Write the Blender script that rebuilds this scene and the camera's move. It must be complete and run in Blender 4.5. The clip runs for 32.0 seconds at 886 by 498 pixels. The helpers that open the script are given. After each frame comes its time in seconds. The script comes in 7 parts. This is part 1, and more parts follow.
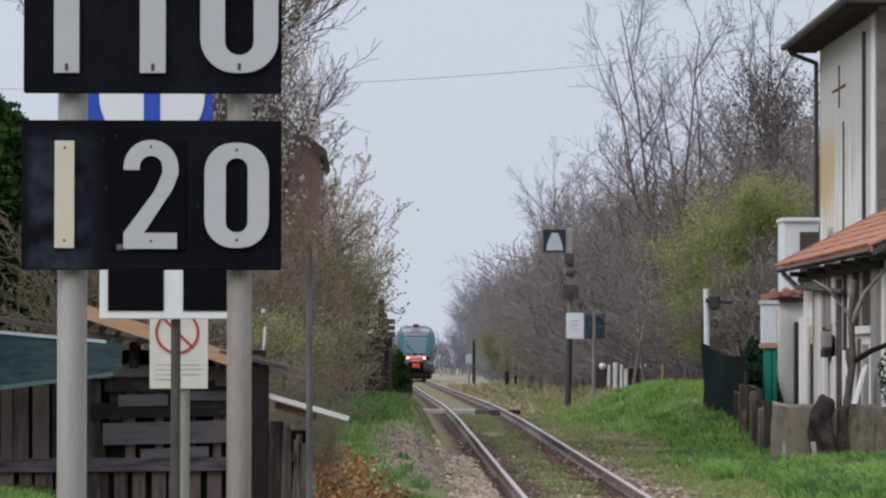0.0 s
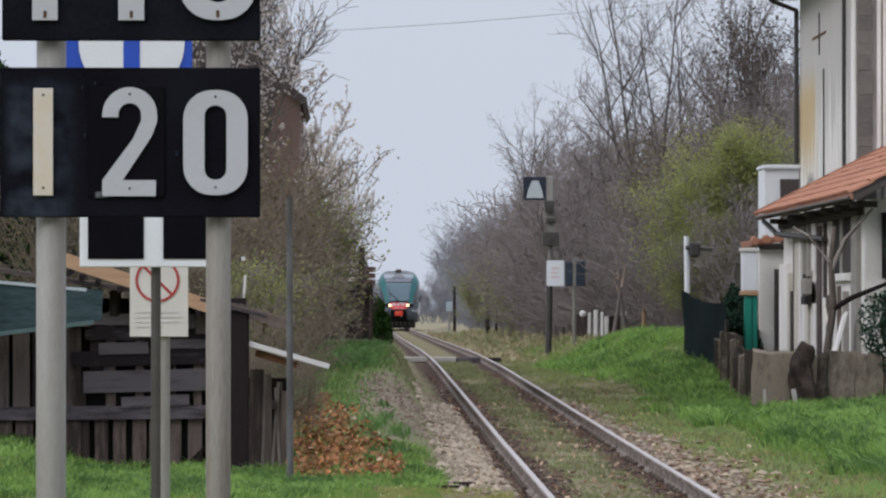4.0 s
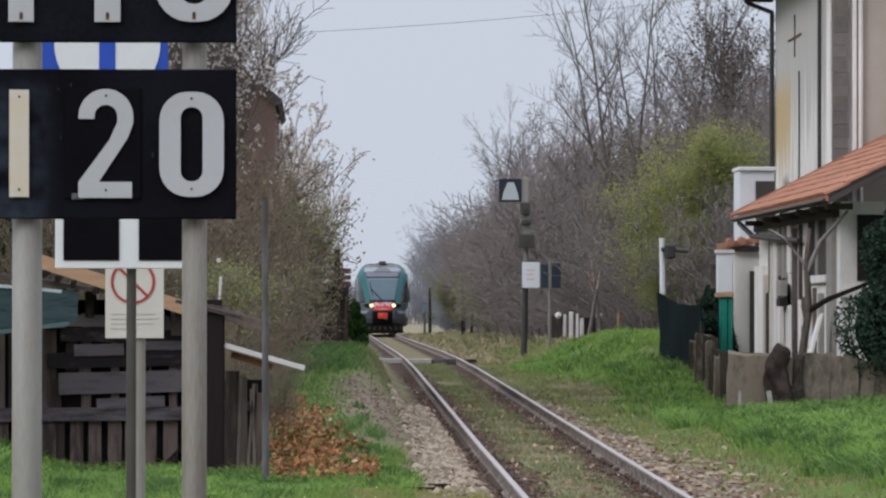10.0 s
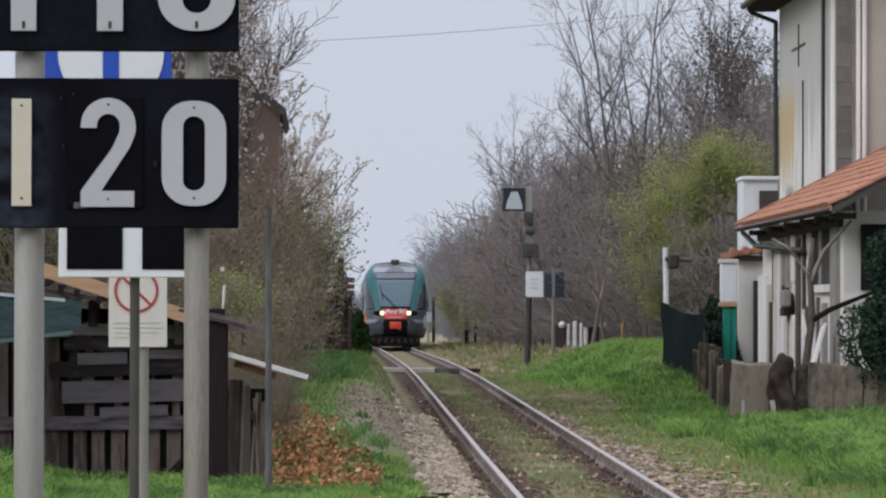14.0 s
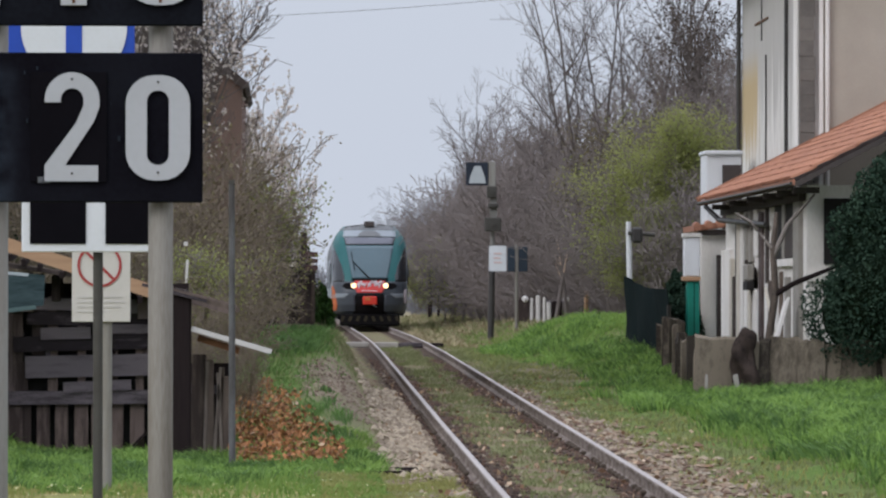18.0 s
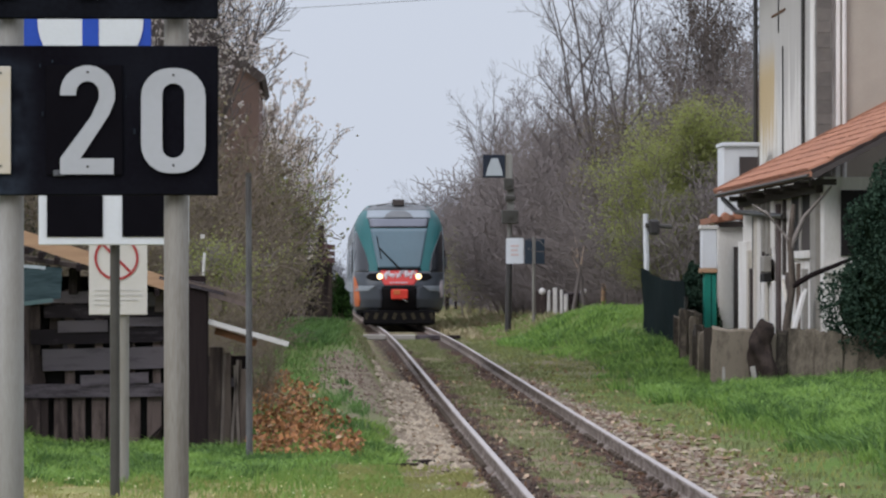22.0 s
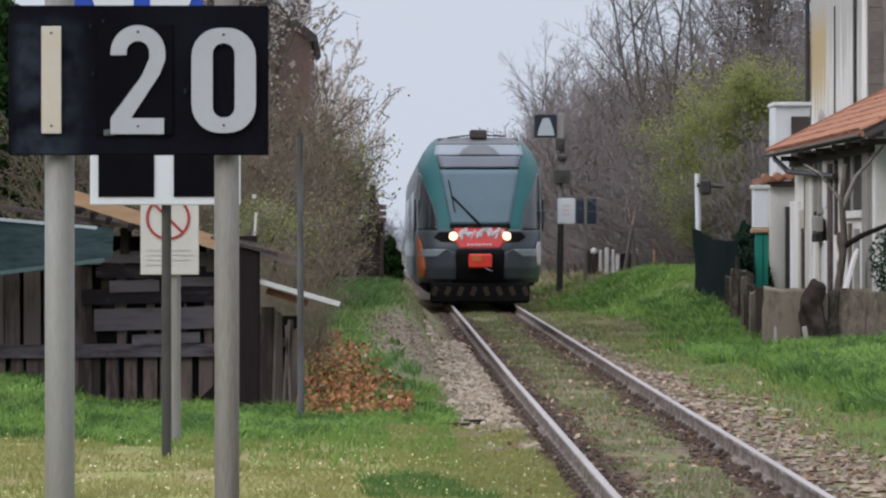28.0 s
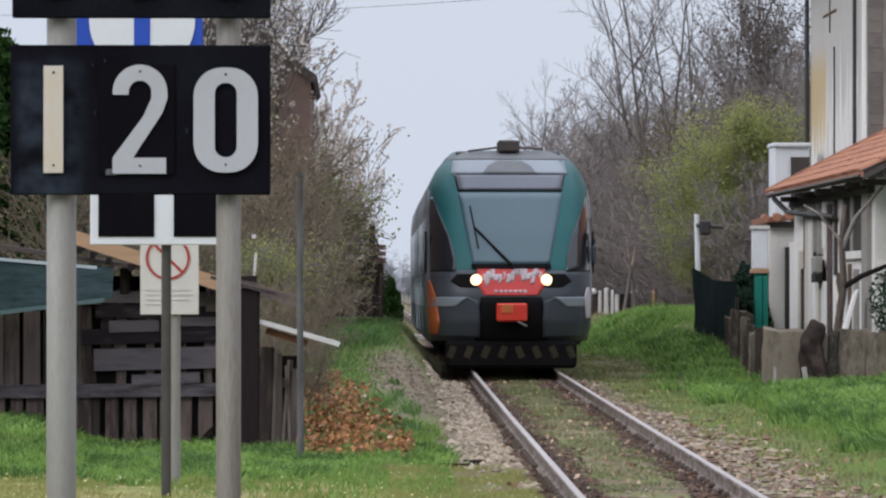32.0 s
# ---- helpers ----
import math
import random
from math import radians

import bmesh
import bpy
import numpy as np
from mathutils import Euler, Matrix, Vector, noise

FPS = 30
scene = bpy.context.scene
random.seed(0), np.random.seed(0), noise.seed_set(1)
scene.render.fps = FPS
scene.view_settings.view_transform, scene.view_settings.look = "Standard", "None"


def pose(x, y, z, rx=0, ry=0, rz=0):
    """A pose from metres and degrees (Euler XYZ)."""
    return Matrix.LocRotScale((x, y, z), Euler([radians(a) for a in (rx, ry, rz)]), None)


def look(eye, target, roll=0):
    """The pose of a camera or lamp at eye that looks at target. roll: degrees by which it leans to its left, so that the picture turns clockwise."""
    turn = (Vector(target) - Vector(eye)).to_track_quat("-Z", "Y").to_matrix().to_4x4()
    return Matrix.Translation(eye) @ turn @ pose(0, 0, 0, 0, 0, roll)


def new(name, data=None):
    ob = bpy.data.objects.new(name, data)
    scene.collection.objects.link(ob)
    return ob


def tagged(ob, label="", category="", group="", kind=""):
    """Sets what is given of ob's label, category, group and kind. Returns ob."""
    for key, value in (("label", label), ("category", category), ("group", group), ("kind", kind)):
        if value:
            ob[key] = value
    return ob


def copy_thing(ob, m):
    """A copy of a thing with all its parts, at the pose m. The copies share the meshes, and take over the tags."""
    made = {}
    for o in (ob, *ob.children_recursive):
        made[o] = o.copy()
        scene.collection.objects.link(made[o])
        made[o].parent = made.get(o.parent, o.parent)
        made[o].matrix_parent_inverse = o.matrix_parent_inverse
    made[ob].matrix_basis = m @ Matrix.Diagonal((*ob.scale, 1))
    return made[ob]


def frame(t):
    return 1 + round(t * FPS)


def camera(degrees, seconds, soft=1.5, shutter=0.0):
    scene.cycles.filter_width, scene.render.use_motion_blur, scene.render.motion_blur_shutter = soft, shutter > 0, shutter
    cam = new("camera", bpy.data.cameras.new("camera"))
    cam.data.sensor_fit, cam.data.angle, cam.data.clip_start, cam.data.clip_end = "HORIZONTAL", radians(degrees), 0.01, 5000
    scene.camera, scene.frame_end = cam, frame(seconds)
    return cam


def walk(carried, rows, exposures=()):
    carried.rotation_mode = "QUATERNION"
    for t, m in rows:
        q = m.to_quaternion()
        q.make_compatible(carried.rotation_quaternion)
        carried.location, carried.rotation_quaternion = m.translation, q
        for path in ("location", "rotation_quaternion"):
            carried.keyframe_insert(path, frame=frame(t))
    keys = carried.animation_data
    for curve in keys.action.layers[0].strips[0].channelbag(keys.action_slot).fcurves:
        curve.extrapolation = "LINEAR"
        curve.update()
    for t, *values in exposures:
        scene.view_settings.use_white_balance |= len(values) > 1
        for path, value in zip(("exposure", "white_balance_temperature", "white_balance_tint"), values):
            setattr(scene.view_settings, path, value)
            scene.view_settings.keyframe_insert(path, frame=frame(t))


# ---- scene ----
cam = camera(10.0, 32.0, soft=2.3)
EYE = 1.75
# seconds, sideways and upward drift of the eye, turn, tilt, lean
ROWS = [
    (0.0, -0.0099, 0.0007, -0.8672, 1.2985, -0.096),
    (0.5, -0.0089, -0.0003, -0.8473, 1.2191, -0.060),
    (1.0, -0.0065, 0.0001, -0.8517, 1.1412, -0.065),
    (1.5, -0.0054, 0.0000, -0.8535, 1.1555, -0.049),
    (2.0, -0.0075, -0.0001, -0.9076, 1.1325, -0.109),
    (2.5, -0.0087, -0.0005, -0.9581, 1.0446, -0.075),
    (3.0, -0.0088, -0.0009, -1.0257, 0.8547, -0.092),
    (3.5, -0.0063, -0.0013, -1.0769, 0.7592, 0.007),
    (5.5, -0.0081, -0.0010, -1.1361, 0.6431, -0.060),
    (6.0, -0.0078, -0.0014, -1.0995, 0.6466, -0.039),
    (6.5, -0.0060, -0.0002, -1.0695, 0.6471, -0.072),
    (7.0, -0.0059, -0.0008, -1.0677, 0.7037, -0.024),
    (7.5, -0.0079, -0.0007, -1.1017, 0.7125, -0.103),
    (8.0, -0.0091, -0.0007, -1.1920, 0.7244, -0.146),
    (8.5, -0.0065, -0.0007, -1.3404, 0.7622, -0.068),
    (9.0, -0.0063, -0.0022, -1.3962, 0.7490, -0.029),
    (9.5, -0.0081, -0.0004, -1.3764, 0.6898, -0.110),
    (10.0, -0.0081, -0.0007, -1.3645, 0.7273, -0.040),
    (10.5, -0.0076, 0.0006, -1.4046, 0.7836, -0.078),
    (11.0, -0.0055, 0.0007, -1.3491, 0.9055, -0.044),
    (11.5, -0.0064, 0.0002, -1.2978, 0.9694, -0.042),
    (12.0, -0.0064, 0.0003, -1.2864, 0.9825, -0.069),
    (12.5, -0.0071, -0.0006, -1.2834, 0.9172, -0.088),
    (13.0, -0.0051, -0.0001, -1.2536, 0.8360, -0.084),
    (13.5, -0.0061, -0.0009, -1.2714, 0.7997, -0.113),
    (14.0, -0.0047, -0.0002, -1.3229, 0.8307, -0.107),
    (14.5, -0.0048, -0.0004, -1.3274, 0.7588, -0.071),
    (16.5, -0.0025, -0.0003, -1.6149, 0.5526, -0.059),
    (17.0, -0.0046, -0.0012, -1.6740, 0.5601, -0.054),
    (17.5, -0.0065, -0.0002, -1.7116, 0.5355, -0.107),
    (18.0, -0.0069, -0.0006, -1.7393, 0.5421, -0.060),
    (18.5, -0.0059, -0.0007, -1.7352, 0.5741, -0.086),
    (19.0, -0.0025, -0.0013, -1.7165, 0.5545, -0.042),
    (19.5, -0.0023, -0.0007, -1.7313, 0.4432, -0.070),
    (20.0, -0.0023, -0.0013, -1.7250, 0.4001, -0.031),
    (20.5, -0.0016, -0.0007, -1.7235, 0.4166, 0.005),
    (21.0, -0.0021, -0.0007, -1.6896, 0.3995, -0.029),
    (21.5, -0.0031, -0.0013, -1.6572, 0.4359, 0.020),
    (22.0, -0.0033, -0.0005, -1.5437, 0.4558, 0.028),
    (22.5, -0.0026, -0.0002, -1.3559, 0.5587, 0.073),
    (23.0, -0.0031, -0.0018, -1.1512, 0.5747, 0.068),
    (23.5, -0.0003, -0.0020, -1.0298, 0.5145, 0.074),
    (24.0, 0.0003, 0.0002, -1.0410, 0.4663, 0.080),
    (24.5, 0.0001, -0.0005, -1.0175, 0.3400, 0.083),
    (25.0, -0.0006, 0.0007, -1.0237, 0.2194, 0.068),
    (25.5, -0.0013, -0.0004, -1.0277, 0.2090, 0.046),
    (27.5, -0.0002, -0.0023, -0.9939, 0.1097, 0.089),
    (28.0, -0.0003, -0.0011, -0.9590, 0.0026, 0.040),
    (28.5, -0.0003, -0.0014, -0.9569, -0.0120, 0.119),
    (29.0, -0.0006, -0.0022, -0.9400, 0.0327, 0.088),
    (29.5, -0.0018, -0.0018, -0.8984, 0.1027, 0.122),
    (30.0, 0.0000, -0.0003, -0.8827, 0.1105, 0.003),
    (30.5, -0.0020, -0.0020, -0.8904, 0.2395, 0.092),
    (31.0, -0.0025, -0.0023, -0.8967, 0.3071, 0.049),
    (31.5, -0.0047, -0.0021, -0.9674, 0.3664, 0.015),
    (32.0, -0.0060, -0.0022, -0.9674, 0.4584, -0.011),]
walk(cam, [(t, pose(dx, 0, EYE + dz, 90 + tilt, lean, turn)) for t, dx, dz, turn, tilt, lean in ROWS],
     exposures=[(0.0, 0.0), (9.0, -0.03), (20.0, -0.02), (23.0, 0.04), (28.0, 0.05), (30.0, 0.11), (32.0, 0.12)])

# ---- light: an overcast spring day ----
world = bpy.data.worlds.new("overcast")
scene.world = world
world.use_nodes = True
wn, wl = world.node_tree.nodes, world.node_tree.links
sky = wn.new("ShaderNodeTexSky")
sky.sky_type, sky.sun_disc = "NISHITA", False
sky.sun_elevation, sky.sun_rotation = radians(48), radians(150)
sky.air_density, sky.dust_density = 1.0, 4.0
coord, split = wn.new("ShaderNodeTexCoord"), wn.new("ShaderNodeSeparateXYZ")
wl.new(coord.outputs["Generated"], split.inputs[0])
ramp = wn.new("ShaderNodeValToRGB")
ramp.color_ramp.elements[0].position, ramp.color_ramp.elements[0].color = 0.0, (0.287, 0.312, 0.364, 1)
ramp.color_ramp.elements[1].position, ramp.color_ramp.elements[1].color = 1.0, (0.91, 0.97, 1.12, 1)
mid = ramp.color_ramp.elements.new(0.14)
mid.color = (0.287, 0.312, 0.364, 1)
wl.new(split.outputs["Z"], ramp.inputs[0])
cloud = wn.new("ShaderNodeBackground")
cloud.inputs["Strength"].default_value = 2.3
wl.new(ramp.outputs[0], cloud.inputs["Color"])
clear = wn.new("ShaderNodeBackground")
clear.inputs["Strength"].default_value = 0.05
wl.new(sky.outputs[0], clear.inputs["Color"])
both = wn.new("ShaderNodeMixShader")
both.inputs[0].default_value = 0.12
wl.new(cloud.outputs[0], both.inputs[1])
wl.new(clear.outputs[0], both.inputs[2])
wl.new(both.outputs[0], wn["World Output"].inputs["Surface"])
sun = new("sun", bpy.data.lights.new("sun", "SUN"))
sun.data.energy, sun.data.angle, sun.data.color = 1.3, radians(25), (1.0, 0.985, 0.985)
sun.matrix_world = look((-62, -30, 48), (0, 20, 0))


# ---- materials ----
def mat(name, base, other=None, rough=0.8, scale=6.0, fine=60.0, metal=0.0, bump=0.3, amount=0.6, stretch=(1, 1, 1), per_object=0.0, spec=0.3, glow=0.0, depth=0.01, per_island=0.0, leafy=0.0):
    """A surface with large and fine variation between two colours, and fine relief."""
    m = bpy.data.materials.new(name)
    m.use_nodes = True
    n, l = m.node_tree.nodes, m.node_tree.links
    p = n["Principled BSDF"]
    p.inputs["Roughness"].default_value, p.inputs["Metallic"].default_value = rough, metal
    p.inputs["Specular IOR Level"].default_value = spec
    other = other or tuple(c * 0.7 for c in base)
    tc, mp = n.new("ShaderNodeTexCoord"), n.new("ShaderNodeMapping")
    mp.inputs["Scale"].default_value = stretch
    l.new(tc.outputs["Object"], mp.inputs[0])
    a, b = n.new("ShaderNodeTexNoise"), n.new("ShaderNodeTexNoise")
    for node, s in ((a, scale), (b, fine)):
        node.inputs["Scale"].default_value, node.inputs["Detail"].default_value = s, 5
        l.new(mp.outputs[0], node.inputs["Vector"])
    add = n.new("ShaderNodeMath")
    add.operation = "MULTIPLY_ADD"
    l.new(b.outputs["Fac"], add.inputs[0])
    add.inputs[1].default_value = 0.5
    l.new(a.outputs["Fac"], add.inputs[2])
    rng = n.new("ShaderNodeMapRange")
    rng.inputs["From Min"].default_value, rng.inputs["From Max"].default_value = 0.75 - 0.25 / max(amount, 0.05), 0.75 + 0.25 / max(amount, 0.05)
    src = add.outputs[0]
    if per_object or per_island:
        info = n.new("ShaderNodeObjectInfo") if per_object else n.new("ShaderNodeNewGeometry")
        add2 = n.new("ShaderNodeMath")
        add2.operation = "MULTIPLY_ADD"
        l.new(info.outputs["Random" if per_object else "Random Per Island"], add2.inputs[0])
        add2.inputs[1].default_value = per_object or per_island
        l.new(src, add2.inputs[2])
        sub = n.new("ShaderNodeMath")
        sub.operation = "SUBTRACT"
        l.new(add2.outputs[0], sub.inputs[0])
        sub.inputs[1].default_value = (per_object or per_island) / 2
        src = sub.outputs[0]
    l.new(src, rng.inputs["Value"])
    mix = n.new("ShaderNodeMix")
    mix.data_type = "RGBA"
    mix.inputs["A"].default_value, mix.inputs["B"].default_value = (*base, 1), (*other, 1)
    l.new(rng.outputs[0], mix.inputs["Factor"])
    l.new(mix.outputs["Result"], p.inputs["Base Color"])
    if bump:
        bp = n.new("ShaderNodeBump")
        bp.inputs["Strength"].default_value, bp.inputs["Distance"].default_value = bump, depth
        l.new(add.outputs[0], bp.inputs["Height"])
        l.new(bp.outputs[0], p.inputs["Normal"])
    if leafy:
        through_, mixed = n.new("ShaderNodeBsdfTranslucent"), n.new("ShaderNodeMixShader")
        mixed.inputs[0].default_value = leafy
        l.new(mix.outputs["Result"], through_.inputs["Color"])
        l.new(p.outputs[0], mixed.inputs[1])
        l.new(through_.outputs[0], mixed.inputs[2])
        l.new(mixed.outputs[0], n["Material Output"].inputs["Surface"])
    if glow:
        p.inputs["Emission Color"].default_value, p.inputs["Emission Strength"].default_value = (*base, 1), glow
    return m


M = {}
M["black_paint"] = mat("black_paint", (0.0042, 0.0039, 0.0056), (0.0100, 0.0115, 0.0160), 0.75, 4, 90, amount=1.3, bump=0.1, spec=0.02)
M["black_plate"] = mat("black_plate", (0.0034, 0.0031, 0.0046), (0.0060, 0.0054, 0.0076), 0.75, 7, 80, bump=0.1, spec=0.03)
M["marker_plate"] = mat("marker_plate", (0.030, 0.036, 0.050), (0.020, 0.024, 0.034), 0.7, 4, 60, bump=0.05, spec=0.1)
M["marker_white"] = mat("marker_white", (0.40, 0.43, 0.45), (0.34, 0.36, 0.38), 0.6, 4, 60, bump=0.05)
M["blue_grey_paint"] = mat("blue_grey_paint", (0.017, 0.022, 0.031), (0.005, 0.006, 0.009), 0.7, 4, 80, amount=1.3, bump=0.1, spec=0.08)
M["chalk"] = mat("chalk", (0.16, 0.165, 0.18), (0.05, 0.052, 0.06), 0.8, 30, 120, amount=1.5, bump=0)
M["white_digit"] = mat("white_digit", (0.395, 0.402, 0.432), (0.345, 0.35, 0.37), 0.5, 4, 60, amount=0.8, bump=0.05)
M["cream_digit"] = mat("cream_digit", (0.49, 0.475, 0.46), (0.49, 0.42, 0.32), 0.5, 5, 40, amount=1.0, stretch=(1, 1, 0.8), bump=0.05)
M["galvanised"] = mat("galvanised", (0.255, 0.25, 0.235), (0.17, 0.15, 0.125), 0.6, 2.5, 70, metal=0.1, amount=1.0, stretch=(5, 5, 0.6), bump=0.08)
M["stained_post"] = mat("stained_post", (0.215, 0.20, 0.178), (0.115, 0.092, 0.070), 0.7, 2.5, 60, metal=0.1, amount=1.4, stretch=(5, 5, 0.5), bump=0.08)
M["dark_steel"] = mat("dark_steel", (0.075, 0.072, 0.065), (0.045, 0.04, 0.035), 0.6, 3, 60, metal=0.3, bump=0.1)
M["grey_steel"] = mat("grey_steel", (0.22, 0.215, 0.20), (0.13, 0.12, 0.11), 0.6, 3, 60, metal=0.2, bump=0.1)
M["rust"] = mat("rust", (0.16, 0.07, 0.03), (0.07, 0.035, 0.02), 0.9, 6, 80)
M["white_enamel"] = mat("white_enamel", (0.62, 0.64, 0.68), (0.52, 0.53, 0.55), 0.4, 2, 40, bump=0.05)
M["sign_cream"] = mat("sign_cream", (0.55, 0.525, 0.49), (0.47, 0.445, 0.41), 0.5, 4, 40, bump=0.05)
M["sign_red"] = mat("sign_red", (0.34, 0.035, 0.035), (0.28, 0.035, 0.035), 0.5, 4, 40, bump=0.05)
M["sign_blue"] = mat("sign_blue", (0.02, 0.07, 0.42), (0.015, 0.05, 0.30), 0.4, 4, 40, bump=0.05)
M["grey_print"] = mat("grey_print", (0.50, 0.48, 0.455), None, 0.6, 4, 40, bump=0)
M["rail_side"] = mat("rail_side", (0.275, 0.232, 0.208), (0.100, 0.076, 0.062), 0.9, 5, 40, stretch=(1, 0.5, 2), amount=1.5, spec=0.12)
M["rail_head"] = mat("rail_head", (0.40, 0.36, 0.34), (0.26, 0.222, 0.205), 0.55, 2.0, 20, metal=0.25, stretch=(1, 0.15, 1), bump=0.05, spec=0.3)
M["sleeper"] = mat("sleeper", (0.11, 0.085, 0.065), (0.055, 0.042, 0.034), 0.9, 4, 40, stretch=(0.3, 2, 2))
M["stone"] = mat("stone", (0.26, 0.215, 0.165), (0.11, 0.066, 0.048), 0.9, 3, 40, per_island=0.9, amount=0.9)
M["pale_stone"] = mat("pale_stone", (0.35, 0.288, 0.212), (0.165, 0.125, 0.092), 0.9, 3, 40, per_island=0.7, amount=0.9)
M["rust_stone"] = mat("rust_stone", (0.115, 0.066, 0.046), (0.036, 0.022, 0.017), 0.9, 3, 40, per_island=0.6, amount=0.9)
M["shoulder_stone"] = mat("shoulder_stone", (0.30, 0.24, 0.17), (0.16, 0.095, 0.062), 0.9, 3, 40, per_island=0.9, amount=0.9)
M["old_wood"] = mat("old_wood", (0.140, 0.120, 0.130), (0.026, 0.021, 0.024), 0.9, 4, 50, stretch=(0.7, 2, 4), per_object=0.7, amount=1.1, bump=0.8, spec=0.1)
M["upright_wood"] = mat("upright_wood", (0.145, 0.110, 0.098), (0.040, 0.030, 0.028), 0.9, 4, 50, stretch=(4, 2, 0.7), per_object=0.7, amount=1.1, bump=0.8, spec=0.1)
M["fence_wood"] = mat("fence_wood", (0.145, 0.112, 0.092), (0.055, 0.042, 0.037), 0.9, 4, 50, stretch=(4, 2, 0.7), per_object=0.5, amount=1.1, bump=0.8, spec=0.1)
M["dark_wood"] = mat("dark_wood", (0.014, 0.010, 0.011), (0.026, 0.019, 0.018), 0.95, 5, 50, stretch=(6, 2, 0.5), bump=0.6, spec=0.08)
M["tan_wood"] = mat("tan_wood", (0.46, 0.29, 0.17), (0.30, 0.18, 0.11), 0.8, 4, 50, stretch=(0.4, 2, 6), bump=0.3)
M["white_board"] = mat("white_board", (0.60, 0.58, 0.56), (0.42, 0.39, 0.37), 0.7, 4, 40, stretch=(0.4, 2, 6), bump=0.2)
M["tarp"] = mat("tarp", (0.008, 0.016, 0.017), (0.026, 0.042, 0.043), 0.85, 2.2, 14, amount=1.3, stretch=(0.6, 1, 2.2), bump=0.8, depth=0.04, spec=0.1)
M["tarp_edge"] = mat("tarp_edge", (0.42, 0.45, 0.47), (0.25, 0.3, 0.32), 0.6, 3, 30)
M["beige_plaster"] = mat("beige_plaster", (0.42, 0.37, 0.31), (0.35, 0.305, 0.255), 0.9, 1.5, 40, amount=0.8, bump=0.2)
M["white_wall"] = mat("white_wall", (0.78, 0.755, 0.73), (0.62, 0.58, 0.54), 0.9, 1.8, 30, stretch=(1, 1, 0.3), amount=1.1)
M["quoin"] = mat("quoin", (0.115, 0.105, 0.095), (0.19, 0.17, 0.15), 0.9, 6, 50, per_object=0.7, bump=0.8)
M["soffit"] = mat("soffit", (0.075, 0.06, 0.055), (0.05, 0.042, 0.04), 0.9, 4, 40)
M["roof_tile"] = mat("roof_tile", (0.37, 0.168, 0.102), (0.26, 0.122, 0.080), 0.85, 3, 40, per_object=0.7, per_island=0.0, bump=0.4)
M["old_roof"] = mat("old_roof", (0.085, 0.062, 0.055), (0.05, 0.04, 0.038), 0.9, 3, 40)
M["brown_roof"] = mat("brown_roof", (0.185, 0.118, 0.098), (0.135, 0.09, 0.075), 0.9, 3, 40)
M["brown_wall"] = mat("brown_wall", (0.155, 0.115, 0.09), (0.10, 0.075, 0.06), 0.95, 2, 30)
M["gutter"] = mat("gutter", (0.035, 0.033, 0.035), (0.06, 0.055, 0.05), 0.5, 3, 40, metal=0.3)
# near-black that stands for the shade inside gaps and openings
M["gap_shade"] = mat("gap_shade", (0.02, 0.018, 0.018), None, 0.9, 3, 40)
M["glass"] = mat("glass", (0.02, 0.022, 0.026), None, 0.08, 3, 40, spec=0.6, bump=0)
M["slab"] = mat("slab", (0.180, 0.150, 0.116), (0.040, 0.033, 0.027), 0.95, 5.0, 30, stretch=(1.6, 1.6, 0.7), per_object=0.9, amount=1.0, bump=0.8, spec=0.1)
M["mesh_green"] = mat("mesh_green", (0.005, 0.009, 0.010), (0.011, 0.017, 0.017), 0.95, 4, 60, spec=0.02)
M["green_paint"] = mat("green_paint", (0.01, 0.22, 0.16), (0.01, 0.16, 0.12), 0.5, 3, 30)
M["white_metal"] = mat("white_metal", (0.66, 0.67, 0.70), (0.55, 0.55, 0.56), 0.5, 2, 30)
M["bark"] = mat("bark", (0.185, 0.145, 0.11), (0.105, 0.082, 0.064), 0.95, 5, 40, stretch=(3, 3, 0.7), bump=0.5, per_object=0.3)
M["pale_bark"] = mat("pale_bark", (0.24, 0.21, 0.19), (0.15, 0.125, 0.11), 0.95, 5, 40, stretch=(3, 3, 0.7), bump=0.4, per_object=0.3)
M["brush"] = mat("brush", (0.192, 0.163, 0.154), (0.136, 0.115, 0.109), 0.95, 0.6, 8, per_object=0.35)
# distance haze is put into this pale blue-grey
M["hazed_bark"] = mat("hazed_bark", (0.205, 0.205, 0.225), (0.145, 0.145, 0.16), 0.95, 0.6, 8, per_object=0.3)
M["bud"] = mat("bud", (0.66, 0.585, 0.565), (0.44, 0.38, 0.31), 0.8, 1, 10, per_island=0.9, bump=0, leafy=0.4)
M["spring_leaf"] = mat("spring_leaf", (0.31, 0.33, 0.105), (0.21, 0.225, 0.08), 0.7, 1, 10, per_island=0.4, bump=0, leafy=0.45)
M["ivy"] = mat("ivy", (0.020, 0.025, 0.012), (0.042, 0.036, 0.022), 0.8, 1, 10, per_island=0.8, bump=0, spec=0.1)
M["olive_leaf"] = mat("olive_leaf", (0.16, 0.135, 0.06), (0.10, 0.08, 0.042), 0.8, 1, 10, per_island=0.8, bump=0)
M["dull_blue"] = mat("dull_blue", (0.05, 0.075, 0.14), (0.03, 0.05, 0.09), 0.6, 3, 30)
M["evergreen"] = mat("evergreen", (0.018, 0.036, 0.025), (0.040, 0.066, 0.044), 0.9, 1, 10, per_island=0.8, bump=0, spec=0.04)
M["cypress"] = mat("cypress", (0.025, 0.055, 0.012), (0.012, 0.028, 0.008), 0.85, 1, 10, per_island=0.8, bump=0, spec=0.06)
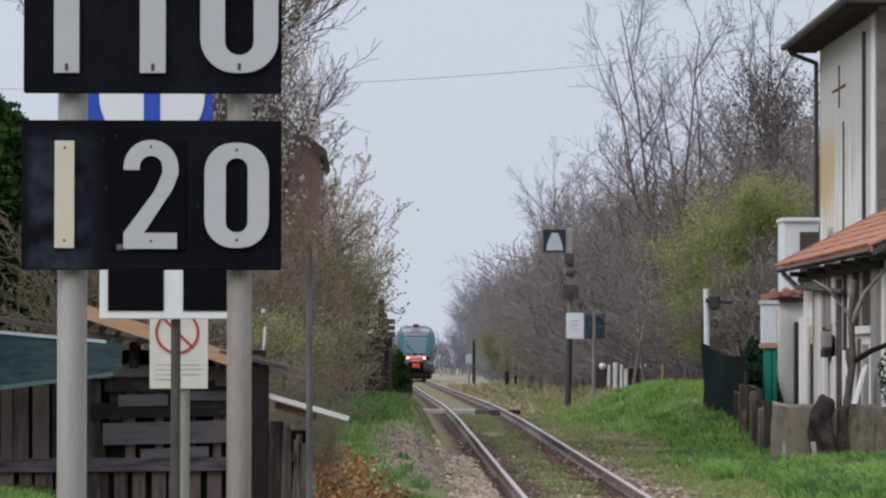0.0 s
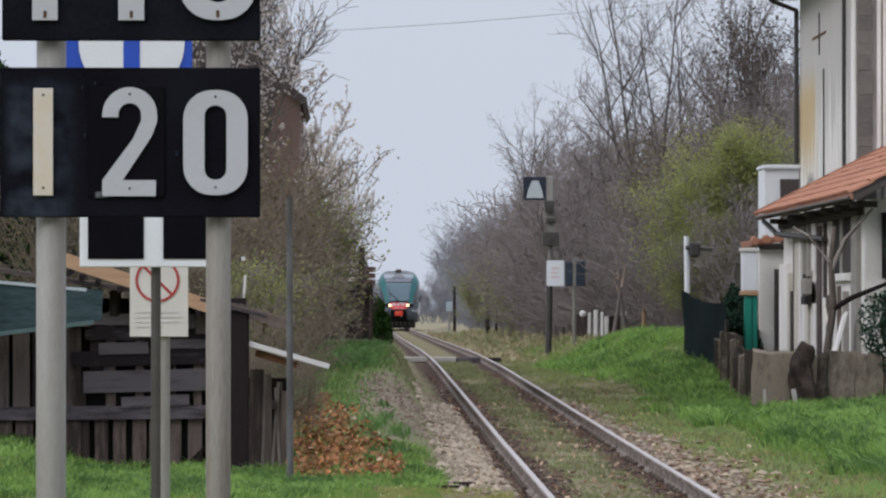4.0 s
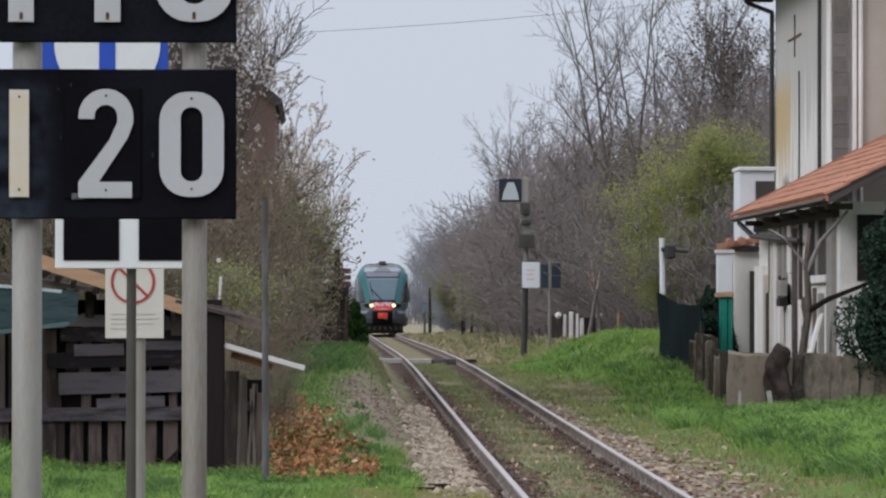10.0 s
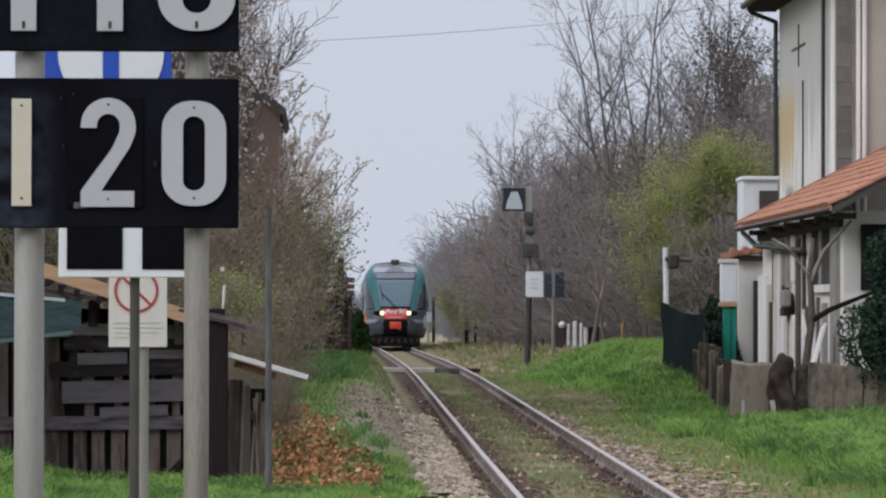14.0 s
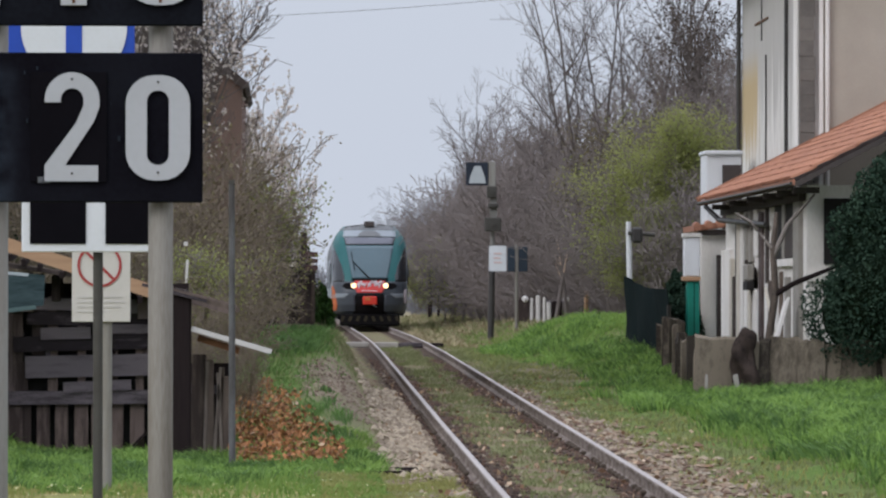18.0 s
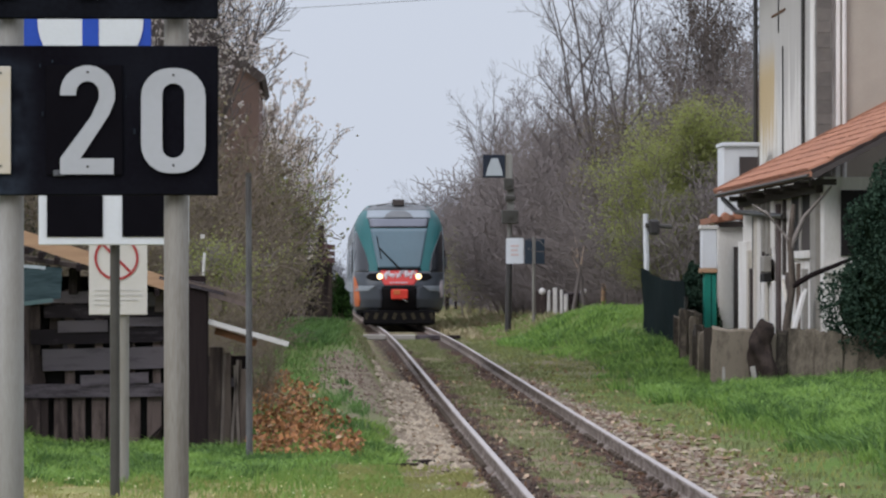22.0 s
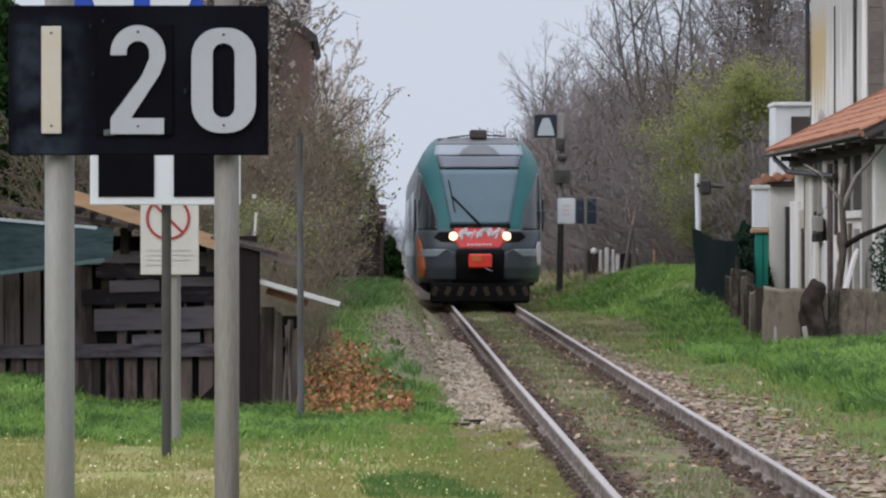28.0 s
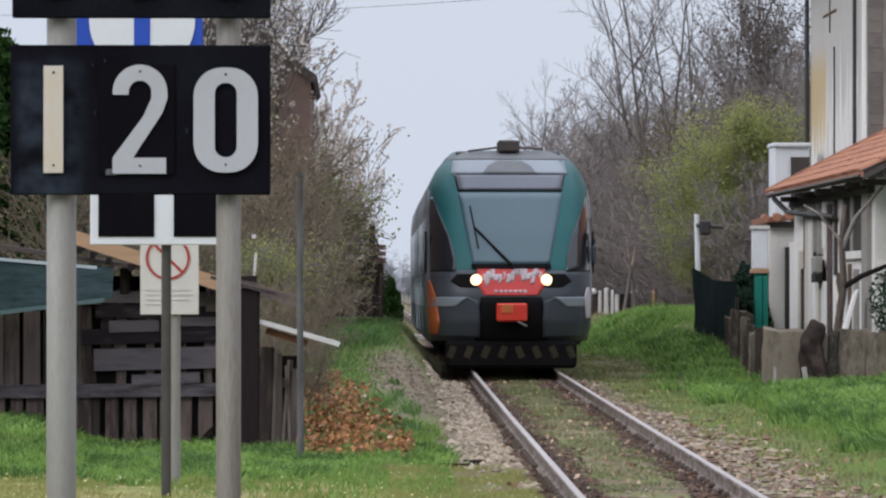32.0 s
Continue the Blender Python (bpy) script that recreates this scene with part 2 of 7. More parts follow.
M["grass"] = mat("grass", (0.205, 0.305, 0.070), (0.115, 0.200, 0.046), 0.75, 0.7, 4, per_island=0.3, amount=1.1, bump=0, leafy=0.4)
M["bank_blade"] = mat("bank_blade", (0.150, 0.245, 0.068), (0.085, 0.150, 0.042), 0.75, 0.7, 4, per_island=0.3, amount=1.1, bump=0, leafy=0.4)
M["dry_grass"] = mat("dry_grass", (0.315, 0.290, 0.105), (0.200, 0.225, 0.070), 0.8, 0.5, 3, per_island=0.4, bump=0, leafy=0.35)
M["weed"] = mat("weed", (0.205, 0.21, 0.10), (0.14, 0.17, 0.066), 0.8, 0.6, 3, per_island=0.4, bump=0, leafy=0.35)
M["lush_grass"] = mat("lush_grass", (0.110, 0.195, 0.048), (0.070, 0.135, 0.034), 0.75, 0.8, 5, per_island=0.3, bump=0, leafy=0.35)
M["straw"] = mat("straw", (0.34, 0.29, 0.18), (0.22, 0.18, 0.10), 0.8, 0.8, 8, per_island=0.8, bump=0)
M["daisy"] = mat("daisy", (0.76, 0.74, 0.52), (0.62, 0.56, 0.20), 0.7, 1, 10, per_island=0.7, bump=0)
M["dead_leaf"] = mat("dead_leaf", (0.45, 0.20, 0.08), (0.135, 0.062, 0.036), 0.85, 2.2, 10, per_island=0.7, bump=0)
M["dry_leaf"] = mat("dry_leaf", (0.27, 0.165, 0.095), (0.14, 0.08, 0.05), 0.85, 1, 10, per_island=0.9, bump=0)
M["pale_leaf"] = mat("pale_leaf", (0.48, 0.36, 0.26), (0.34, 0.22, 0.12), 0.85, 1, 10, per_island=0.9, bump=0)
M["concrete"] = mat("concrete", (0.34, 0.32, 0.29), (0.22, 0.20, 0.18), 0.9, 4, 40)
# the train
M["teal"] = mat("teal", (0.012, 0.098, 0.100), (0.009, 0.075, 0.078), 0.45, 1, 30, bump=0.02, spec=0.25)
M["grey_livery"] = mat("grey_livery", (0.052, 0.060, 0.072), (0.036, 0.042, 0.052), 0.4, 1, 20, bump=0.02, spec=0.4)
M["light_livery"] = mat("light_livery", (0.23, 0.26, 0.29), (0.18, 0.20, 0.22), 0.4, 1, 20, bump=0.02, spec=0.4)
M["train_red"] = mat("train_red", (0.56, 0.065, 0.06), (0.46, 0.05, 0.045), 0.4, 2, 30, bump=0.02)
M["coupler_red"] = mat("coupler_red", (0.62, 0.045, 0.022), (0.45, 0.03, 0.02), 0.5, 3, 30, bump=0.05)
M["train_glass"] = mat("train_glass", (0.058, 0.100, 0.122), (0.045, 0.080, 0.10), 0.2, 1, 10, spec=0.5, bump=0)
M["side_glass"] = mat("side_glass", (0.014, 0.016, 0.02), None, 0.1, 1, 10, spec=0.5, bump=0)
M["train_black"] = mat("train_black", (0.005, 0.005, 0.006), (0.010, 0.009, 0.009), 0.9, 3, 30, spec=0.08)
M["chevron"] = mat("chevron", (0.060, 0.050, 0.032), (0.02, 0.018, 0.014), 0.9, 5, 40, spec=0.1)
M["spray_white"] = mat("spray_white", (0.55, 0.50, 0.52), (0.42, 0.35, 0.38), 0.6, 5, 40, bump=0)
M["spray_orange"] = mat("spray_orange", (0.50, 0.135, 0.04), (0.38, 0.09, 0.03), 0.6, 5, 40, bump=0)
M["headlight"] = mat("headlight", (1.0, 0.72, 0.40), (1.0, 0.62, 0.30), 0.3, 1, 10, bump=0, glow=2.0)
M["roof_grey"] = mat("roof_grey", (0.16, 0.165, 0.17), (0.10, 0.10, 0.105), 0.7, 2, 30)
M["feather"] = mat("feather", (0.03, 0.03, 0.035), (0.06, 0.06, 0.06), 0.8, 20, 90)
M["insect_brown"] = mat("insect_brown", (0.12, 0.06, 0.03), (0.2, 0.12, 0.07), 0.5, 200, 900, bump=0)


# ---- mesh helpers ----
def mesh_of(bm, name, material, smooth=False):
    me = bpy.data.meshes.new(name)
    bm.to_mesh(me)
    bm.free()
    me.materials.append(material)
    if smooth:
        me.shade_smooth()
    return me


def part(name, bm, material, parent=None, label="", smooth=False):
    """Links a bmesh as one mesh object, under a thing or a part."""
    ob = new(name, mesh_of(bm, name, material, smooth))
    if parent is not None:
        ob.parent = parent
    return tagged(ob, label)


def raw(name, verts, faces, material, parent=None, smooth=False):
    """One mesh object from arrays."""
    me = bpy.data.meshes.new(name)
    me.from_pydata(verts, [], faces)
    me.materials.append(material)
    if smooth:
        me.shade_smooth()
    ob = new(name, me)
    if parent is not None:
        ob.parent = parent
    return ob


def thing(name, at, label, category, group="", kind=""):
    ob = new(name)
    ob.location = at
    return tagged(ob, label, category, group, kind)


def box(bm, x0, x1, y0, y1, z0, z1, bevel=0.0, m=None):
    geo = bmesh.ops.create_cube(bm, size=1.0)
    vs = geo["verts"]
    bmesh.ops.transform(bm, verts=vs, matrix=Matrix.LocRotScale(((x0 + x1) / 2, (y0 + y1) / 2, (z0 + z1) / 2), None, (abs(x1 - x0), abs(y1 - y0), abs(z1 - z0))))
    if bevel:
        es = list({e for v in vs for e in v.link_edges})
        out = bmesh.ops.bevel(bm, geom=es, offset=bevel, segments=1, affect="EDGES")
        vs = list({v for f in out["faces"] for v in f.verts} | {v for v in vs if v.is_valid})
    if m is not None:
        bmesh.ops.transform(bm, verts=vs, matrix=m)
    return bm


def boxed(*a, **k):
    return box(bmesh.new(), *a, **k)


def rod(bm, p, q, r0, r1=None, sides=8, caps=True):
    """A tapered round bar from p to q."""
    p, q = Vector(p), Vector(q)
    r1 = r0 if r1 is None else r1
    m = Matrix.Translation((p + q) / 2) @ (q - p).to_track_quat("Z", "Y").to_matrix().to_4x4()
    bmesh.ops.create_cone(bm, cap_ends=caps, segments=sides, radius1=r0, radius2=r1, depth=(q - p).length, matrix=m)
    return bm


def plank(bm, p, q, width, thick, up=(0, 0, 1)):
    """A board whose long axis runs from p to q, width along up."""
    p, q = Vector(p), Vector(q)
    d = (q - p).normalized()
    w = (Vector(up) - d * d.dot(Vector(up))).normalized()
    n = d.cross(w)
    m = Matrix((d, w, n)).transposed().to_4x4()
    m.translation = (p + q) / 2
    return box(bm, -(q - p).length / 2, (q - p).length / 2, -width / 2, width / 2, -thick / 2, thick / 2, m=m)


def flat_poly(bm, outline, y0, y1, hole=None):
    """A plate in the xz plane with the given outline, from y0 to y1."""
    loops = [outline] + ([hole] if hole else [])
    if hole:
        n = len(outline)
        for y, flip in ((y0, False), (y1, True)):
            a = [bm.verts.new((x, y, z)) for x, z in outline]
            b = [bm.verts.new((x, y, z)) for x, z in hole]
            for i in range(n):
                q = [a[i], a[(i + 1) % n], b[(i + 1) % n], b[i]]
                bm.faces.new(q[::-1] if flip else q)
    else:
        for y, flip in ((y0, False), (y1, True)):
            a = [bm.verts.new((x, y, z)) for x, z in outline]
            bm.faces.new(a[::-1] if flip else a)
    for loop in loops:
        n = len(loop)
        a = [bm.verts.new((x, y0, z)) for x, z in loop]
        b = [bm.verts.new((x, y1, z)) for x, z in loop]
        for i in range(n):
            bm.faces.new((a[i], b[i], b[(i + 1) % n], a[(i + 1) % n]))
    bmesh.ops.remove_doubles(bm, verts=bm.verts, dist=1e-6)
    bmesh.ops.recalc_face_normals(bm, faces=bm.faces)
    return bm


def round_rect(cx, cz, w, h, r, seg=6):
    pts = []
    for i, (sx, sz) in enumerate(((1, 1), (-1, 1), (-1, -1), (1, -1))):
        for j in range(seg + 1):
            a = radians(90 * i + 90 * j / seg)
            pts.append((cx + sx * (w / 2 - r) + r * math.cos(a), cz + sz * (h / 2 - r) + r * math.sin(a)))
    return pts


def smooth(a, b, v):
    t = min(1.0, max(0.0, (v - a) / (b - a)))
    return t * t * (3 - 2 * t)


def ramp_of(v, *knots):
    """Piecewise linear value at v from (v, value) pairs."""
    return float(np.interp(v, [k[0] for k in knots], [k[1] for k in knots]))


# ---- the lie of the land ----
def track_x(y):
    """The line's middle, with the slight outward swing that it has at the foot crossing."""
    return 2.5 + 0.0031 * y + ramp_of(y, (62, -0.03), (138, 0.125), (143, 0.13), (148, 0.12), (215, 0.0))


def rail_z(y):
    return ramp_of(y, (-50, -0.2), (20, -0.08), (36, 0.0), (60, 0.14), (92, 0.30), (120, 0.43), (160, 0.53), (200, 0.55), (500, 0.55), (1500, 0.55))


def land(x, y):
    """Height of the ground."""
    bed = rail_z(y) - 0.165
    d = x - track_x(y)
    left = ramp_of(y, (0, -0.06), (43, -0.06), (52, -0.05), (56, -0.01), (59, 0.16), (64, 0.56), (76, 0.95), (100, 1.02), (130, 0.84), (160, 0.75), (400, 0.6))
    right = ramp_of(y, (0, -0.1), (45, 0.06), (60, 0.12), (78, 0.17), (91, 0.33), (105, 0.60), (116, 0.90), (126, 0.98), (142, 0.90), (160, 0.82), (200, 0.62), (400, 0.5))
    left += 0.30 * smooth(2.5, 3.7, -x) * smooth(44, 55, y) * (1 - smooth(70, 80, y))
    if d < 0:
        lean = ramp_of(y, (40, 2.6), (56, 2.3), (70, 2.2), (120, 1.9), (160, 2.4))
        z = bed + (left - bed) * smooth(1.25, lean, -d)
    else:
        z = bed + (right - bed) * smooth(ramp_of(y, (40, 2.0), (80, 2.6), (120, 2.4)), ramp_of(y, (40, 4.6), (80, 4.9), (120, 4.6), (170, 4.4)), d)
    if d > 2.0:
        z += 0.22 * smooth(2.8, 4.9, d) * smooth(106, 120, y) * (1 - smooth(132, 150, y))
    rough = smooth(1.3, 2.4, abs(d))
    swell = 0.07 if d < 0 else 0.07 + 0.09 * smooth(2.4, 3.6, d)
    z += rough * (swell * noise.noise((x * 0.9, y * 0.28, 0)) + (0.035 if d < 0 else 0.06) * noise.noise((x * 2.3, y * 1.0, 5)))
    z += 0.015 * noise.noise((x * 5, y * 2.5, 9))
    return z


def grid_axis(spans):
    out = []
    for a, b, step in spans:
        out += list(np.arange(a, b - 1e-6, step))
    return out + [spans[-1][1]]


gx = grid_axis([(-900, -60, 120), (-60, -10, 6), (-10, -6, 0.8), (-6, 12, 0.22), (12, 20, 1.2), (20, 60, 6), (60, 900, 120)])
gy = grid_axis([(-200, 0, 25), (0, 28, 3), (28, 70, 0.4), (70, 150, 0.7), (150, 260, 3), (260, 600, 15), (600, 3600, 250)])
verts = [(x, y, land(x, y)) for y in gy for x in gx]
nx = len(gx)
faces = [(j * nx + i, j * nx + i + 1, (j + 1) * nx + i + 1, (j + 1) * nx + i) for j in range(len(gy) - 1) for i in range(nx - 1)]


def ground_material():
    """Turf, with a strip of stony soil along the railway."""
    m = bpy.data.materials.new("turf_and_ballast")
    m.use_nodes = True
    n, l = m.node_tree.nodes, m.node_tree.links
    p = n["Principled BSDF"]
    p.inputs["Roughness"].default_value, p.inputs["Specular IOR Level"].default_value = 0.95, 0.1
    tc, sp = n.new("ShaderNodeTexCoord"), n.new("ShaderNodeSeparateXYZ")
    l.new(tc.outputs["Object"], sp.inputs[0])

    def tex(scale, detail=5, stretch=None):
        t = n.new("ShaderNodeTexNoise")
        t.inputs["Scale"].default_value, t.inputs["Detail"].default_value = scale, detail
        if stretch:
            mp = n.new("ShaderNodeMapping")
            mp.inputs["Scale"].default_value = stretch
            l.new(tc.outputs["Object"], mp.inputs[0])
            l.new(mp.outputs[0], t.inputs["Vector"])
        else:
            l.new(tc.outputs["Object"], t.inputs["Vector"])
        return t.outputs["Fac"]

    def math_(op, a, b, c=None):
        k = n.new("ShaderNodeMath")
        k.operation = op
        for i, v in enumerate((a, b, c)):
            if v is None:
                continue
            if isinstance(v, (int, float)):
                k.inputs[i].default_value = v
            else:
                l.new(v, k.inputs[i])
        return k.outputs[0]

    def step(v, a, b):
        r = n.new("ShaderNodeMapRange")
        r.inputs["From Min"].default_value, r.inputs["From Max"].default_value = a, b
        l.new(v, r.inputs["Value"])
        return r.outputs[0]

    def blend(f, a, b):
        k = n.new("ShaderNodeMix")
        k.data_type = "RGBA"
        l.new(f, k.inputs["Factor"])
        for s, v in (("A", a), ("B", b)):
            if isinstance(v, tuple):
                k.inputs[s].default_value = (*v, 1)
            else:
                l.new(v, k.inputs[s])
        return k.outputs["Result"]

    d = math_("SUBTRACT", sp.outputs["X"], math_("MULTIPLY_ADD", sp.outputs["Y"], 0.0031, 2.5))
    big, fine, mid_ = tex(0.5), tex(14), tex(2.0, 5, (1.0, 0.45, 1.0))
    turf = blend(step(big, 0.4, 0.62), (0.105, 0.165, 0.035), (0.155, 0.165, 0.06))
    turf = blend(step(fine, 0.35, 0.75), turf, (0.062, 0.10, 0.024))
    meadow = math_("MULTIPLY", step(math_("MULTIPLY_ADD", big, -12.0, math_("MULTIPLY", sp.outputs["Y"], -1)), -55.0, -51.5), step(d, -1.0, -1.6))
    turf = blend(meadow, turf, blend(step(mid_, 0.45, 0.6), (0.235, 0.230, 0.082), (0.265, 0.215, 0.105)))
    soil = blend(step(fine, 0.4, 0.65), (0.115, 0.075, 0.052), (0.23, 0.18, 0.125))
    soil = blend(step(mid_, 0.46, 0.56), soil, (0.15, 0.155, 0.07))
    # darker beside the rails: rusty ballast and the rails' shade in one colour
    beside = math_("ABSOLUTE", math_("SUBTRACT", math_("ABSOLUTE", d, 0), 0.76), 0)
    soil = blend(step(math_("ADD", beside, math_("MULTIPLY", mid_, 0.16)), 0.54, 0.34), soil, (0.056, 0.036, 0.027))
    wide = math_("ADD", math_("ABSOLUTE", d, 0), math_("MULTIPLY", math_("SUBTRACT", mid_, 0.5), 1.6))
    dry = math_("MULTIPLY", step(sp.outputs["Y"], 122, 156), step(math_("ADD", mid_, big), 0.62, 0.95))
    turf = blend(dry, turf, (0.235, 0.200, 0.135))
    wide = math_("ADD", wide, math_("MULTIPLY", step(math_("MULTIPLY", d, step(sp.outputs["Y"], 45, 75)), 0.8, 1.4), 0.55))
    col = blend(step(wide, 1.7, 2.3), soil, turf)
    for cx, cy, wx, wy in ((0.62, 67, 0.52, 9), (5.3, 103, 0.9, 14)):
        ex = math_("POWER", math_("DIVIDE", math_("SUBTRACT", sp.outputs["X"], cx), wx), 2)
        ey = math_("POWER", math_("DIVIDE", math_("SUBTRACT", sp.outputs["Y"], cy), wy), 2)
        col = blend(step(math_("ADD", math_("ADD", ex, ey), math_("MULTIPLY", mid_, 3.0)), 2.9, 1.5), col, (0.170, 0.135, 0.100))
    l.new(col, p.inputs["Base Color"])
    bp = n.new("ShaderNodeBump")
    bp.inputs["Strength"].default_value, bp.inputs["Distance"].default_value = 0.8, 0.04
    l.new(fine, bp.inputs["Height"])
    l.new(bp.outputs[0], p.inputs["Normal"])
    return m


M["ground"] = ground_material()
ground = raw("ground", verts, faces, M["ground"], smooth=True)
tagged(ground, "grassy ground with stony soil along a railway line", "ground", kind="structure")


# ---- the railway track ----
track = thing("railway_track", (0, 0, 0), "single railway track with worn steel rails, weedy ballast between them", "railway track", kind="structure")
HEAD_PROFILE = [(-0.024, 0.0), (-0.029, -0.001), (-0.031, -0.004), (0.031, -0.004), (0.029, -0.001), (0.024, 0.0)]
SIDE_PROFILE = [(-0.024, -0.003), (-0.037, -0.010), (-0.037, -0.036), (-0.014, -0.052), (-0.012, -0.130), (-0.073, -0.152), (-0.073, -0.172), (0.073, -0.172), (0.073, -0.152), (0.012, -0.130), (0.014, -0.052), (0.037, -0.036), (0.037, -0.010), (0.024, -0.003)]


def sweep(name, profile, offset, material, label):
    """A bar of constant profile that follows the track."""
    ys = grid_axis([(-60, 120, 4), (120, 170, 1.5), (170, 200, 4), (200, 760, 20)])
    vs = [(track_x(y) + offset + px, y, rail_z(y) + pz) for y in ys for px, pz in profile]
    k = len(profile)
    fs = [(j * k + i, j * k + (i + 1) % k, (j + 1) * k + (i + 1) % k, (j + 1) * k + i) for j in range(len(ys) - 1) for i in range(k)]
    ob = raw(name, vs, fs, material, track)
    bm = bmesh.new()
    bm.from_mesh(ob.data)
    bmesh.ops.recalc_face_normals(bm, faces=bm.faces)
    bm.to_mesh(ob.data)
    bm.free()
    return tagged(ob, label)


for off in (-0.7525, 0.7525):
    side = sweep("rail", SIDE_PROFILE, off, M["rail_side"], "rust-brown steel rail")
    head = sweep("rail_head", HEAD_PROFILE, off, M["rail_head"], "polished running surface")
    head.parent = side

rng = random.Random(4)
sleeper_mesh = mesh_of(boxed(-1.25, 1.25, -0.12, 0.12, -0.14, 0.0, bevel=0.015), "sleeper", M["sleeper"])
for i in range(290):
    y = -60.2 + 0.63 * i
    s = new("sleeper", sleeper_mesh)
    s.parent = track
    s.matrix_basis = pose(track_x(y) + rng.uniform(-0.03, 0.03), y, rail_z(y) - 0.172 + rng.uniform(-0.014, 0.010), 0, 0, rng.uniform(-1, 1))

clip_mesh = mesh_of(boxed(-0.03, 0.03, -0.05, 0.05, -0.15, -0.105, bevel=0.01), "rail_clip", M["sleeper"])
for i in range(0, 70):
    y = 30 + 0.63 * i
    for off in (-0.7525, 0.7525):
        for inner in (-0.085, 0.085):
            if rng.random() < 0.3:
                continue
            c = new("rail_clip", clip_mesh)
            c.parent = track
            c.matrix_basis = pose(track_x(y) + off + inner, y, rail_z(y))

# foot crossing of boards and a slab between the rails
crossing = thing("foot_crossing", (track_x(142.5), 142.5, rail_z(142.5)), "weathered board foot crossing laid level with the rails", "crossing")
for i, (x0, x1, m) in enumerate(((-1.75, -0.84, "concrete"), (-0.68, -0.02, "concrete"), (0.0, 0.67, "old_wood"), (0.84, 1.25, "dark_wood"))):
    part("board", boxed(x0, x1, -0.5, 0.5, -0.16, -0.01 - 0.008 * i, bevel=0.02), M[m], crossing)

# ---- the train: built along +y behind its nose, at rest with the nose at its origin ----
train = thing("railcar", (track_x(440), 440, rail_z(440)), "green and grey diesel railcar with red nose and lit headlights", "train")
HALF = 1.475


def half_width(z):
    return ramp_of(z, (0.3, 1.30), (0.55, 1.40), (0.9, 1.46), (1.4, 1.475), (2.6, 1.475), (3.0, 1.475), (3.3, 1.435), (3.6, 1.31), (3.85, 1.12), (3.97, 0.99))


def nose_y(z):
    return ramp_of(z, (0.3, 0.35), (0.6, 0.15), (0.9, 0.03), (1.35, 0.0), (1.85, 0.12), (2.5, 0.48), (3.2, 0.95), (3.55, 1.25), (3.82, 1.65), (3.97, 2.2))


def nose_at(x, z, lift=0.0):
    """A point of the nose's skin, lift metres in front of it."""
    u = min(1.0, abs(x) / half_width(z))
    return (x, nose_y(z) + 0.55 * u ** 3 + 0.75 * u ** 12 - lift, z)


def skin(name, rows, material, label="", lift=0.006, parent=None, nx=14, sub=6, thick=0.03):
    """A panel of the nose between left and right edges given by rows of (z, x_left, x_right)."""
    zs = []
    for (za, _, _), (zb, _, _) in zip(rows, rows[1:]):
        zs += list(np.linspace(za, zb, sub, endpoint=False))
    zs.append(rows[-1][0])
    zk = [r[0] for r in rows]
    vs, fs = [], []
    for back in (0, thick):
        for z in zs:
            xl, xr = np.interp(z, zk, [r[1] for r in rows]), np.interp(z, zk, [r[2] for r in rows])
            for i in range(nx + 1):
                x, y, zz = nose_at(xl + (xr - xl) * i / nx, z, lift)
                vs.append((x, y + back, zz))
    k, h = nx + 1, len(zs)
    for j in range(h - 1):
        for i in range(nx):
            fs.append((j * k + i, j * k + i + 1, (j + 1) * k + i + 1, (j + 1) * k + i))
    o = k * h
    rim = [i for i in range(k)] + [j * k + nx for j in range(1, h)] + [(h - 1) * k + i for i in range(nx - 1, -1, -1)] + [j * k for j in range(h - 2, 0, -1)]
    fs += [(rim[i], rim[i - 1], o + rim[i - 1], o + rim[i]) for i in range(len(rim))]
    ob = raw(name, vs, fs, material, train if parent is None else parent, smooth=True)
    return tagged(ob, label)


def outline_row(z0, z1, n=7):
    return [(z, -half_width(z) + 0.002, half_width(z) - 0.002) for z in np.linspace(z0, z1, n)]


M["display_grey"] = mat("display_grey", (0.13, 0.135, 0.165), (0.10, 0.105, 0.13), 0.3, 2, 20, bump=0, spec=0.4)
skin("nose_shell", outline_row(0.55, 3.97, 20), M["teal"], "dark green painted cab front", lift=0.0, nx=40, sub=2, thick=0.06)
skin("lower_shell", outline_row(0.55, 1.80, 8), M["grey_livery"], "dark grey lower cab front", lift=0.006, nx=40, sub=2)
skin("roof_brow", outline_row(3.80, 3.965, 3), M["roof_grey"], "grey roof edge", lift=0.012, nx=24)
skin("brow_panel", [(3.53, -1.05, 1.05), (3.79, -1.0, 1.0)], M["light_livery"], "pale blue-grey panel over the windscreen", lift=0.022)
skin("brow_dome", [(3.55, -0.48, 0.48), (3.68, -0.38, 0.38), (3.775, -0.22, 0.22)], M["roof_grey"], "grey curved panel", lift=0.034)
skin("destination_display", [(3.21, -0.93, 0.93), (3.53, -1.0, 1.0)], M["side_glass"], "dark destination display glass", lift=0.016)
skin("display_field", [(3.245, -0.90, 0.90), (3.51, -0.97, 0.97)], M["display_grey"], "mauve-grey display field", lift=0.026)
skin("windscreen", [(1.90, -0.68, 0.68), (2.4, -0.78, 0.78), (3.19, -0.93, 0.93)], M["train_glass"], "large grey-tinted sloping windscreen", lift=0.018, nx=20)
skin("screen_sill", [(1.83, -0.70, 0.70), (1.915, -0.70, 0.70)], M["train_black"], "", lift=0.03)
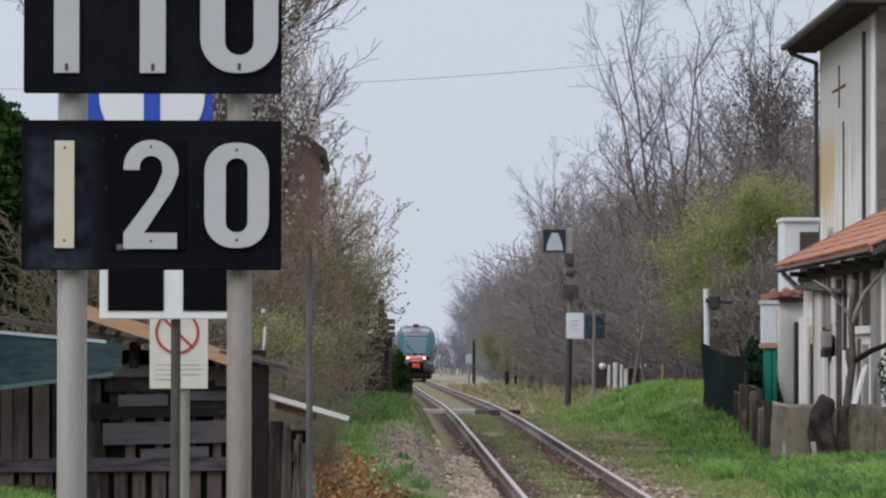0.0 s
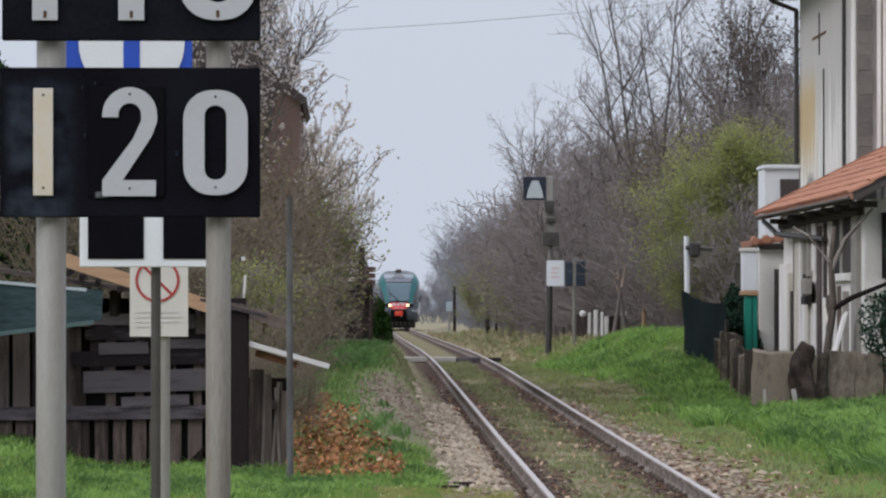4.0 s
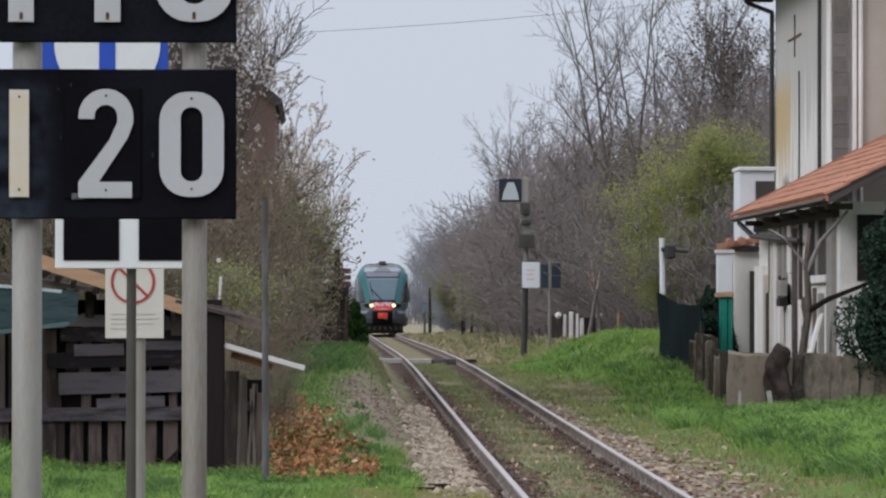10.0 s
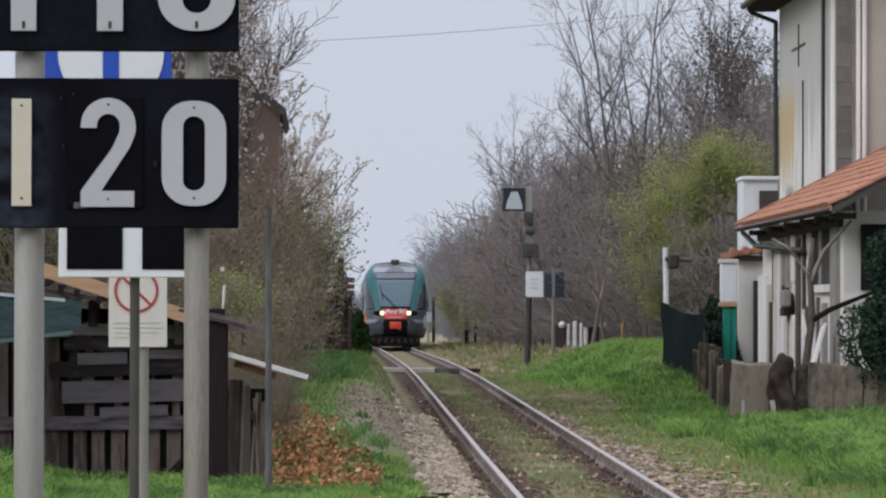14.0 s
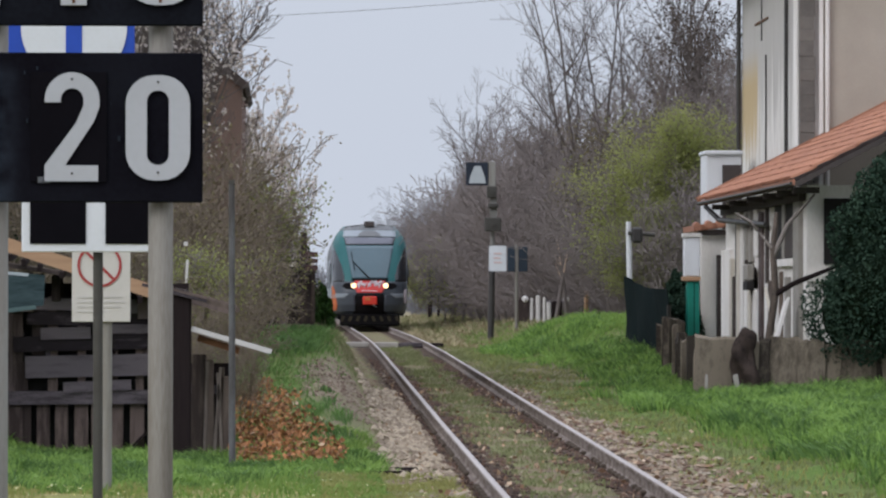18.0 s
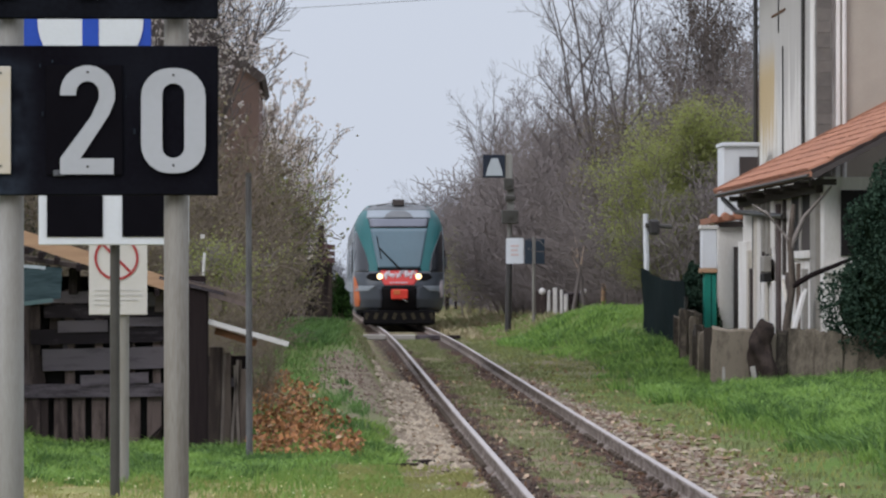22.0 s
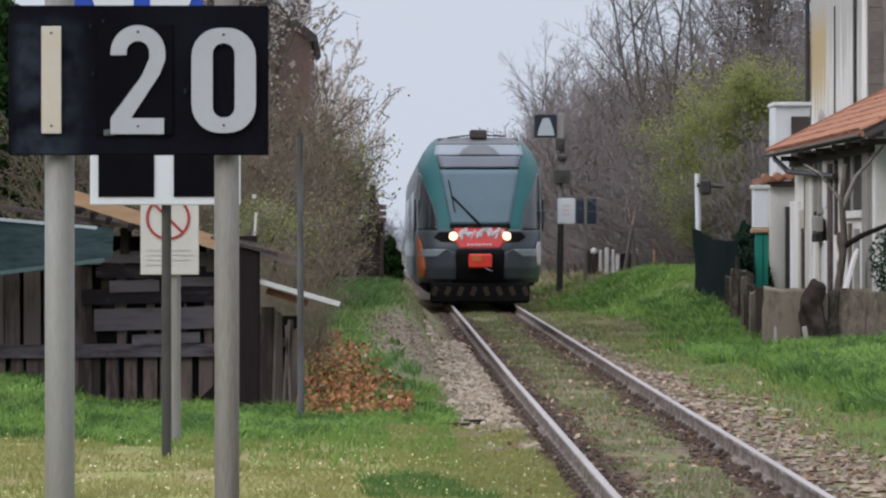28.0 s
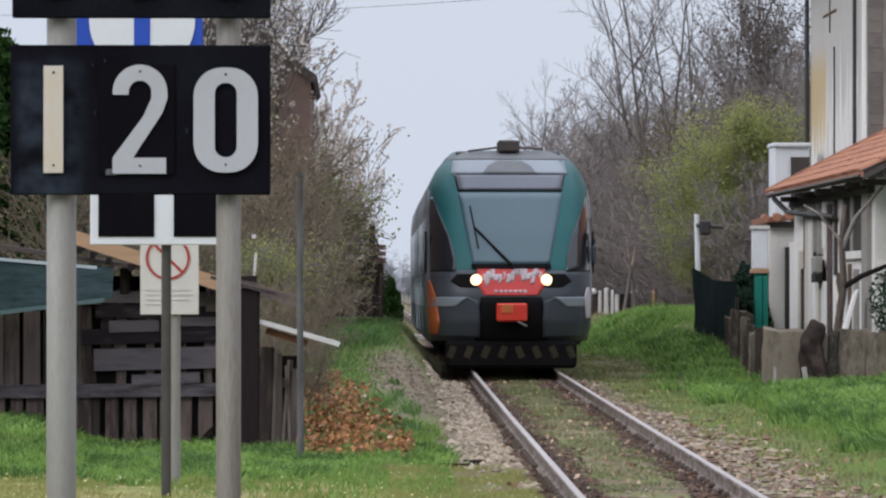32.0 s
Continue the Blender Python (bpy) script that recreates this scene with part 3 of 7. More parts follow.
for s in (-1, 1):
    def mirrored(rows):
        return [(z, a, b) if s > 0 else (z, -b, -a) for z, a, b in rows]
    skin("side_window", mirrored([(1.78, 0.98, 1.455), (2.0, 0.98, 1.46), (2.4, 1.08, 1.46), (2.8, 1.25, 1.45), (3.12, 1.37, 1.40)]), M["side_glass"], "curved dark cab side window", lift=0.014, nx=10)
    skin("bumper_corner", mirrored([(0.62, 0.56, 1.36), (0.9, 0.55, 1.44), (1.25, 0.58, 1.45), (1.33, 0.75, 1.44)]), M["grey_livery"], "dark grey impact corner", lift=0.06, nx=10, thick=0.1)
    # sky sheen on the corner's top, put in as a paler panel
    skin("bumper_cap", mirrored([(1.16, 0.98, 1.44), (1.33, 0.76, 1.44)]), M["light_livery"], "pale highlight painted on the impact corner's upper edge", lift=0.075, nx=10)
    skin("edge_strip", mirrored([(0.75, 1.415, 1.448), (1.4, 1.43, 1.468), (2.6, 1.435, 1.47), (3.0, 1.435, 1.468), (3.25, 1.41, 1.445)]), M["light_livery"], "pale grey edge of the cab side", lift=0.03, nx=4)
    skin("lamp_surround", mirrored([(1.50, 0.62, 0.90), (1.61, 0.48, 1.08), (1.74, 0.50, 0.96)]), M["train_black"], "black headlight surround", lift=0.02, nx=8)
    lx, ly, lz = nose_at(0.62 * s, 1.63, 0.03)
    bm = bmesh.new()
    bmesh.ops.create_uvsphere(bm, u_segments=16, v_segments=8, radius=0.1, matrix=Matrix.Translation((lx, ly, lz)) @ Matrix.Diagonal((1, 0.5, 1, 1)))
    part("headlight", bm, M["headlight"], train, "lit warm white headlight", smooth=True)
    part("grab_rail", rod(bmesh.new(), (1.50 * s, 1.5, 1.75), (1.50 * s, 1.5, 2.5), 0.018), M["train_black"], train)
    if s > 0:
        part("camera_pod", boxed(1.48, 1.55, 1.3, 1.5, 1.95, 2.25, bevel=0.02), M["grey_livery"], train)
skin("nose_panel", [(1.36, -0.48, 0.48), (1.52, -0.58, 0.58), (1.84, -0.60, 0.60)], M["train_red"], "red nose panel with pale spray paint", lift=0.022)
g = random.Random(8)
for i in range(15):
    x0 = -0.52 + 0.07 * i
    z0 = 1.70 + g.uniform(-0.05, 0.09)
    w, h = g.uniform(0.03, 0.09), g.uniform(0.10, 0.26)
    skin("spray_stroke", [(z0 - h / 2, x0, x0 + w), (z0, x0 + g.uniform(-0.04, 0.05), x0 + w + 0.03), (z0 + h / 2, x0 + 0.02, x0 + w + 0.03)], M["spray_white"], "", lift=0.028, nx=2, sub=2, thick=0.004)
for i in range(7):
    x0 = -0.30 + 0.085 * i
    skin("lettering_bar", [(1.405, x0, x0 + 0.06), (1.455, x0, x0 + 0.06)], M["spray_white"], "", lift=0.028, nx=1, sub=1, thick=0.004)
skin("coupler_recess", [(0.50, -0.66, 0.66), (1.33, -0.54, 0.54)], M["train_black"], "black coupler recess", lift=0.03)
coupler = part("coupler_cover", boxed(-0.27, 0.27, -0.42, 0.1, 0.9, 1.22, bevel=0.03), M["coupler_red"], train, "bright red coupler cover")
part("coupler_flap", boxed(-0.19, 0.02, -0.435, -0.40, 1.05, 1.2, bevel=0.008), M["spray_orange"], coupler)
part("coupler_bar", rod(bmesh.new(), (0.1, -0.44, 0.9), (0.26, -0.46, 0.82), 0.015), M["grey_steel"], coupler)
# wiper
part("wiper", rod(rod(bmesh.new(), nose_at(0.06, 1.84, 0.06), nose_at(-0.64, 2.56, 0.06), 0.03, 0.02), nose_at(-0.58, 2.2, 0.06), nose_at(-0.72, 2.95, 0.06), 0.014), M["train_black"], train)
# snow plough with worn chevrons; lowered toward the rails to stand in for shade
part("plough", boxed(-1.16, 1.16, 0.12, 0.34, 0.07, 0.56, bevel=0.06), M["train_black"], train, "black plough with worn yellow stripes")
for i in range(8):
    xc = -1.05 + 0.30 * i
    tilt = 22 if i < 4 else -22
    part("stripe", boxed(-0.06, 0.06, 0.105, 0.125, -0.11, 0.11, m=pose(xc, 0.0, 0.36, 0, tilt, 0)), M["chevron"], train)
part("roof_horn_box", boxed(-0.2, 0.2, 1.9, 2.5, 3.94, 4.15, bevel=0.03), M["soffit"], train, "dark roof box")
for a, b in (((-0.72, 2.2, 3.96), (-0.2, 2.0, 4.02)), ((0.2, 2.0, 4.02), (0.62, 2.2, 4.0))):
    part("roof_rail", rod(bmesh.new(), a, b, 0.02), M["soffit"], train)
# graffiti low on the cab's flank
skin("spray_patch", [(0.66, -1.42, -1.28), (0.85, -1.45, -1.25), (1.15, -1.462, -1.30), (1.4, -1.465, -1.34), (1.62, -1.468, -1.42)], M["spray_orange"], "orange spray paint", lift=0.07, nx=4)
skin("spray_patch", [(0.95, 1.33, 1.44), (1.3, 1.30, 1.44), (1.5, 1.34, 1.42)], M["spray_white"], "pale spray paint", lift=0.08, nx=3, thick=0.01)


def car_body(y0, y1, parent, open_front=True):
    """One coach: shell, window band, doors and underframe."""
    zs = [0.45, 0.55, 0.9, 1.4, 2.0, 2.6, 3.0, 3.3, 3.6, 3.85, 3.97]
    prof = [(-half_width(z), z) for z in zs] + [(half_width(z), z) for z in zs[::-1]]
    ys = [y0, y0 + 0.02, y1]
    vs = [(x, y, z) for y in ys for x, z in prof]
    k = len(prof)
    fs = [(j * k + i, (j + 1) * k + i, (j + 1) * k + (i + 1) % k, j * k + (i + 1) % k) for j in range(2) for i in range(k)]
    fs += [tuple(range(k)), tuple(range(2 * k, 3 * k))[::-1]]
    body = tagged(raw("coach_body", vs, fs, M["grey_livery"], parent), "grey coach body")
    for s in (-1, 1):
        part("window_band", boxed(s * 1.468, s * 1.49, y0 + 0.6, y1 - 0.4, 1.75, 2.75), M["side_glass"], body, "dark ribbon of side windows")
        part("waist_stripe", boxed(s * 1.470, s * 1.486, y0 + 0.4, y1 - 0.2, 1.15, 1.6), M["light_livery"], body)
        part("cantrail", boxed(s * 1.44, s * 1.47, y0 + 0.4, y1 - 0.2, 2.85, 3.05), M["light_livery"], body)
        n = max(1, int((y1 - y0) / 6))
        for i in range(n):
            yd = y0 + (i + 0.5) * (y1 - y0) / n
            d = part("side_door", boxed(s * 1.468, s * 1.497, yd - 0.65, yd + 0.65, 0.62, 2.75, bevel=0.01), M["light_livery"], body, "pale grey passenger door")
            part("door_window", boxed(s * 1.49, s * 1.503, yd - 0.45, yd + 0.45, 1.5, 2.55), M["side_glass"], d)
    part("roof_unit", boxed(-0.85, 0.85, y0 + 3, y1 - 2, 3.9, 4.05, bevel=0.05), M["roof_grey"], body)
    part("underframe", boxed(-1.2, 1.2, y0 + 0.2, y1 - 0.1, 0.3, 0.6), M["train_black"], body)
    return body


# cab sides and roof between the nose's edge and the coach
zs = [0.55, 0.9, 1.4, 1.8, 2.2, 2.6, 3.0, 3.15, 3.3, 3.45, 3.6, 3.72, 3.85, 3.97]
for s in (-1, 1):
    vs = []
    for z in zs:
        x, y, _ = nose_at(s * half_width(z), z)
        vs += [(x, y - 0.01, z), (s * half_width(z), 3.7, z), (s * (half_width(z) - 0.05), 3.7, z)]
    fs = [(3 * i + j, 3 * i + j + 1, 3 * i + j + 4, 3 * i + j + 3) for i in range(len(zs) - 1) for j in range(2)]
    tagged(raw("cab_side", vs, fs, M["light_livery"], train, smooth=True), "pale grey cab side")
    part("cab_window", boxed(s * 1.472, s * 1.482, 1.75, 3.0, 1.8, 2.75), M["side_glass"], train, "dark cab side window")
part("cab_roof", boxed(-0.95, 0.95, 2.4, 3.75, 3.9, 3.965, bevel=0.02), M["roof_grey"], train)
car_body(3.7, 17.6, train)
part("gangway", boxed(-1.1, 1.1, 17.6, 18.2, 0.7, 3.7), M["train_black"], train)
car_body(18.2, 22.6, train)
part("gangway", boxed(-1.1, 1.1, 22.6, 23.2, 0.7, 3.7), M["train_black"], train)
car_body(23.2, 40.0, train)
wheel_bm = bmesh.new()
bmesh.ops.create_cone(wheel_bm, cap_ends=True, segments=24, radius1=0.38, radius2=0.38, depth=0.13, matrix=Matrix.Rotation(radians(90), 4, "Y"))
wheel_mesh = mesh_of(wheel_bm, "wheel", M["dark_steel"])
for yb in (3.2, 20.4, 37.5):
    part("bogie_frame", boxed(-1.1, 1.1, yb - 1.5, yb + 1.5, 0.32, 0.75, bevel=0.05), M["train_black"], train)
    for dy in (-0.95, 0.95):
        part("axle", rod(bmesh.new(), (-0.8, yb + dy, 0.385), (0.8, yb + dy, 0.385), 0.08), M["dark_steel"], train)
        for s in (-1, 1):
            w = new("wheel", wheel_mesh)
            w.parent = train
            w.location = (0.75 * s, yb + dy, 0.385)

# ---- a bird and a fly that cross the picture ----
bird = thing("bird", (-240, 200, 10), "small dark bird in flight", "bird")
bm = bmesh.new()
bmesh.ops.create_uvsphere(bm, u_segments=10, v_segments=6, radius=1.0, matrix=Matrix.Diagonal((0.15, 0.05, 0.05, 1)))
part("body", bm, M["feather"], bird, smooth=True)
bm = bmesh.new()
bmesh.ops.create_uvsphere(bm, u_segments=8, v_segments=5, radius=0.04, matrix=Matrix.Translation((0.16, 0, 0.02)))
rod(bm, (0.19, 0, 0.02), (0.23, 0, 0.01), 0.012, 0.002, 5)
part("bird_head", bm, M["feather"], bird)
part("tail", flat_poly(bmesh.new(), [(-0.12, 0.02), (-0.28, 0.05), (-0.28, -0.03), (-0.12, -0.02)], -0.01, 0.01), M["feather"], bird)
WINGS = []
for s in (-1, 1):
    bm = bmesh.new()
    vs = [bm.verts.new(p) for p in ((0.07, 0, 0.012), (0.05, 0.16 * s, 0.02), (-0.06, 0.34 * s, 0.0), (-0.05, 0.16 * s, 0.0), (-0.06, 0, 0.0))]
    f = bm.faces.new(vs)
    ext = bmesh.ops.extrude_face_region(bm, geom=[f])
    bmesh.ops.translate(bm, verts=[v for v in ext["geom"] if isinstance(v, bmesh.types.BMVert)], vec=(0, 0, -0.012))
    WINGS.append((part("wing", bm, M["feather"], bird), s))
fly = thing("fly", (-2, 2, 1.6), "tiny brown flying insect", "insect")
bm = bmesh.new()
bmesh.ops.create_uvsphere(bm, u_segments=10, v_segments=6, radius=1.0, matrix=Matrix.Diagonal((0.0021, 0.0008, 0.0007, 1)))
part("body", bm, M["insect_brown"], fly, smooth=True)
for s in (-1, 1):
    part("wing", flat_poly(bmesh.new(), [(0.0005, 0.0004), (-0.0004, 0.0022), (-0.0014, 0.002), (-0.0006, 0.0004)], 0.0003 * s, 0.0003 * s + 0.0001), M["straw"], fly)

# ---- the speed boards on two posts ----
def digit_one(bm, x, z0, z1, w, y0, y1):
    return box(bm, x - w / 2, x + w / 2, y0, y1, z0, z1, bevel=0.001)


def digit_zero(bm, x, z0, z1, w, stroke, y0, y1):
    h = z1 - z0
    flat_poly(bm, round_rect(x, (z0 + z1) / 2, w, h, w * 0.44), y0, y1, round_rect(x, (z0 + z1) / 2, w - 2 * stroke, h - 1.45 * stroke, (w - 2 * stroke) * 0.48))
    return bm


def digit_two(bm, x, z0, z1, w, stroke, y0, y1):
    """A figure two drawn as one stroke: hook, diagonal and foot."""
    h = z1 - z0
    r = w / 2
    outer = [(x - r, z1 - r - 0.1 * r)] + [(x + r * math.cos(a), z1 - r + r * math.sin(a)) for a in np.linspace(math.pi, 0, 14)]
    outer += [(x + r, z1 - r * 1.25), (x + r * 0.8, z0 + h * 0.55), (x - r * 0.25, z0 + stroke), (x + r * 0.95, z0 + stroke), (x + r * 0.95, z0)]
    q = r - stroke
    inner = [(x - r + stroke, z1 - r - 0.1 * r)] + [(x + q * math.cos(a), z1 - r + q * math.sin(a)) for a in np.linspace(math.pi, 0, 14)]
    inner += [(x + q, z1 - r * 1.22), (x + r * 0.8 - stroke * 1.15, z0 + h * 0.53), (x - r, z0 + stroke), (x - r, z0 + 0.002), (x - r * 0.95, z0)]
    n = len(outer)
    for y, flip in ((y0, False), (y1, True)):
        a = [bm.verts.new((p, y, q_)) for p, q_ in outer]
        b = [bm.verts.new((p, y, q_)) for p, q_ in inner]
        for i in range(n - 1):
            f = [a[i], a[i + 1], b[i + 1], b[i]]
            bm.faces.new(f[::-1] if flip else f)
    loop = outer + inner[::-1]
    a = [bm.verts.new((p, y0, q_)) for p, q_ in loop]
    b = [bm.verts.new((p, y1, q_)) for p, q_ in loop]
    for i in range(len(loop)):
        j = (i + 1) % len(loop)
        bm.faces.new((a[i], b[i], b[j], a[j]))
    bmesh.ops.remove_doubles(bm, verts=bm.verts, dist=1e-6)
    bmesh.ops.recalc_face_normals(bm, faces=bm.faces)
    return bm


K = 0.00125
speed_sign = thing("speed_sign", (-0.48, 11.25, land(-0.48, 11.25)), "two black railway speed boards with white numerals on grey tube posts", "railway sign")


def local(parent, ob):
    """Keeps an object built in world metres where it is, under a parent that stands elsewhere."""
    ob.parent = parent
    ob.matrix_parent_inverse = Matrix.Translation(-Vector(parent.location))
    return ob


def wpart(name, bm, material, parent, label="", smooth=False):
    """A part built in world metres."""
    ob = part(name, bm, material, None, label, smooth)
    top = parent
    while top.parent is not None:
        top = top.parent
    ob.parent = parent
    ob.matrix_parent_inverse = Matrix.Translation(-Vector(top.location))
    if parent is not top:
        ob.matrix_parent_inverse = Matrix.Identity(4)
    return ob


def bx(u):
    """Sideways place on the boards, in steps of 1.25 mm."""
    return -0.2 + (u - 493) * K


def bz(v):
    """Height on the boards, in steps of 1.25 mm, counted downward."""
    return 1.96 - (v - 476) * K


for u in (122, 419):
    post = wpart("post", rod(bmesh.new(), (bx(u), 11.265, land(bx(u), 11.25) - 0.05), (bx(u), 11.265, 2.75), 0.033 if u < 200 else 0.0275, sides=20), M["galvanised" if u < 200 else "stained_post"], speed_sign, "grey galvanised tube post", smooth=False)
    post.data.shade_smooth()
    for v in (30, 240, 430):
        wpart("clamp", rod(bmesh.new(), (bx(u), 11.265, bz(v) - 0.02), (bx(u), 11.265, bz(v) + 0.02), 0.037, sides=16), M["grey_steel"], post)
RIVET = bmesh.new()
bmesh.ops.create_uvsphere(RIVET, u_segments=8, v_segments=5, radius=0.0028)
RIVET = mesh_of(RIVET, "rivet", M["dark_steel"])


def faded_board():
    """Black paint gone chalky blue-grey toward one end, with a darker purple rim."""
    m = mat("faded_board", (0.0044, 0.0038, 0.0060), (0.0085, 0.0090, 0.0128), 0.75, 4, 90, amount=1.2, bump=0.1, spec=0.02)
    n, l = m.node_tree.nodes, m.node_tree.links
    tc, sp, tx = n.new("ShaderNodeTexCoord"), n.new("ShaderNodeSeparateXYZ"), n.new("ShaderNodeTexNoise")
    l.new(tc.outputs["Object"], sp.inputs[0])
    l.new(tc.outputs["Object"], tx.inputs["Vector"])
    tx.inputs["Scale"].default_value, tx.inputs["Detail"].default_value = 14, 6
    last = None
    for axis, a, b in (("X", bx(185), bx(120)), ("X", bx(34), bx(60)), ("Z", bz(222), bz(262)), ("F", 0.28, 0.72)):
        r = n.new("ShaderNodeMapRange")
        r.interpolation_type = "SMOOTHSTEP"
        r.inputs["From Min"].default_value, r.inputs["From Max"].default_value = a, b
        l.new(tx.outputs["Fac"] if axis == "F" else sp.outputs[axis], r.inputs["Value"])
        if last is None:
            last = r.outputs[0]
        else:
            k = n.new("ShaderNodeMath")
            k.operation = "MULTIPLY"
            l.new(last, k.inputs[0])
            l.new(r.outputs[0], k.inputs[1])
            last = k.outputs[0]
    p = n["Principled BSDF"]
    mix = n.new("ShaderNodeMix")
    mix.data_type = "RGBA"
    l.new(last, mix.inputs["Factor"])
    l.new(p.inputs["Base Color"].links[0].from_socket, mix.inputs["A"])
    mix.inputs["B"].default_value = (0.030, 0.038, 0.053, 1)
    l.new(mix.outputs["Result"], p.inputs["Base Color"])
    return m


M["faded_board"] = faded_board()


def speed_board(x0, x1, top, bottom, figures, label, panels):
    board = wpart("board", boxed(bx(x0), bx(x1), 11.21, 11.235, bz(bottom), bz(top), bevel=0.003), M["faded_board"] if panels else M["black_paint"], speed_sign, label)
    for a, b, m in panels:
        wpart("panel", boxed(bx(a), bx(b), 11.205, 11.211, bz(bottom - 36), bz(top + 34), bevel=0.001), M[m], board)
    for kind, xa, xb, za, zb, m in figures:
        bm, xm, w = bmesh.new(), (bx(xa) + bx(xb)) / 2, (xb - xa) * K
        if kind == 1:
            digit_one(bm, xm, bz(zb), bz(za), w, 11.2, 11.204)
        elif kind == 0:
            digit_zero(bm, xm, bz(zb), bz(za), w, 0.0545 if w > 0.16 else 0.047, 11.2, 11.204)
        else:
            digit_two(bm, xm, bz(zb), bz(za), w, 0.0355, 11.2, 11.204)
        fig = wpart("numeral_" + ("zero", "one", "two")[kind], bm, M[m], board, "white figure %d" % kind)
        for zr in (za + 12, zb - 14):
            if not panels and zr > za + 20:
                wpart("rust_run", boxed(xm - 0.0035, xm + 0.0035, 11.1985, 11.1998, bz(zr) - 0.012, bz(zr) + 0.004, bevel=0.001), M["rust"], board, "rust below a rivet")
            r = new("rivet", RIVET)
            r.location = (xm, 11.199, bz(zr))
            r.parent = board
    return board


low = speed_board(34, 494, 213, 478, [(1, 93, 128, 250, 440, "cream_digit"), (2, 215, 312, 248, 441, "white_digit"), (0, 358, 472, 253, 439, "white_digit")],
                  "weathered black board reading 120", [(190, 325, "black_plate")])
wpart("chalk_smear", boxed(bx(203), bx(224), 11.2035, 11.2046, bz(444), bz(433), bevel=0.0005), M["chalk"], low, "chalky grey smear")
for u, v, w in ((178, 246, 3), (182, 330, 4), (330, 300, 3), (344, 360, 5), (200, 238, 3), (60, 470, 6), (338, 262, 2)):
    wpart("paint_chip", boxed(bx(u), bx(u + w), 11.2035, 11.2046, bz(v + 2 * w), bz(v), bevel=0.0004), M["blue_grey_paint"], low, "faded paint chip")
up = speed_board(37, 494, -100, 165, [(1, 91, 136, -62, 130, "white_digit"), (1, 243, 289, -62, 130, "white_digit"), (0, 350, 488, -66, 129, "white_digit")],
                 "black board reading 110", [])

# ---- panel, blue plate and prohibition sign further back ----
panel_sign = thing("marker_sign", (-1.65, 43.6, land(-1.65, 43.6)), "dark pole with black-squared white panel and blue plate", "railway sign")
wpart("pole", rod(bmesh.new(), (-1.65, 43.6, land(-1.65, 43.6) - 0.05), (-1.65, 43.6, 4.6), 0.043, sides=14), M["dark_steel"], panel_sign, "dark steel pole")
wpart("clamp", boxed(-1.70, -1.60, 43.5, 43.62, 2.2, 2.26), M["dark_steel"], panel_sign)
plate = wpart("panel", boxed(-2.30, -1.01, 43.48, 43.51, 2.13, 3.46, bevel=0.008), M["white_enamel"], panel_sign, "white panel with four black squares")
for x0, x1 in ((-2.228, -1.75), (-1.583, -1.085)):
    for z0, z1 in ((2.20, 2.73), (2.86, 3.39)):
        wpart("black_square", boxed(x0, x1, 43.47, 43.479, z0, z1), M["black_plate"], plate)
blue = wpart("blue_plate", boxed(-2.44, -1.335, 43.48, 43.505, 3.50, 4.60, bevel=0.008), M["sign_blue"], panel_sign, "blue plate with a white disc and upright blue bar")
disc = bmesh.new()
bmesh.ops.create_cone(disc, cap_ends=True, segments=40, radius1=0.454, radius2=0.454, depth=0.008, matrix=Matrix.Translation((-1.855, 43.472, 4.05)) @ Matrix.Rotation(radians(90), 4, "X"))
wpart("white_disc", disc, M["white_enamel"], blue)
wpart("blue_bar", boxed(-1.925, -1.785, 43.462, 43.467, 3.60, 4.5), M["sign_blue"], blue)

no_sign = thing("prohibition_sign", (-1.72, 47.1, land(-1.72, 47.1)), "cream no-crossing sign with a red ring on a pale pole", "sign")
wpart("pole", rod(bmesh.new(), (-1.70, 47.1, land(-1.7, 47.1) - 0.05), (-1.70, 47.1, 2.2), 0.05, sides=14), M["galvanised"], no_sign, "pale grey tube pole")
npl = wpart("plate", boxed(-2.02, -1.48, 47.02, 47.04, 1.515, 2.30, bevel=0.004), M["sign_cream"], no_sign)
ring = flat_poly(bmesh.new(), [(-1.765 + 0.205 * math.cos(a), 2.04 + 0.205 * math.sin(a)) for a in np.linspace(0, 2 * math.pi, 32, endpoint=False)], 47.01, 47.018,
                 [(-1.765 + 0.182 * math.cos(a), 2.04 + 0.182 * math.sin(a)) for a in np.linspace(0, 2 * math.pi, 32, endpoint=False)])
wpart("red_ring", ring, M["sign_red"], npl)
wpart("red_slash", boxed(-0.18, 0.18, 47.011, 47.017, -0.012, 0.012, m=Matrix.Translation((-1.765, 0, 2.04)) @ Matrix.Rotation(radians(45), 4, "Y")), M["sign_red"], npl)
for i in range(4):
    wpart("print_line", boxed(-1.97, -1.97 + (0.42, 0.44, 0.40, 0.25)[i], 47.014, 47.0185, 1.737 - 0.045 * i, 1.748 - 0.045 * i), M["grey_print"], npl)


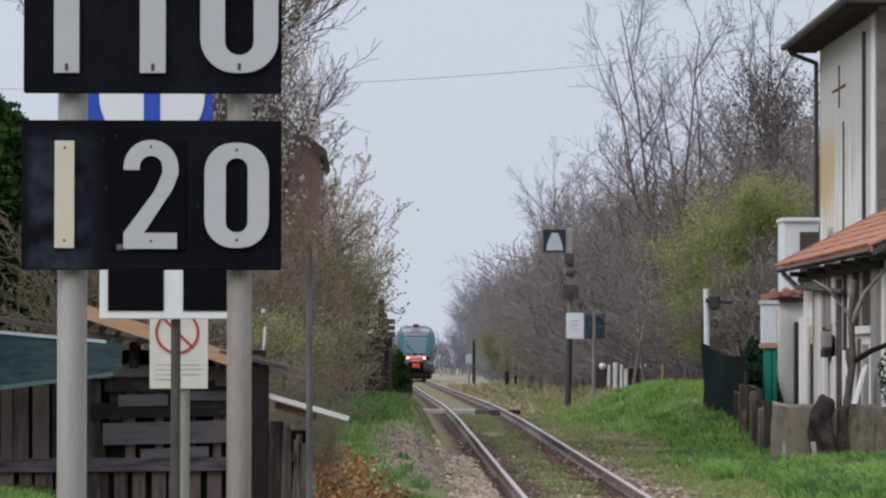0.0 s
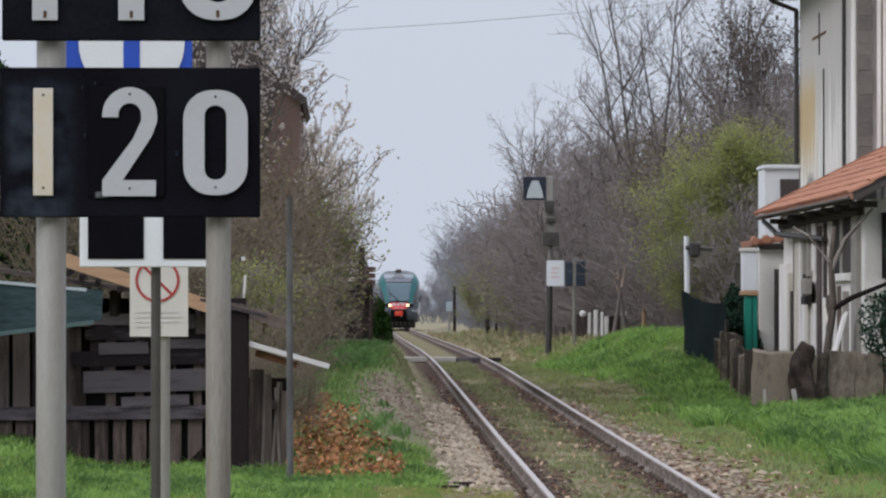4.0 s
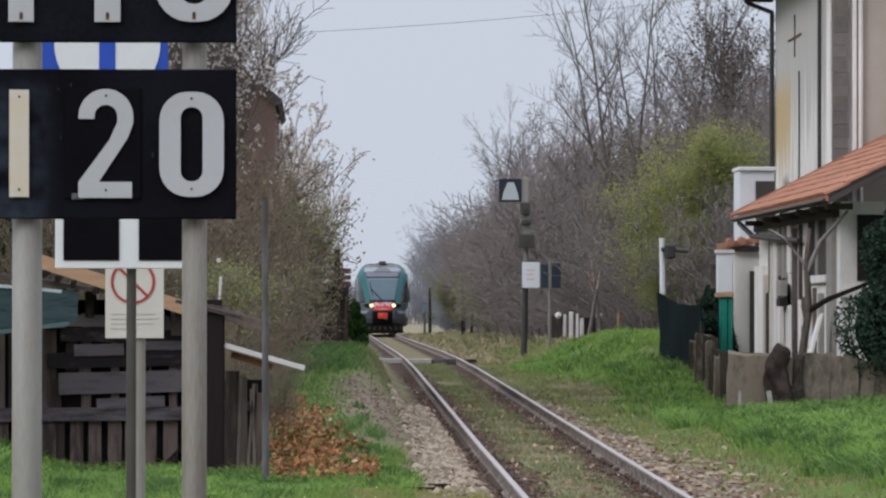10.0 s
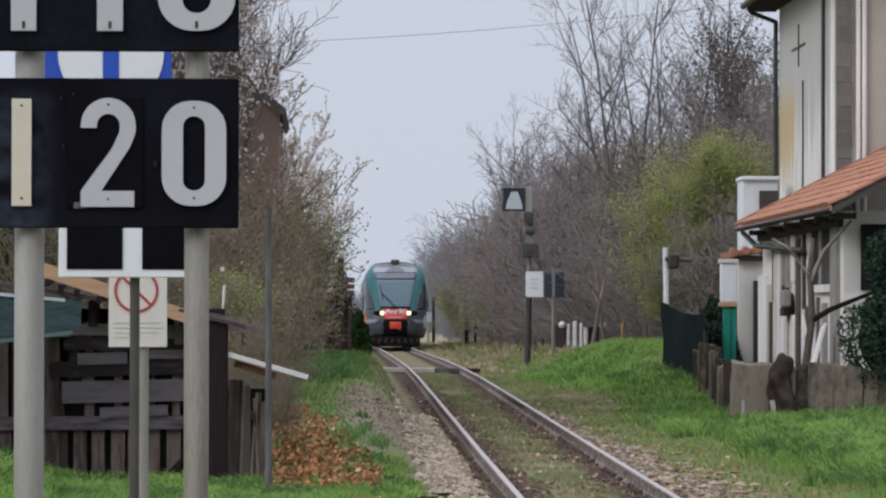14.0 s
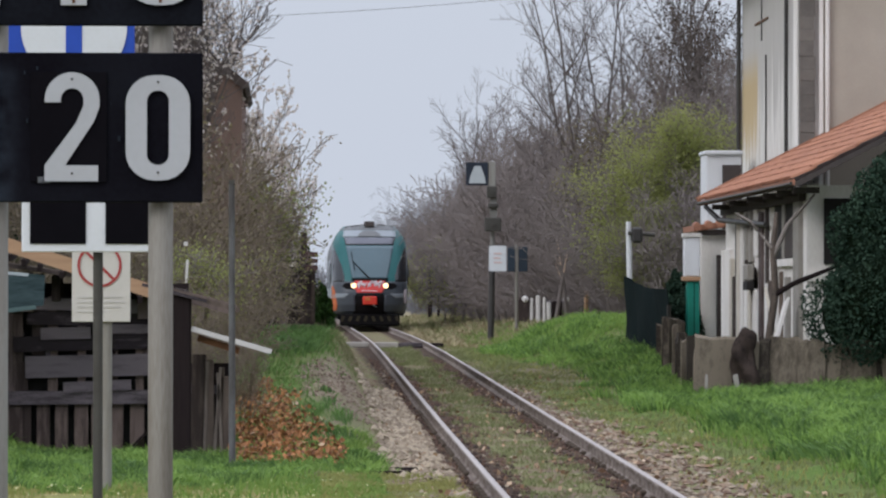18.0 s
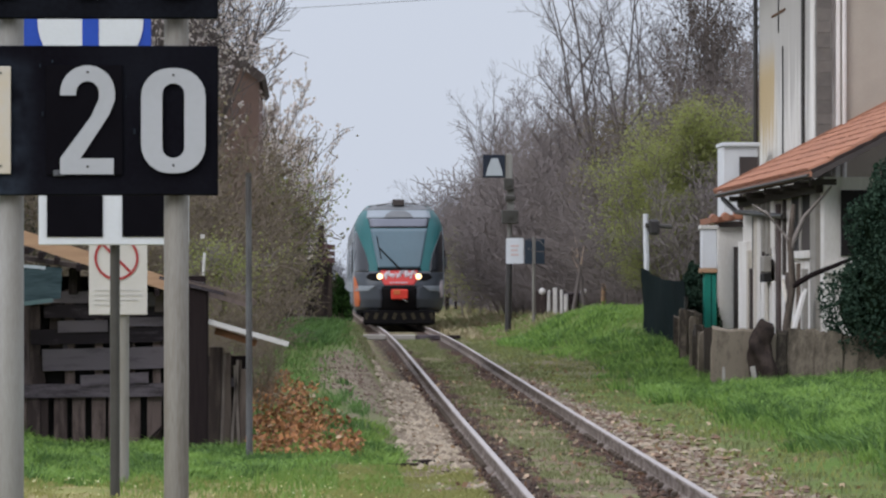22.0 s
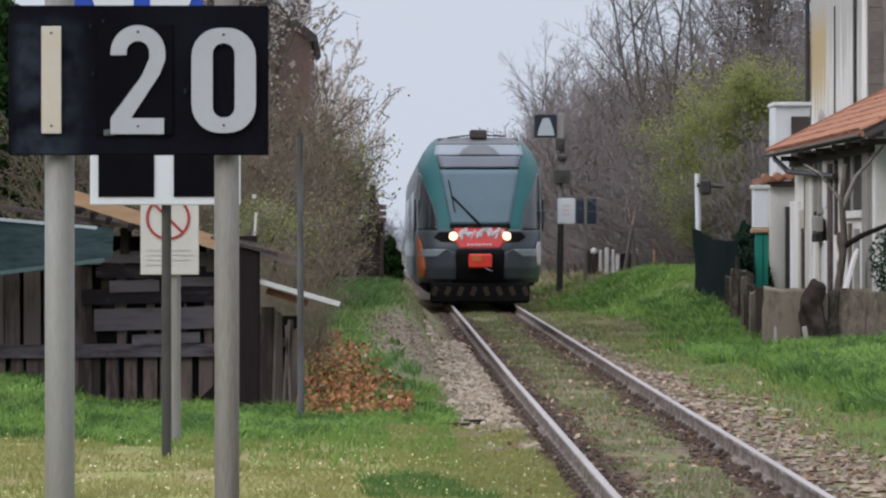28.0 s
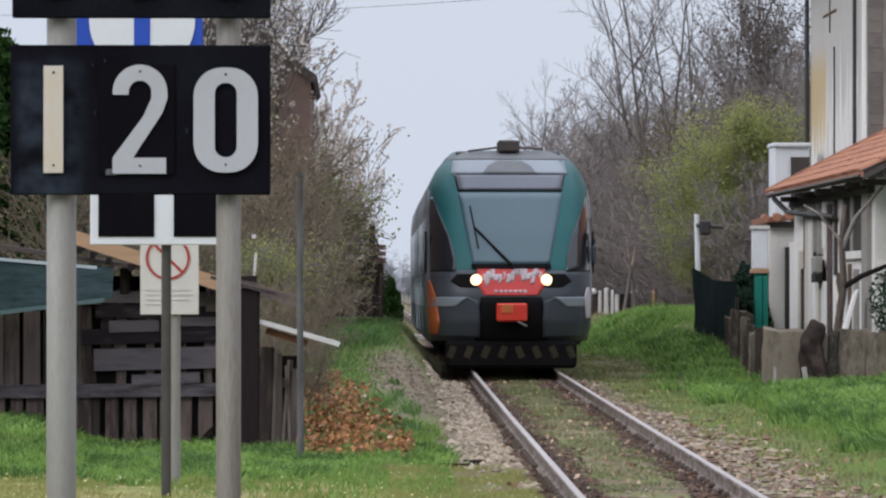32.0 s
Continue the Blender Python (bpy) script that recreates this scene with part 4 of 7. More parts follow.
# ---- the plank shed beside the line ----
shed = thing("plank_shed", (-2.6, 56, land(-2.6, 56)), "ramshackle shed of dark weathered planks with a tan roof board", "shed")
rng = random.Random(21)
M["shade_wood"] = mat("shade_wood", (0.138, 0.107, 0.101), (0.036, 0.027, 0.027), 0.9, 4, 50, stretch=(4, 2, 0.7), per_object=0.7, amount=1.1, bump=0.8, spec=0.1)
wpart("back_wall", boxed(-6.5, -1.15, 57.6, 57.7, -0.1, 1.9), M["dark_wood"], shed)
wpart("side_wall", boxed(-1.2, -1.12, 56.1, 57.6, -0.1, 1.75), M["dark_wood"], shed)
# sheet close behind the planks, coloured as the shade in their gaps
wpart("inner_wall", boxed(-6.5, -1.2, 56.25, 56.3, -0.1, 1.75), M["gap_shade"], shed, "near-black sheet painting in the shade between the planks")
x = -6.4
while x < -1.36:
    w = rng.uniform(0.13, 0.2)
    if x + w > -1.34:
        break
    wpart("upright_plank", boxed(x, x + w, 56.10, 56.135, land(x, 56.1) - 0.05, 0.62 + rng.uniform(-0.02, 0.03), bevel=0.005, m=Matrix.Translation((0, rng.uniform(0, 0.02), 0))), M["upright_wood"], shed)
    x += w + rng.uniform(0.025, 0.075)
for z, h, x0, x1, m in ((0.62, 0.15, -6.4, -1.35, "old_wood"), (0.985, 0.24, -2.92, -1.36, "old_wood"), (1.24, 0.17, -3.05, -1.4, "old_wood"), (1.50, 0.15, -2.9, -1.35, "old_wood"), (1.68, 0.13, -6.4, -1.7, "old_wood")):
    a = rng.uniform(-0.03, 0.03)
    wpart("cross_plank", plank(bmesh.new(), (x0, 56.06 - rng.uniform(0, 0.02), z - a), (x1, 56.06 - rng.uniform(0, 0.02), z + a), h, 0.03), M[m], shed)
x = -6.4
while x < -3.1:
    w = rng.uniform(0.12, 0.22)
    wpart("tall_plank", boxed(x, min(x + w, -3.06), 56.08, 56.11, 0.69, 1.62 + rng.uniform(-0.05, 0.12), bevel=0.005), M["shade_wood"], shed)
    x += w + rng.uniform(0.01, 0.05)
for x, z0, z1, w in ((-3.02, -0.05, 1.8, 0.15), (-2.62, 0.66, 1.75, 0.11), (-2.30, 0.66, 1.55, 0.09), (-1.95, 0.66, 1.5, 0.10), (-1.66, 0.66, 1.72, 0.09), (-2.78, 1.1, 2.0, 0.13), (-4.3, -0.05, 1.7, 0.12)):
    wpart("stud", boxed(x - w / 2, x + w / 2, 56.09, 56.16, z0, z1, bevel=0.006), M["upright_wood"], shed)
for x0, x1, z, h in ((-2.75, -2.2, 1.32, 0.13), (-2.1, -1.5, 1.37, 0.10), (-2.5, -1.75, 0.78, 0.12), (-2.2, -1.4, 1.62, 0.11)):
    wpart("broken_plank", plank(bmesh.new(), (x0, 56.035, z + rng.uniform(-0.04, 0.04)), (x1, 56.035, z + rng.uniform(-0.04, 0.04)), h, 0.025), M["old_wood"], shed)
mess = random.Random(64)
for i in range(11):
    x = mess.uniform(-3.0, -1.45)
    z = mess.choice((0.8, 1.12, 1.38, 1.62, 1.8)) + mess.uniform(-0.06, 0.06)
    w = mess.uniform(0.05, 0.11)
    wpart("loose_slat", plank(bmesh.new(), (x, 56.085, z - mess.uniform(0.12, 0.25)), (x + mess.uniform(-0.05, 0.05), 56.085, z + mess.uniform(0.12, 0.22)), w, 0.02, (1, 0, 0)), M[mess.choice(("shade_wood", "old_wood", "dark_wood", "upright_wood"))], shed)
for i in range(9):
    x = -3.1 + 0.21 * i + mess.uniform(-0.05, 0.05)
    top = 2.28 - 0.32 * (x + 3.1)
    wpart("rafter_tail", plank(bmesh.new(), (x, 55.3, top - 0.10), (x + mess.uniform(-0.03, 0.03), 56.3, top - 0.05), 0.07, 0.05), M["dark_wood"], shed)
for x, w, z0, z1 in ((-2.9, 0.14, 1.58, 2.02), (-2.58, 0.1, 1.7, 1.98), (-2.2, 0.12, 1.62, 1.92), (-1.88, 0.09, 1.55, 1.84), (-1.62, 0.12, 1.5, 1.78), (-1.42, 0.08, 1.2, 1.74)):
    wpart("gable_board", boxed(x - w / 2, x + w / 2, 56.0, 56.03, z0, z1, bevel=0.006), M["shade_wood"], shed)
wpart("ridge_slat", plank(bmesh.new(), (-1.34, 55.1, 1.83), (-0.55, 55.1, 1.60), 0.05, 0.14), M["fence_wood"], shed, "grey weathered roof batten")
wpart("ridge_slat", plank(bmesh.new(), (-1.6, 55.0, 1.88), (-0.9, 55.0, 1.70), 0.035, 0.1), M["old_wood"], shed)
wpart("corner_post", boxed(-1.31, -1.07, 55.0, 55.2, -0.1, 1.76, bevel=0.02), M["dark_wood"], shed, "thick black corner post")
wpart("brace", plank(bmesh.new(), (-1.75, 56.03, 0.08), (-1.35, 56.03, 0.48), 0.14, 0.03, (0, 1, 0)), M["dark_wood"], shed)
wpart("tan_board", plank(bmesh.new(), (-3.36, 55.6, 2.40), (-1.50, 55.6, 1.80), 0.15, 0.05), M["tan_wood"], shed, "tan roof edge board")
roof = bmesh.new()
plank(roof, (-6.6, 56.7, 2.62), (-1.15, 56.7, 1.80), 0.05, 2.2)
wpart("roof", roof, M["old_roof"], shed, "dark felted lean-to roof")
wpart("eave_beam", plank(bmesh.new(), (-1.33, 55.9, 1.80), (-0.60, 55.9, 1.60), 0.12, 0.10), M["upright_wood"], shed)
# green tarpaulin hung over the roof edge
tarp = thing("tarpaulin", (-5.0, 55.2, 1.4), "dark green tarpaulin with a pale hem over a shed roof", "tarpaulin")
vs, fs = [], []
n = 40
for back in (0, 0.02):
    for j in range(7):
        for i in range(n + 1):
            u, v = i / n, j / 6
            x = -6.6 + 3.93 * u
            top = 2.30 - 0.33 * u
            bottom = 1.34 + 0.30 * u ** 2
            fold = 0.04 * math.sin(13 * u + 2 * v) + 0.02 * math.sin(37 * u)
            vs.append((x, 55.35 - 0.35 * v + fold * v + back, top + (bottom - top) * v + 0.015 * math.sin(21 * u)))
k = n + 1
for o in (0, 7 * k):
    fs += [(o + j * k + i, o + j * k + i + 1, o + (j + 1) * k + i + 1, o + (j + 1) * k + i) for j in range(6) for i in range(n)]
sheet = raw("sheet", vs, fs, M["tarp"], tarp, smooth=True)
sheet.matrix_parent_inverse = Matrix.Translation(-Vector(tarp.location))
wpart("hem", plank(bmesh.new(), (-4.6, 55.33, 2.14), (-2.85, 55.33, 1.985), 0.035, 0.03), M["tarp_edge"], tarp, "pale folded edge")
M["tarp_hem"] = mat("tarp_hem", (0.085, 0.13, 0.13), (0.05, 0.08, 0.08), 0.8, 3, 30)
wpart("lower_hem", plank(bmesh.new(), (-4.4, 54.97, 1.43), (-2.75, 54.97, 1.635), 0.045, 0.02), M["tarp_hem"], tarp)

# rails, planks and posts piled against the shed's end
pile = thing("plank_fence", (-0.9, 55.4, land(-0.9, 55.4)), "leaning grey fence boards beside a shed", "fence")
for x, w, z1, lean in ((-1.01, 0.15, 1.12, 1), (-0.87, 0.11, 1.06, -1), (-0.775, 0.06, 0.98, 2), (-0.69, 0.09, 0.88, -1)):
    wpart("board", boxed(x - w / 2, x + w / 2, 55.4, 55.44, land(x, 55.4) - 0.12, z1, bevel=0.008, m=Matrix.Translation((x, 55.4, 0)) @ Matrix.Rotation(radians(lean), 4, "Y") @ Matrix.Translation((-x, -55.4, 0))), M["fence_wood"], pile)
M["worn_edge"] = mat("worn_edge", (0.26, 0.215, 0.185), (0.12, 0.095, 0.08), 0.9, 4, 50, stretch=(4, 2, 0.7), amount=1.2)
for x, z0, z1, lean in ((-0.935, 0.1, 1.05, 2), (-0.74, 0.15, 0.92, -3), (-0.825, 0.3, 0.98, 4)):
    wpart("worn_lath", boxed(x - 0.016, x + 0.016, 55.37, 55.395, land(x, 55.4) - 0.1, z1, bevel=0.004, m=Matrix.Translation((x, 55.4, 0)) @ Matrix.Rotation(radians(lean), 4, "Y") @ Matrix.Translation((-x, -55.4, 0))), M["worn_edge"], pile, "pale worn lath")
wpart("rail", plank(bmesh.new(), (-1.1, 55.47, 0.75), (-0.6, 55.47, 0.72), 0.1, 0.03), M["old_wood"], pile)
# dark sheet behind the boards stands in for the shade between them
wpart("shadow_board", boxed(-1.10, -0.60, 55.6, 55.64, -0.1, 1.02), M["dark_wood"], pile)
white_plank = thing("white_plank", (-0.6, 55.2, 1.2), "pale painted plank resting aslant on a shed fence", "plank")
wpart("board", plank(bmesh.new(), (-1.07, 55.2, 1.40), (-0.20, 55.2, 1.15), 0.05, 0.3), M["white_board"], white_plank)
wpart("tile_edge", plank(bmesh.new(), (-1.0, 55.35, 1.30), (-0.55, 55.35, 1.16), 0.07, 0.4), M["rust"], white_plank)

M["pole_steel"] = mat("pole_steel", (0.125, 0.125, 0.128), (0.062, 0.056, 0.054), 0.8, 2.0, 30, stretch=(4, 4, 0.8), amount=1.4, bump=0.1)
thin_pole = thing("thin_pole", (-0.60, 53, land(-0.6, 53)), "thin grey metal pole standing in the grass", "pole")
wpart("tube", rod(bmesh.new(), (-0.60, 53, land(-0.6, 53) - 0.1), (-0.61, 53, 2.95), 0.036, 0.030, sides=12), M["pole_steel"], thin_pole)
wpart("foot", boxed(-0.64, -0.56, 52.96, 53.04, land(-0.6, 53) - 0.05, land(-0.6, 53) + 0.06), M["dark_steel"], thin_pole)
wpart("cap", boxed(-0.64, -0.58, 52.97, 53.03, 2.93, 2.97), M["dark_steel"], thin_pole)
# scrap wood lying by the ballast
for i, (x, y, a, l) in enumerate(((1.02, 51.5, 12, 0.42), (1.15, 52.6, -8, 0.35), (-2.55, 54.5, 24, 0.3), (-3.0, 54.8, 40, 0.5))):
    s = tagged(part("scrap_wood", boxed(-l / 2, l / 2, -0.05, 0.05, 0, 0.045, bevel=0.006), M["dark_wood"]), "short dark piece of scrap wood on the ground", "scrap wood", "scrap wood")
    s.matrix_basis = pose(x, y, land(x, y), 0, 0, a)

# ---- house beyond the trees on the shed's side ----
back_house = thing("gabled_house", (-3.2, 93, land(-3.2, 93)), "brown gabled house half hidden by bare trees", "house")
gable = [(-5.4, 0.3), (-0.84, 0.3), (-0.84, 5.42), (-3.2, 7.28), (-5.4, 5.50)]
wpart("wall", flat_poly(bmesh.new(), gable, 88.4, 97.5), M["brown_roof"], back_house, "brown rendered walls")
for s in (-1, 1):
    wpart("roof_slope", plank(bmesh.new(), (-3.2, 93.2, 7.36), (-3.2 + s * 2.45, 93.2, 5.43), 0.12, 9.7, (0, 0, 1)), M["old_roof"], back_house, "dark brown tiled roof slope")
    wpart("verge_board", plank(bmesh.new(), (-3.2, 88.33, 7.33), (-3.2 + s * 2.43, 88.33, 5.41), 0.12, 0.05, (0, 0, 1)), M["old_roof"], back_house)
for x in (-2.4, -4.0):
    w = wpart("window", boxed(x - 0.4, x + 0.4, 88.36, 88.39, 2.9, 4.1), M["glass"], back_house, "small dark window")
    wpart("frame", boxed(x - 0.45, x + 0.45, 88.375, 88.395, 2.8, 4.2), M["soffit"], w)
wpart("chimney", boxed(-3.6, -3.1, 93, 93.5, 6.8, 7.9, bevel=0.02), M["brown_wall"], back_house)

# ---- the tall house on the other side of the line ----
def streaked_plaster():
    """White limewash with grey grime above, ragged runs at its lower edge, and an ochre stain at the far end."""
    m = mat("streaked_plaster", (0.74, 0.72, 0.69), (0.52, 0.49, 0.455), 0.9, 1.4, 16, stretch=(1.0, 1.6, 0.35), amount=1.0, bump=0.3)
    n, l = m.node_tree.nodes, m.node_tree.links
    tc, sp = n.new("ShaderNodeTexCoord"), n.new("ShaderNodeSeparateXYZ")
    l.new(tc.outputs["Object"], sp.inputs[0])

    def runs(scale, stretch, offset):
        mp, tx = n.new("ShaderNodeMapping"), n.new("ShaderNodeTexNoise")
        mp.inputs["Scale"].default_value, mp.inputs["Location"].default_value = stretch, offset
        tx.inputs["Scale"].default_value, tx.inputs["Detail"].default_value = scale, 4
        l.new(tc.outputs["Object"], mp.inputs[0])
        l.new(mp.outputs[0], tx.inputs["Vector"])
        return tx.outputs["Fac"]

    def calc(op, a, b, c=None):
        k = n.new("ShaderNodeMath")
        k.operation = op
        for i, v in enumerate((a, b, c)):
            if isinstance(v, (int, float)):
                k.inputs[i].default_value = v
            elif v is not None:
                l.new(v, k.inputs[i])
        return k.outputs[0]

    def rise(v, a, b):
        r = n.new("ShaderNodeMapRange")
        r.interpolation_type = "SMOOTHSTEP"
        r.inputs["From Min"].default_value, r.inputs["From Max"].default_value = a, b
        l.new(v, r.inputs["Value"])
        return r.outputs[0]

    def over(mask, colour):
        mix = n.new("ShaderNodeMix")
        mix.data_type = "RGBA"
        p = n["Principled BSDF"]
        l.new(mask, mix.inputs["Factor"])
        l.new(p.inputs["Base Color"].links[0].from_socket, mix.inputs["A"])
        mix.inputs["B"].default_value = (*colour, 1)
        l.new(mix.outputs["Result"], p.inputs["Base Color"])

    drip = runs(1.0, (1, 2.1, 0.10), (0, 0, 0))
    fine_drip = runs(1.0, (1, 6.0, 0.25), (3, 0, 0))
    ragged = calc("ADD", sp.outputs["Z"], calc("ADD", calc("MULTIPLY_ADD", drip, 7.0, -3.5), calc("MULTIPLY_ADD", fine_drip, 2.4, -1.2)))
    over(calc("MULTIPLY", rise(ragged, 5.2, 6.3), 0.85), (0.40, 0.375, 0.355))
    over(calc("MULTIPLY", rise(fine_drip, 0.58, 0.72), 0.5), (0.30, 0.275, 0.26))
    far_end = rise(calc("ADD", sp.outputs["Y"], calc("MULTIPLY_ADD", drip, 9.0, -4.5)), 108.4, 110.6)
    low = rise(calc("ADD", sp.outputs["Z"], calc("MULTIPLY_ADD", fine_drip, 3.0, -1.5)), 4.5, 5.3)
    high = rise(sp.outputs["Z"], 7.3, 6.3)
    over(calc("MULTIPLY", calc("MULTIPLY", far_end, low), calc("MULTIPLY", high, 0.85)), (0.44, 0.315, 0.15))
    return m


M["streaked_plaster"] = streaked_plaster()
house = thing("tall_house", (14, 106, land(12, 104)), "tall two-storey house with peeling stained plaster and a deep eave", "house")
wpart("wall", boxed(10.12, 19.5, 100.0, 113.0, 0.2, 8.85), M["streaked_plaster"], house, "peeling white plaster walls")
wpart("end_wall", boxed(10.48, 19.4, 99.94, 99.996, 0.2, 8.85), M["beige_plaster"], house, "beige rendered end wall")
z = 0.5
while z < 8.75:
    h = rng.uniform(0.2, 0.3)
    wpart("quoin_block", boxed(10.09, 10.38 + rng.uniform(-0.01, 0.02), 99.905 + rng.uniform(0, 0.015), 100.2, z, z + h - 0.003, bevel=0.004), M["quoin"], house)
    z += h
wpart("corner_strip", boxed(10.095, 10.117, 100.6, 101.3, 0.3, 8.8), M["white_wall"], house)
wpart("end_strip", boxed(10.47, 10.55, 99.88, 99.937, 0.3, 8.8), M["white_wall"], house, "pale upright strip")
wpart("drain_pipe", rod(bmesh.new(), (10.63, 99.86, 0.3), (10.63, 99.86, 8.8), 0.045, sides=10), M["white_wall"], house)
wpart("drain_pipe", rod(bmesh.new(), (10.06, 102.4, 0.3), (10.06, 102.4, 8.5), 0.04, sides=10), M["gutter"], house)
rng = random.Random(5)
wpart("tie_rod", boxed(10.09, 10.115, 107.2, 107.3, 3.6, 6.9), M["gutter"], house, "iron wall tie")
wpart("wall_anchor", boxed(10.095, 10.112, 108.2, 108.31, 7.25, 8.15), M["gutter"], house, "iron anchor plate")
wpart("wall_anchor", boxed(10.098, 10.112, 106.8, 109.8, 7.64, 7.69), M["rust"], house)
wpart("roof_overhang", boxed(9.42, 19.8, 99.3, 113.6, 8.86, 9.0, bevel=0.02), M["soffit"], house, "dark boarded eave")
hip = bmesh.new()
vs = [hip.verts.new(p) for p in ((9.40, 99.25, 9.0), (20, 99.25, 9.0), (20, 113.7, 9.0), (9.40, 113.7, 9.0), (13.2, 104.5, 11.0), (16.2, 104.5, 11.0), (16.2, 108.5, 11.0), (13.2, 108.5, 11.0))]
for f in ((0, 1, 5, 4), (1, 2, 6, 5), (2, 3, 7, 6), (3, 0, 4, 7), (4, 5, 6, 7), (3, 2, 1, 0)):
    hip.faces.new([vs[i] for i in f])
wpart("roof", hip, M["old_roof"], house, "dark hipped roof")
for y in np.arange(99.8, 113.5, 0.8):
    wpart("rafter_end", boxed(9.45, 10.1, y, y + 0.1, 8.74, 8.855), M["soffit"], house)
wpart("eave_gutter", rod(bmesh.new(), (9.36, 99.2, 8.93), (9.36, 113.6, 8.87), 0.075, sides=10), M["gutter"], house, "dark gutter")
wpart("down_pipe", rod(rod(rod(bmesh.new(), (9.38, 112.6, 8.83), (9.45, 112.7, 8.68), 0.05), (9.45, 112.7, 8.68), (10.03, 112.9, 8.48), 0.05), (10.03, 112.9, 8.5), (10.03, 112.9, 0.5), 0.05), M["gutter"], house, "dark down pipe")
wpart("wall_bracket", rod(bmesh.new(), (9.62, 111.8, 4.25), (10.12, 111.8, 4.5), 0.035), M["white_metal"], house, "pale metal bracket")

M["cream_wall"] = mat("cream_wall", (0.66, 0.61, 0.53), (0.42, 0.37, 0.31), 0.9, 2.0, 30, stretch=(1, 1, 0.3), amount=1.1)
# low wing with a tiled lean-to roof in front of the end wall
wing = thing("house_wing", (10.5, 92, land(8.6, 92)), "low whitewashed wing with an orange tiled roof", "annex")
wpart("wall", boxed(8.62, 19.0, 84.2, 99.85, 0.2, 3.62), M["white_wall"], wing, "stained whitewashed wall")
def flank(name, a0, a1, z0, z1, material, proud=0.03, label=""):
    """A piece on the wing's trackside wall between two bearings, x/y, of its edges."""
    return wpart(name, boxed(8.617 - proud, 8.66, 8.6 / a1, 8.6 / a0, z0, z1, bevel=0.006), M[material], wing, label)


# near-black plates on the wall's face, coloured like the dark inside of openings
for a0, a1, z0, z1, label in ((0.0958, 0.0997, 2.42, 3.42, "flat dark plate for the shade in a window opening"), (0.0946, 0.0952, 0.5, 1.95, ""), (0.0880, 0.0887, 2.15, 3.2, "dark upper strip")):
    o = flank("opening", a0, a1, z0, z1, "gap_shade", 0.006, label)
flank("shutter", 0.0980, 0.0997, 2.44, 3.05, "soffit", 0.02, "half-open brown shutter")
flank("window_frame", 0.0976, 0.0980, 2.42, 3.42, "concrete", 0.04)
# uprights on the wall; some grey ones only put in its shading
for a0, a1, z0, z1, m in ((0.0860, 0.0876, 0.3, 2.68, "white_wall"), (0.0876, 0.0879, 0.3, 2.5, "cream_wall"), (0.0890, 0.0896, 0.3, 3.4, "cream_wall"), (0.0897, 0.0903, 0.3, 3.3, "white_wall"), (0.0905, 0.0911, 0.4, 2.0, "white_wall"), (0.0906, 0.0909, 2.45, 3.35, "concrete"),
                          (0.0913, 0.0918, 0.4, 1.95, "cream_wall"), (0.0914, 0.0918, 2.4, 3.4, "concrete"), (0.0922, 0.0930, 0.4, 1.9, "white_wall"), (0.0924, 0.0931, 2.5, 3.4, "white_wall"), (0.0953, 0.0962, 0.5, 2.05, "fence_wood"), (0.0958, 0.0999, 2.28, 2.41, "white_wall"), (0.0964, 0.0972, 0.5, 2.2, "white_wall"), (0.0986, 0.0990, 0.5, 2.1, "concrete"), (0.1003, 0.1014, 0.5, 3.4, "concrete")):
    flank("pilaster", a0, a1, z0, z1, m, 0.08)
# thin dark strips stand for the shade between and beside the boards
for a0, a1, z0, z1, m in ((0.0879, 0.0881, 0.4, 2.15, "soffit"), (0.0896, 0.0897, 0.4, 3.2, "gutter"), (0.0903, 0.0905, 0.4, 3.3, "soffit"), (0.0911, 0.0913, 0.5, 3.2, "gutter"), (0.0918, 0.0921, 0.5, 2.3, "soffit"), (0.0931, 0.0937, 0.5, 3.3, "shade_wood"), (0.0944, 0.0947, 2.0, 3.35, "soffit"), (0.0972, 0.0975, 0.4, 2.2, "fence_wood")):
    flank("slat", a0, a1, z0, z1, m, 0.05)
# dark band, with rafter ends, that paints the deep shade under the eave
wpart("wall_plate", boxed(8.50, 8.61, 84.3, 99.8, 3.36, 3.54), M["soffit"], wing, "dark band put on the wall as the eave's shade")
for y in (82.0, 84.6, 87.1, 90.2, 93.8, 97.6):
    wpart("rafter_tail", boxed(8.16, 8.60, y, y + 0.09, 3.44, 3.54), M["soffit"], wing)
wpart("meter_box", boxed(8.40, 8.54, 92.9, 93.7, 2.06, 2.36, bevel=0.02), M["concrete"], wing, "pale grey meter box")
wpart("meter_shade", boxed(8.40, 8.54, 92.9, 93.7, 1.88, 2.04, bevel=0.01), M["gap_shade"], wing, "dark lower box")
# flat plate with an opening's inner shade as its colour
wpart("front_opening", boxed(8.9, 9.9, 84.16, 84.21, 2.3, 3.4), M["gap_shade"], wing)
wpart("front_ledge", boxed(8.6, 11.0, 84.08, 84.205, 2.02, 2.14), M["white_wall"], wing)
wpart("blue_crate", boxed(7.95, 8.3, 86.0, 86.6, 0.35, 1.0, bevel=0.03), M["dull_blue"], wing, "dull blue crate")
wpart("white_sheet", plank(bmesh.new(), (8.0, 84.6, 0.5), (8.35, 84.9, 1.7), 0.5, 0.04, (0, 1, 0)), M["white_wall"], wing)
wpart("white_bag", boxed(8.25, 8.6, 83.3, 83.7, 0.3, 0.95, bevel=0.08), M["white_metal"], wing)
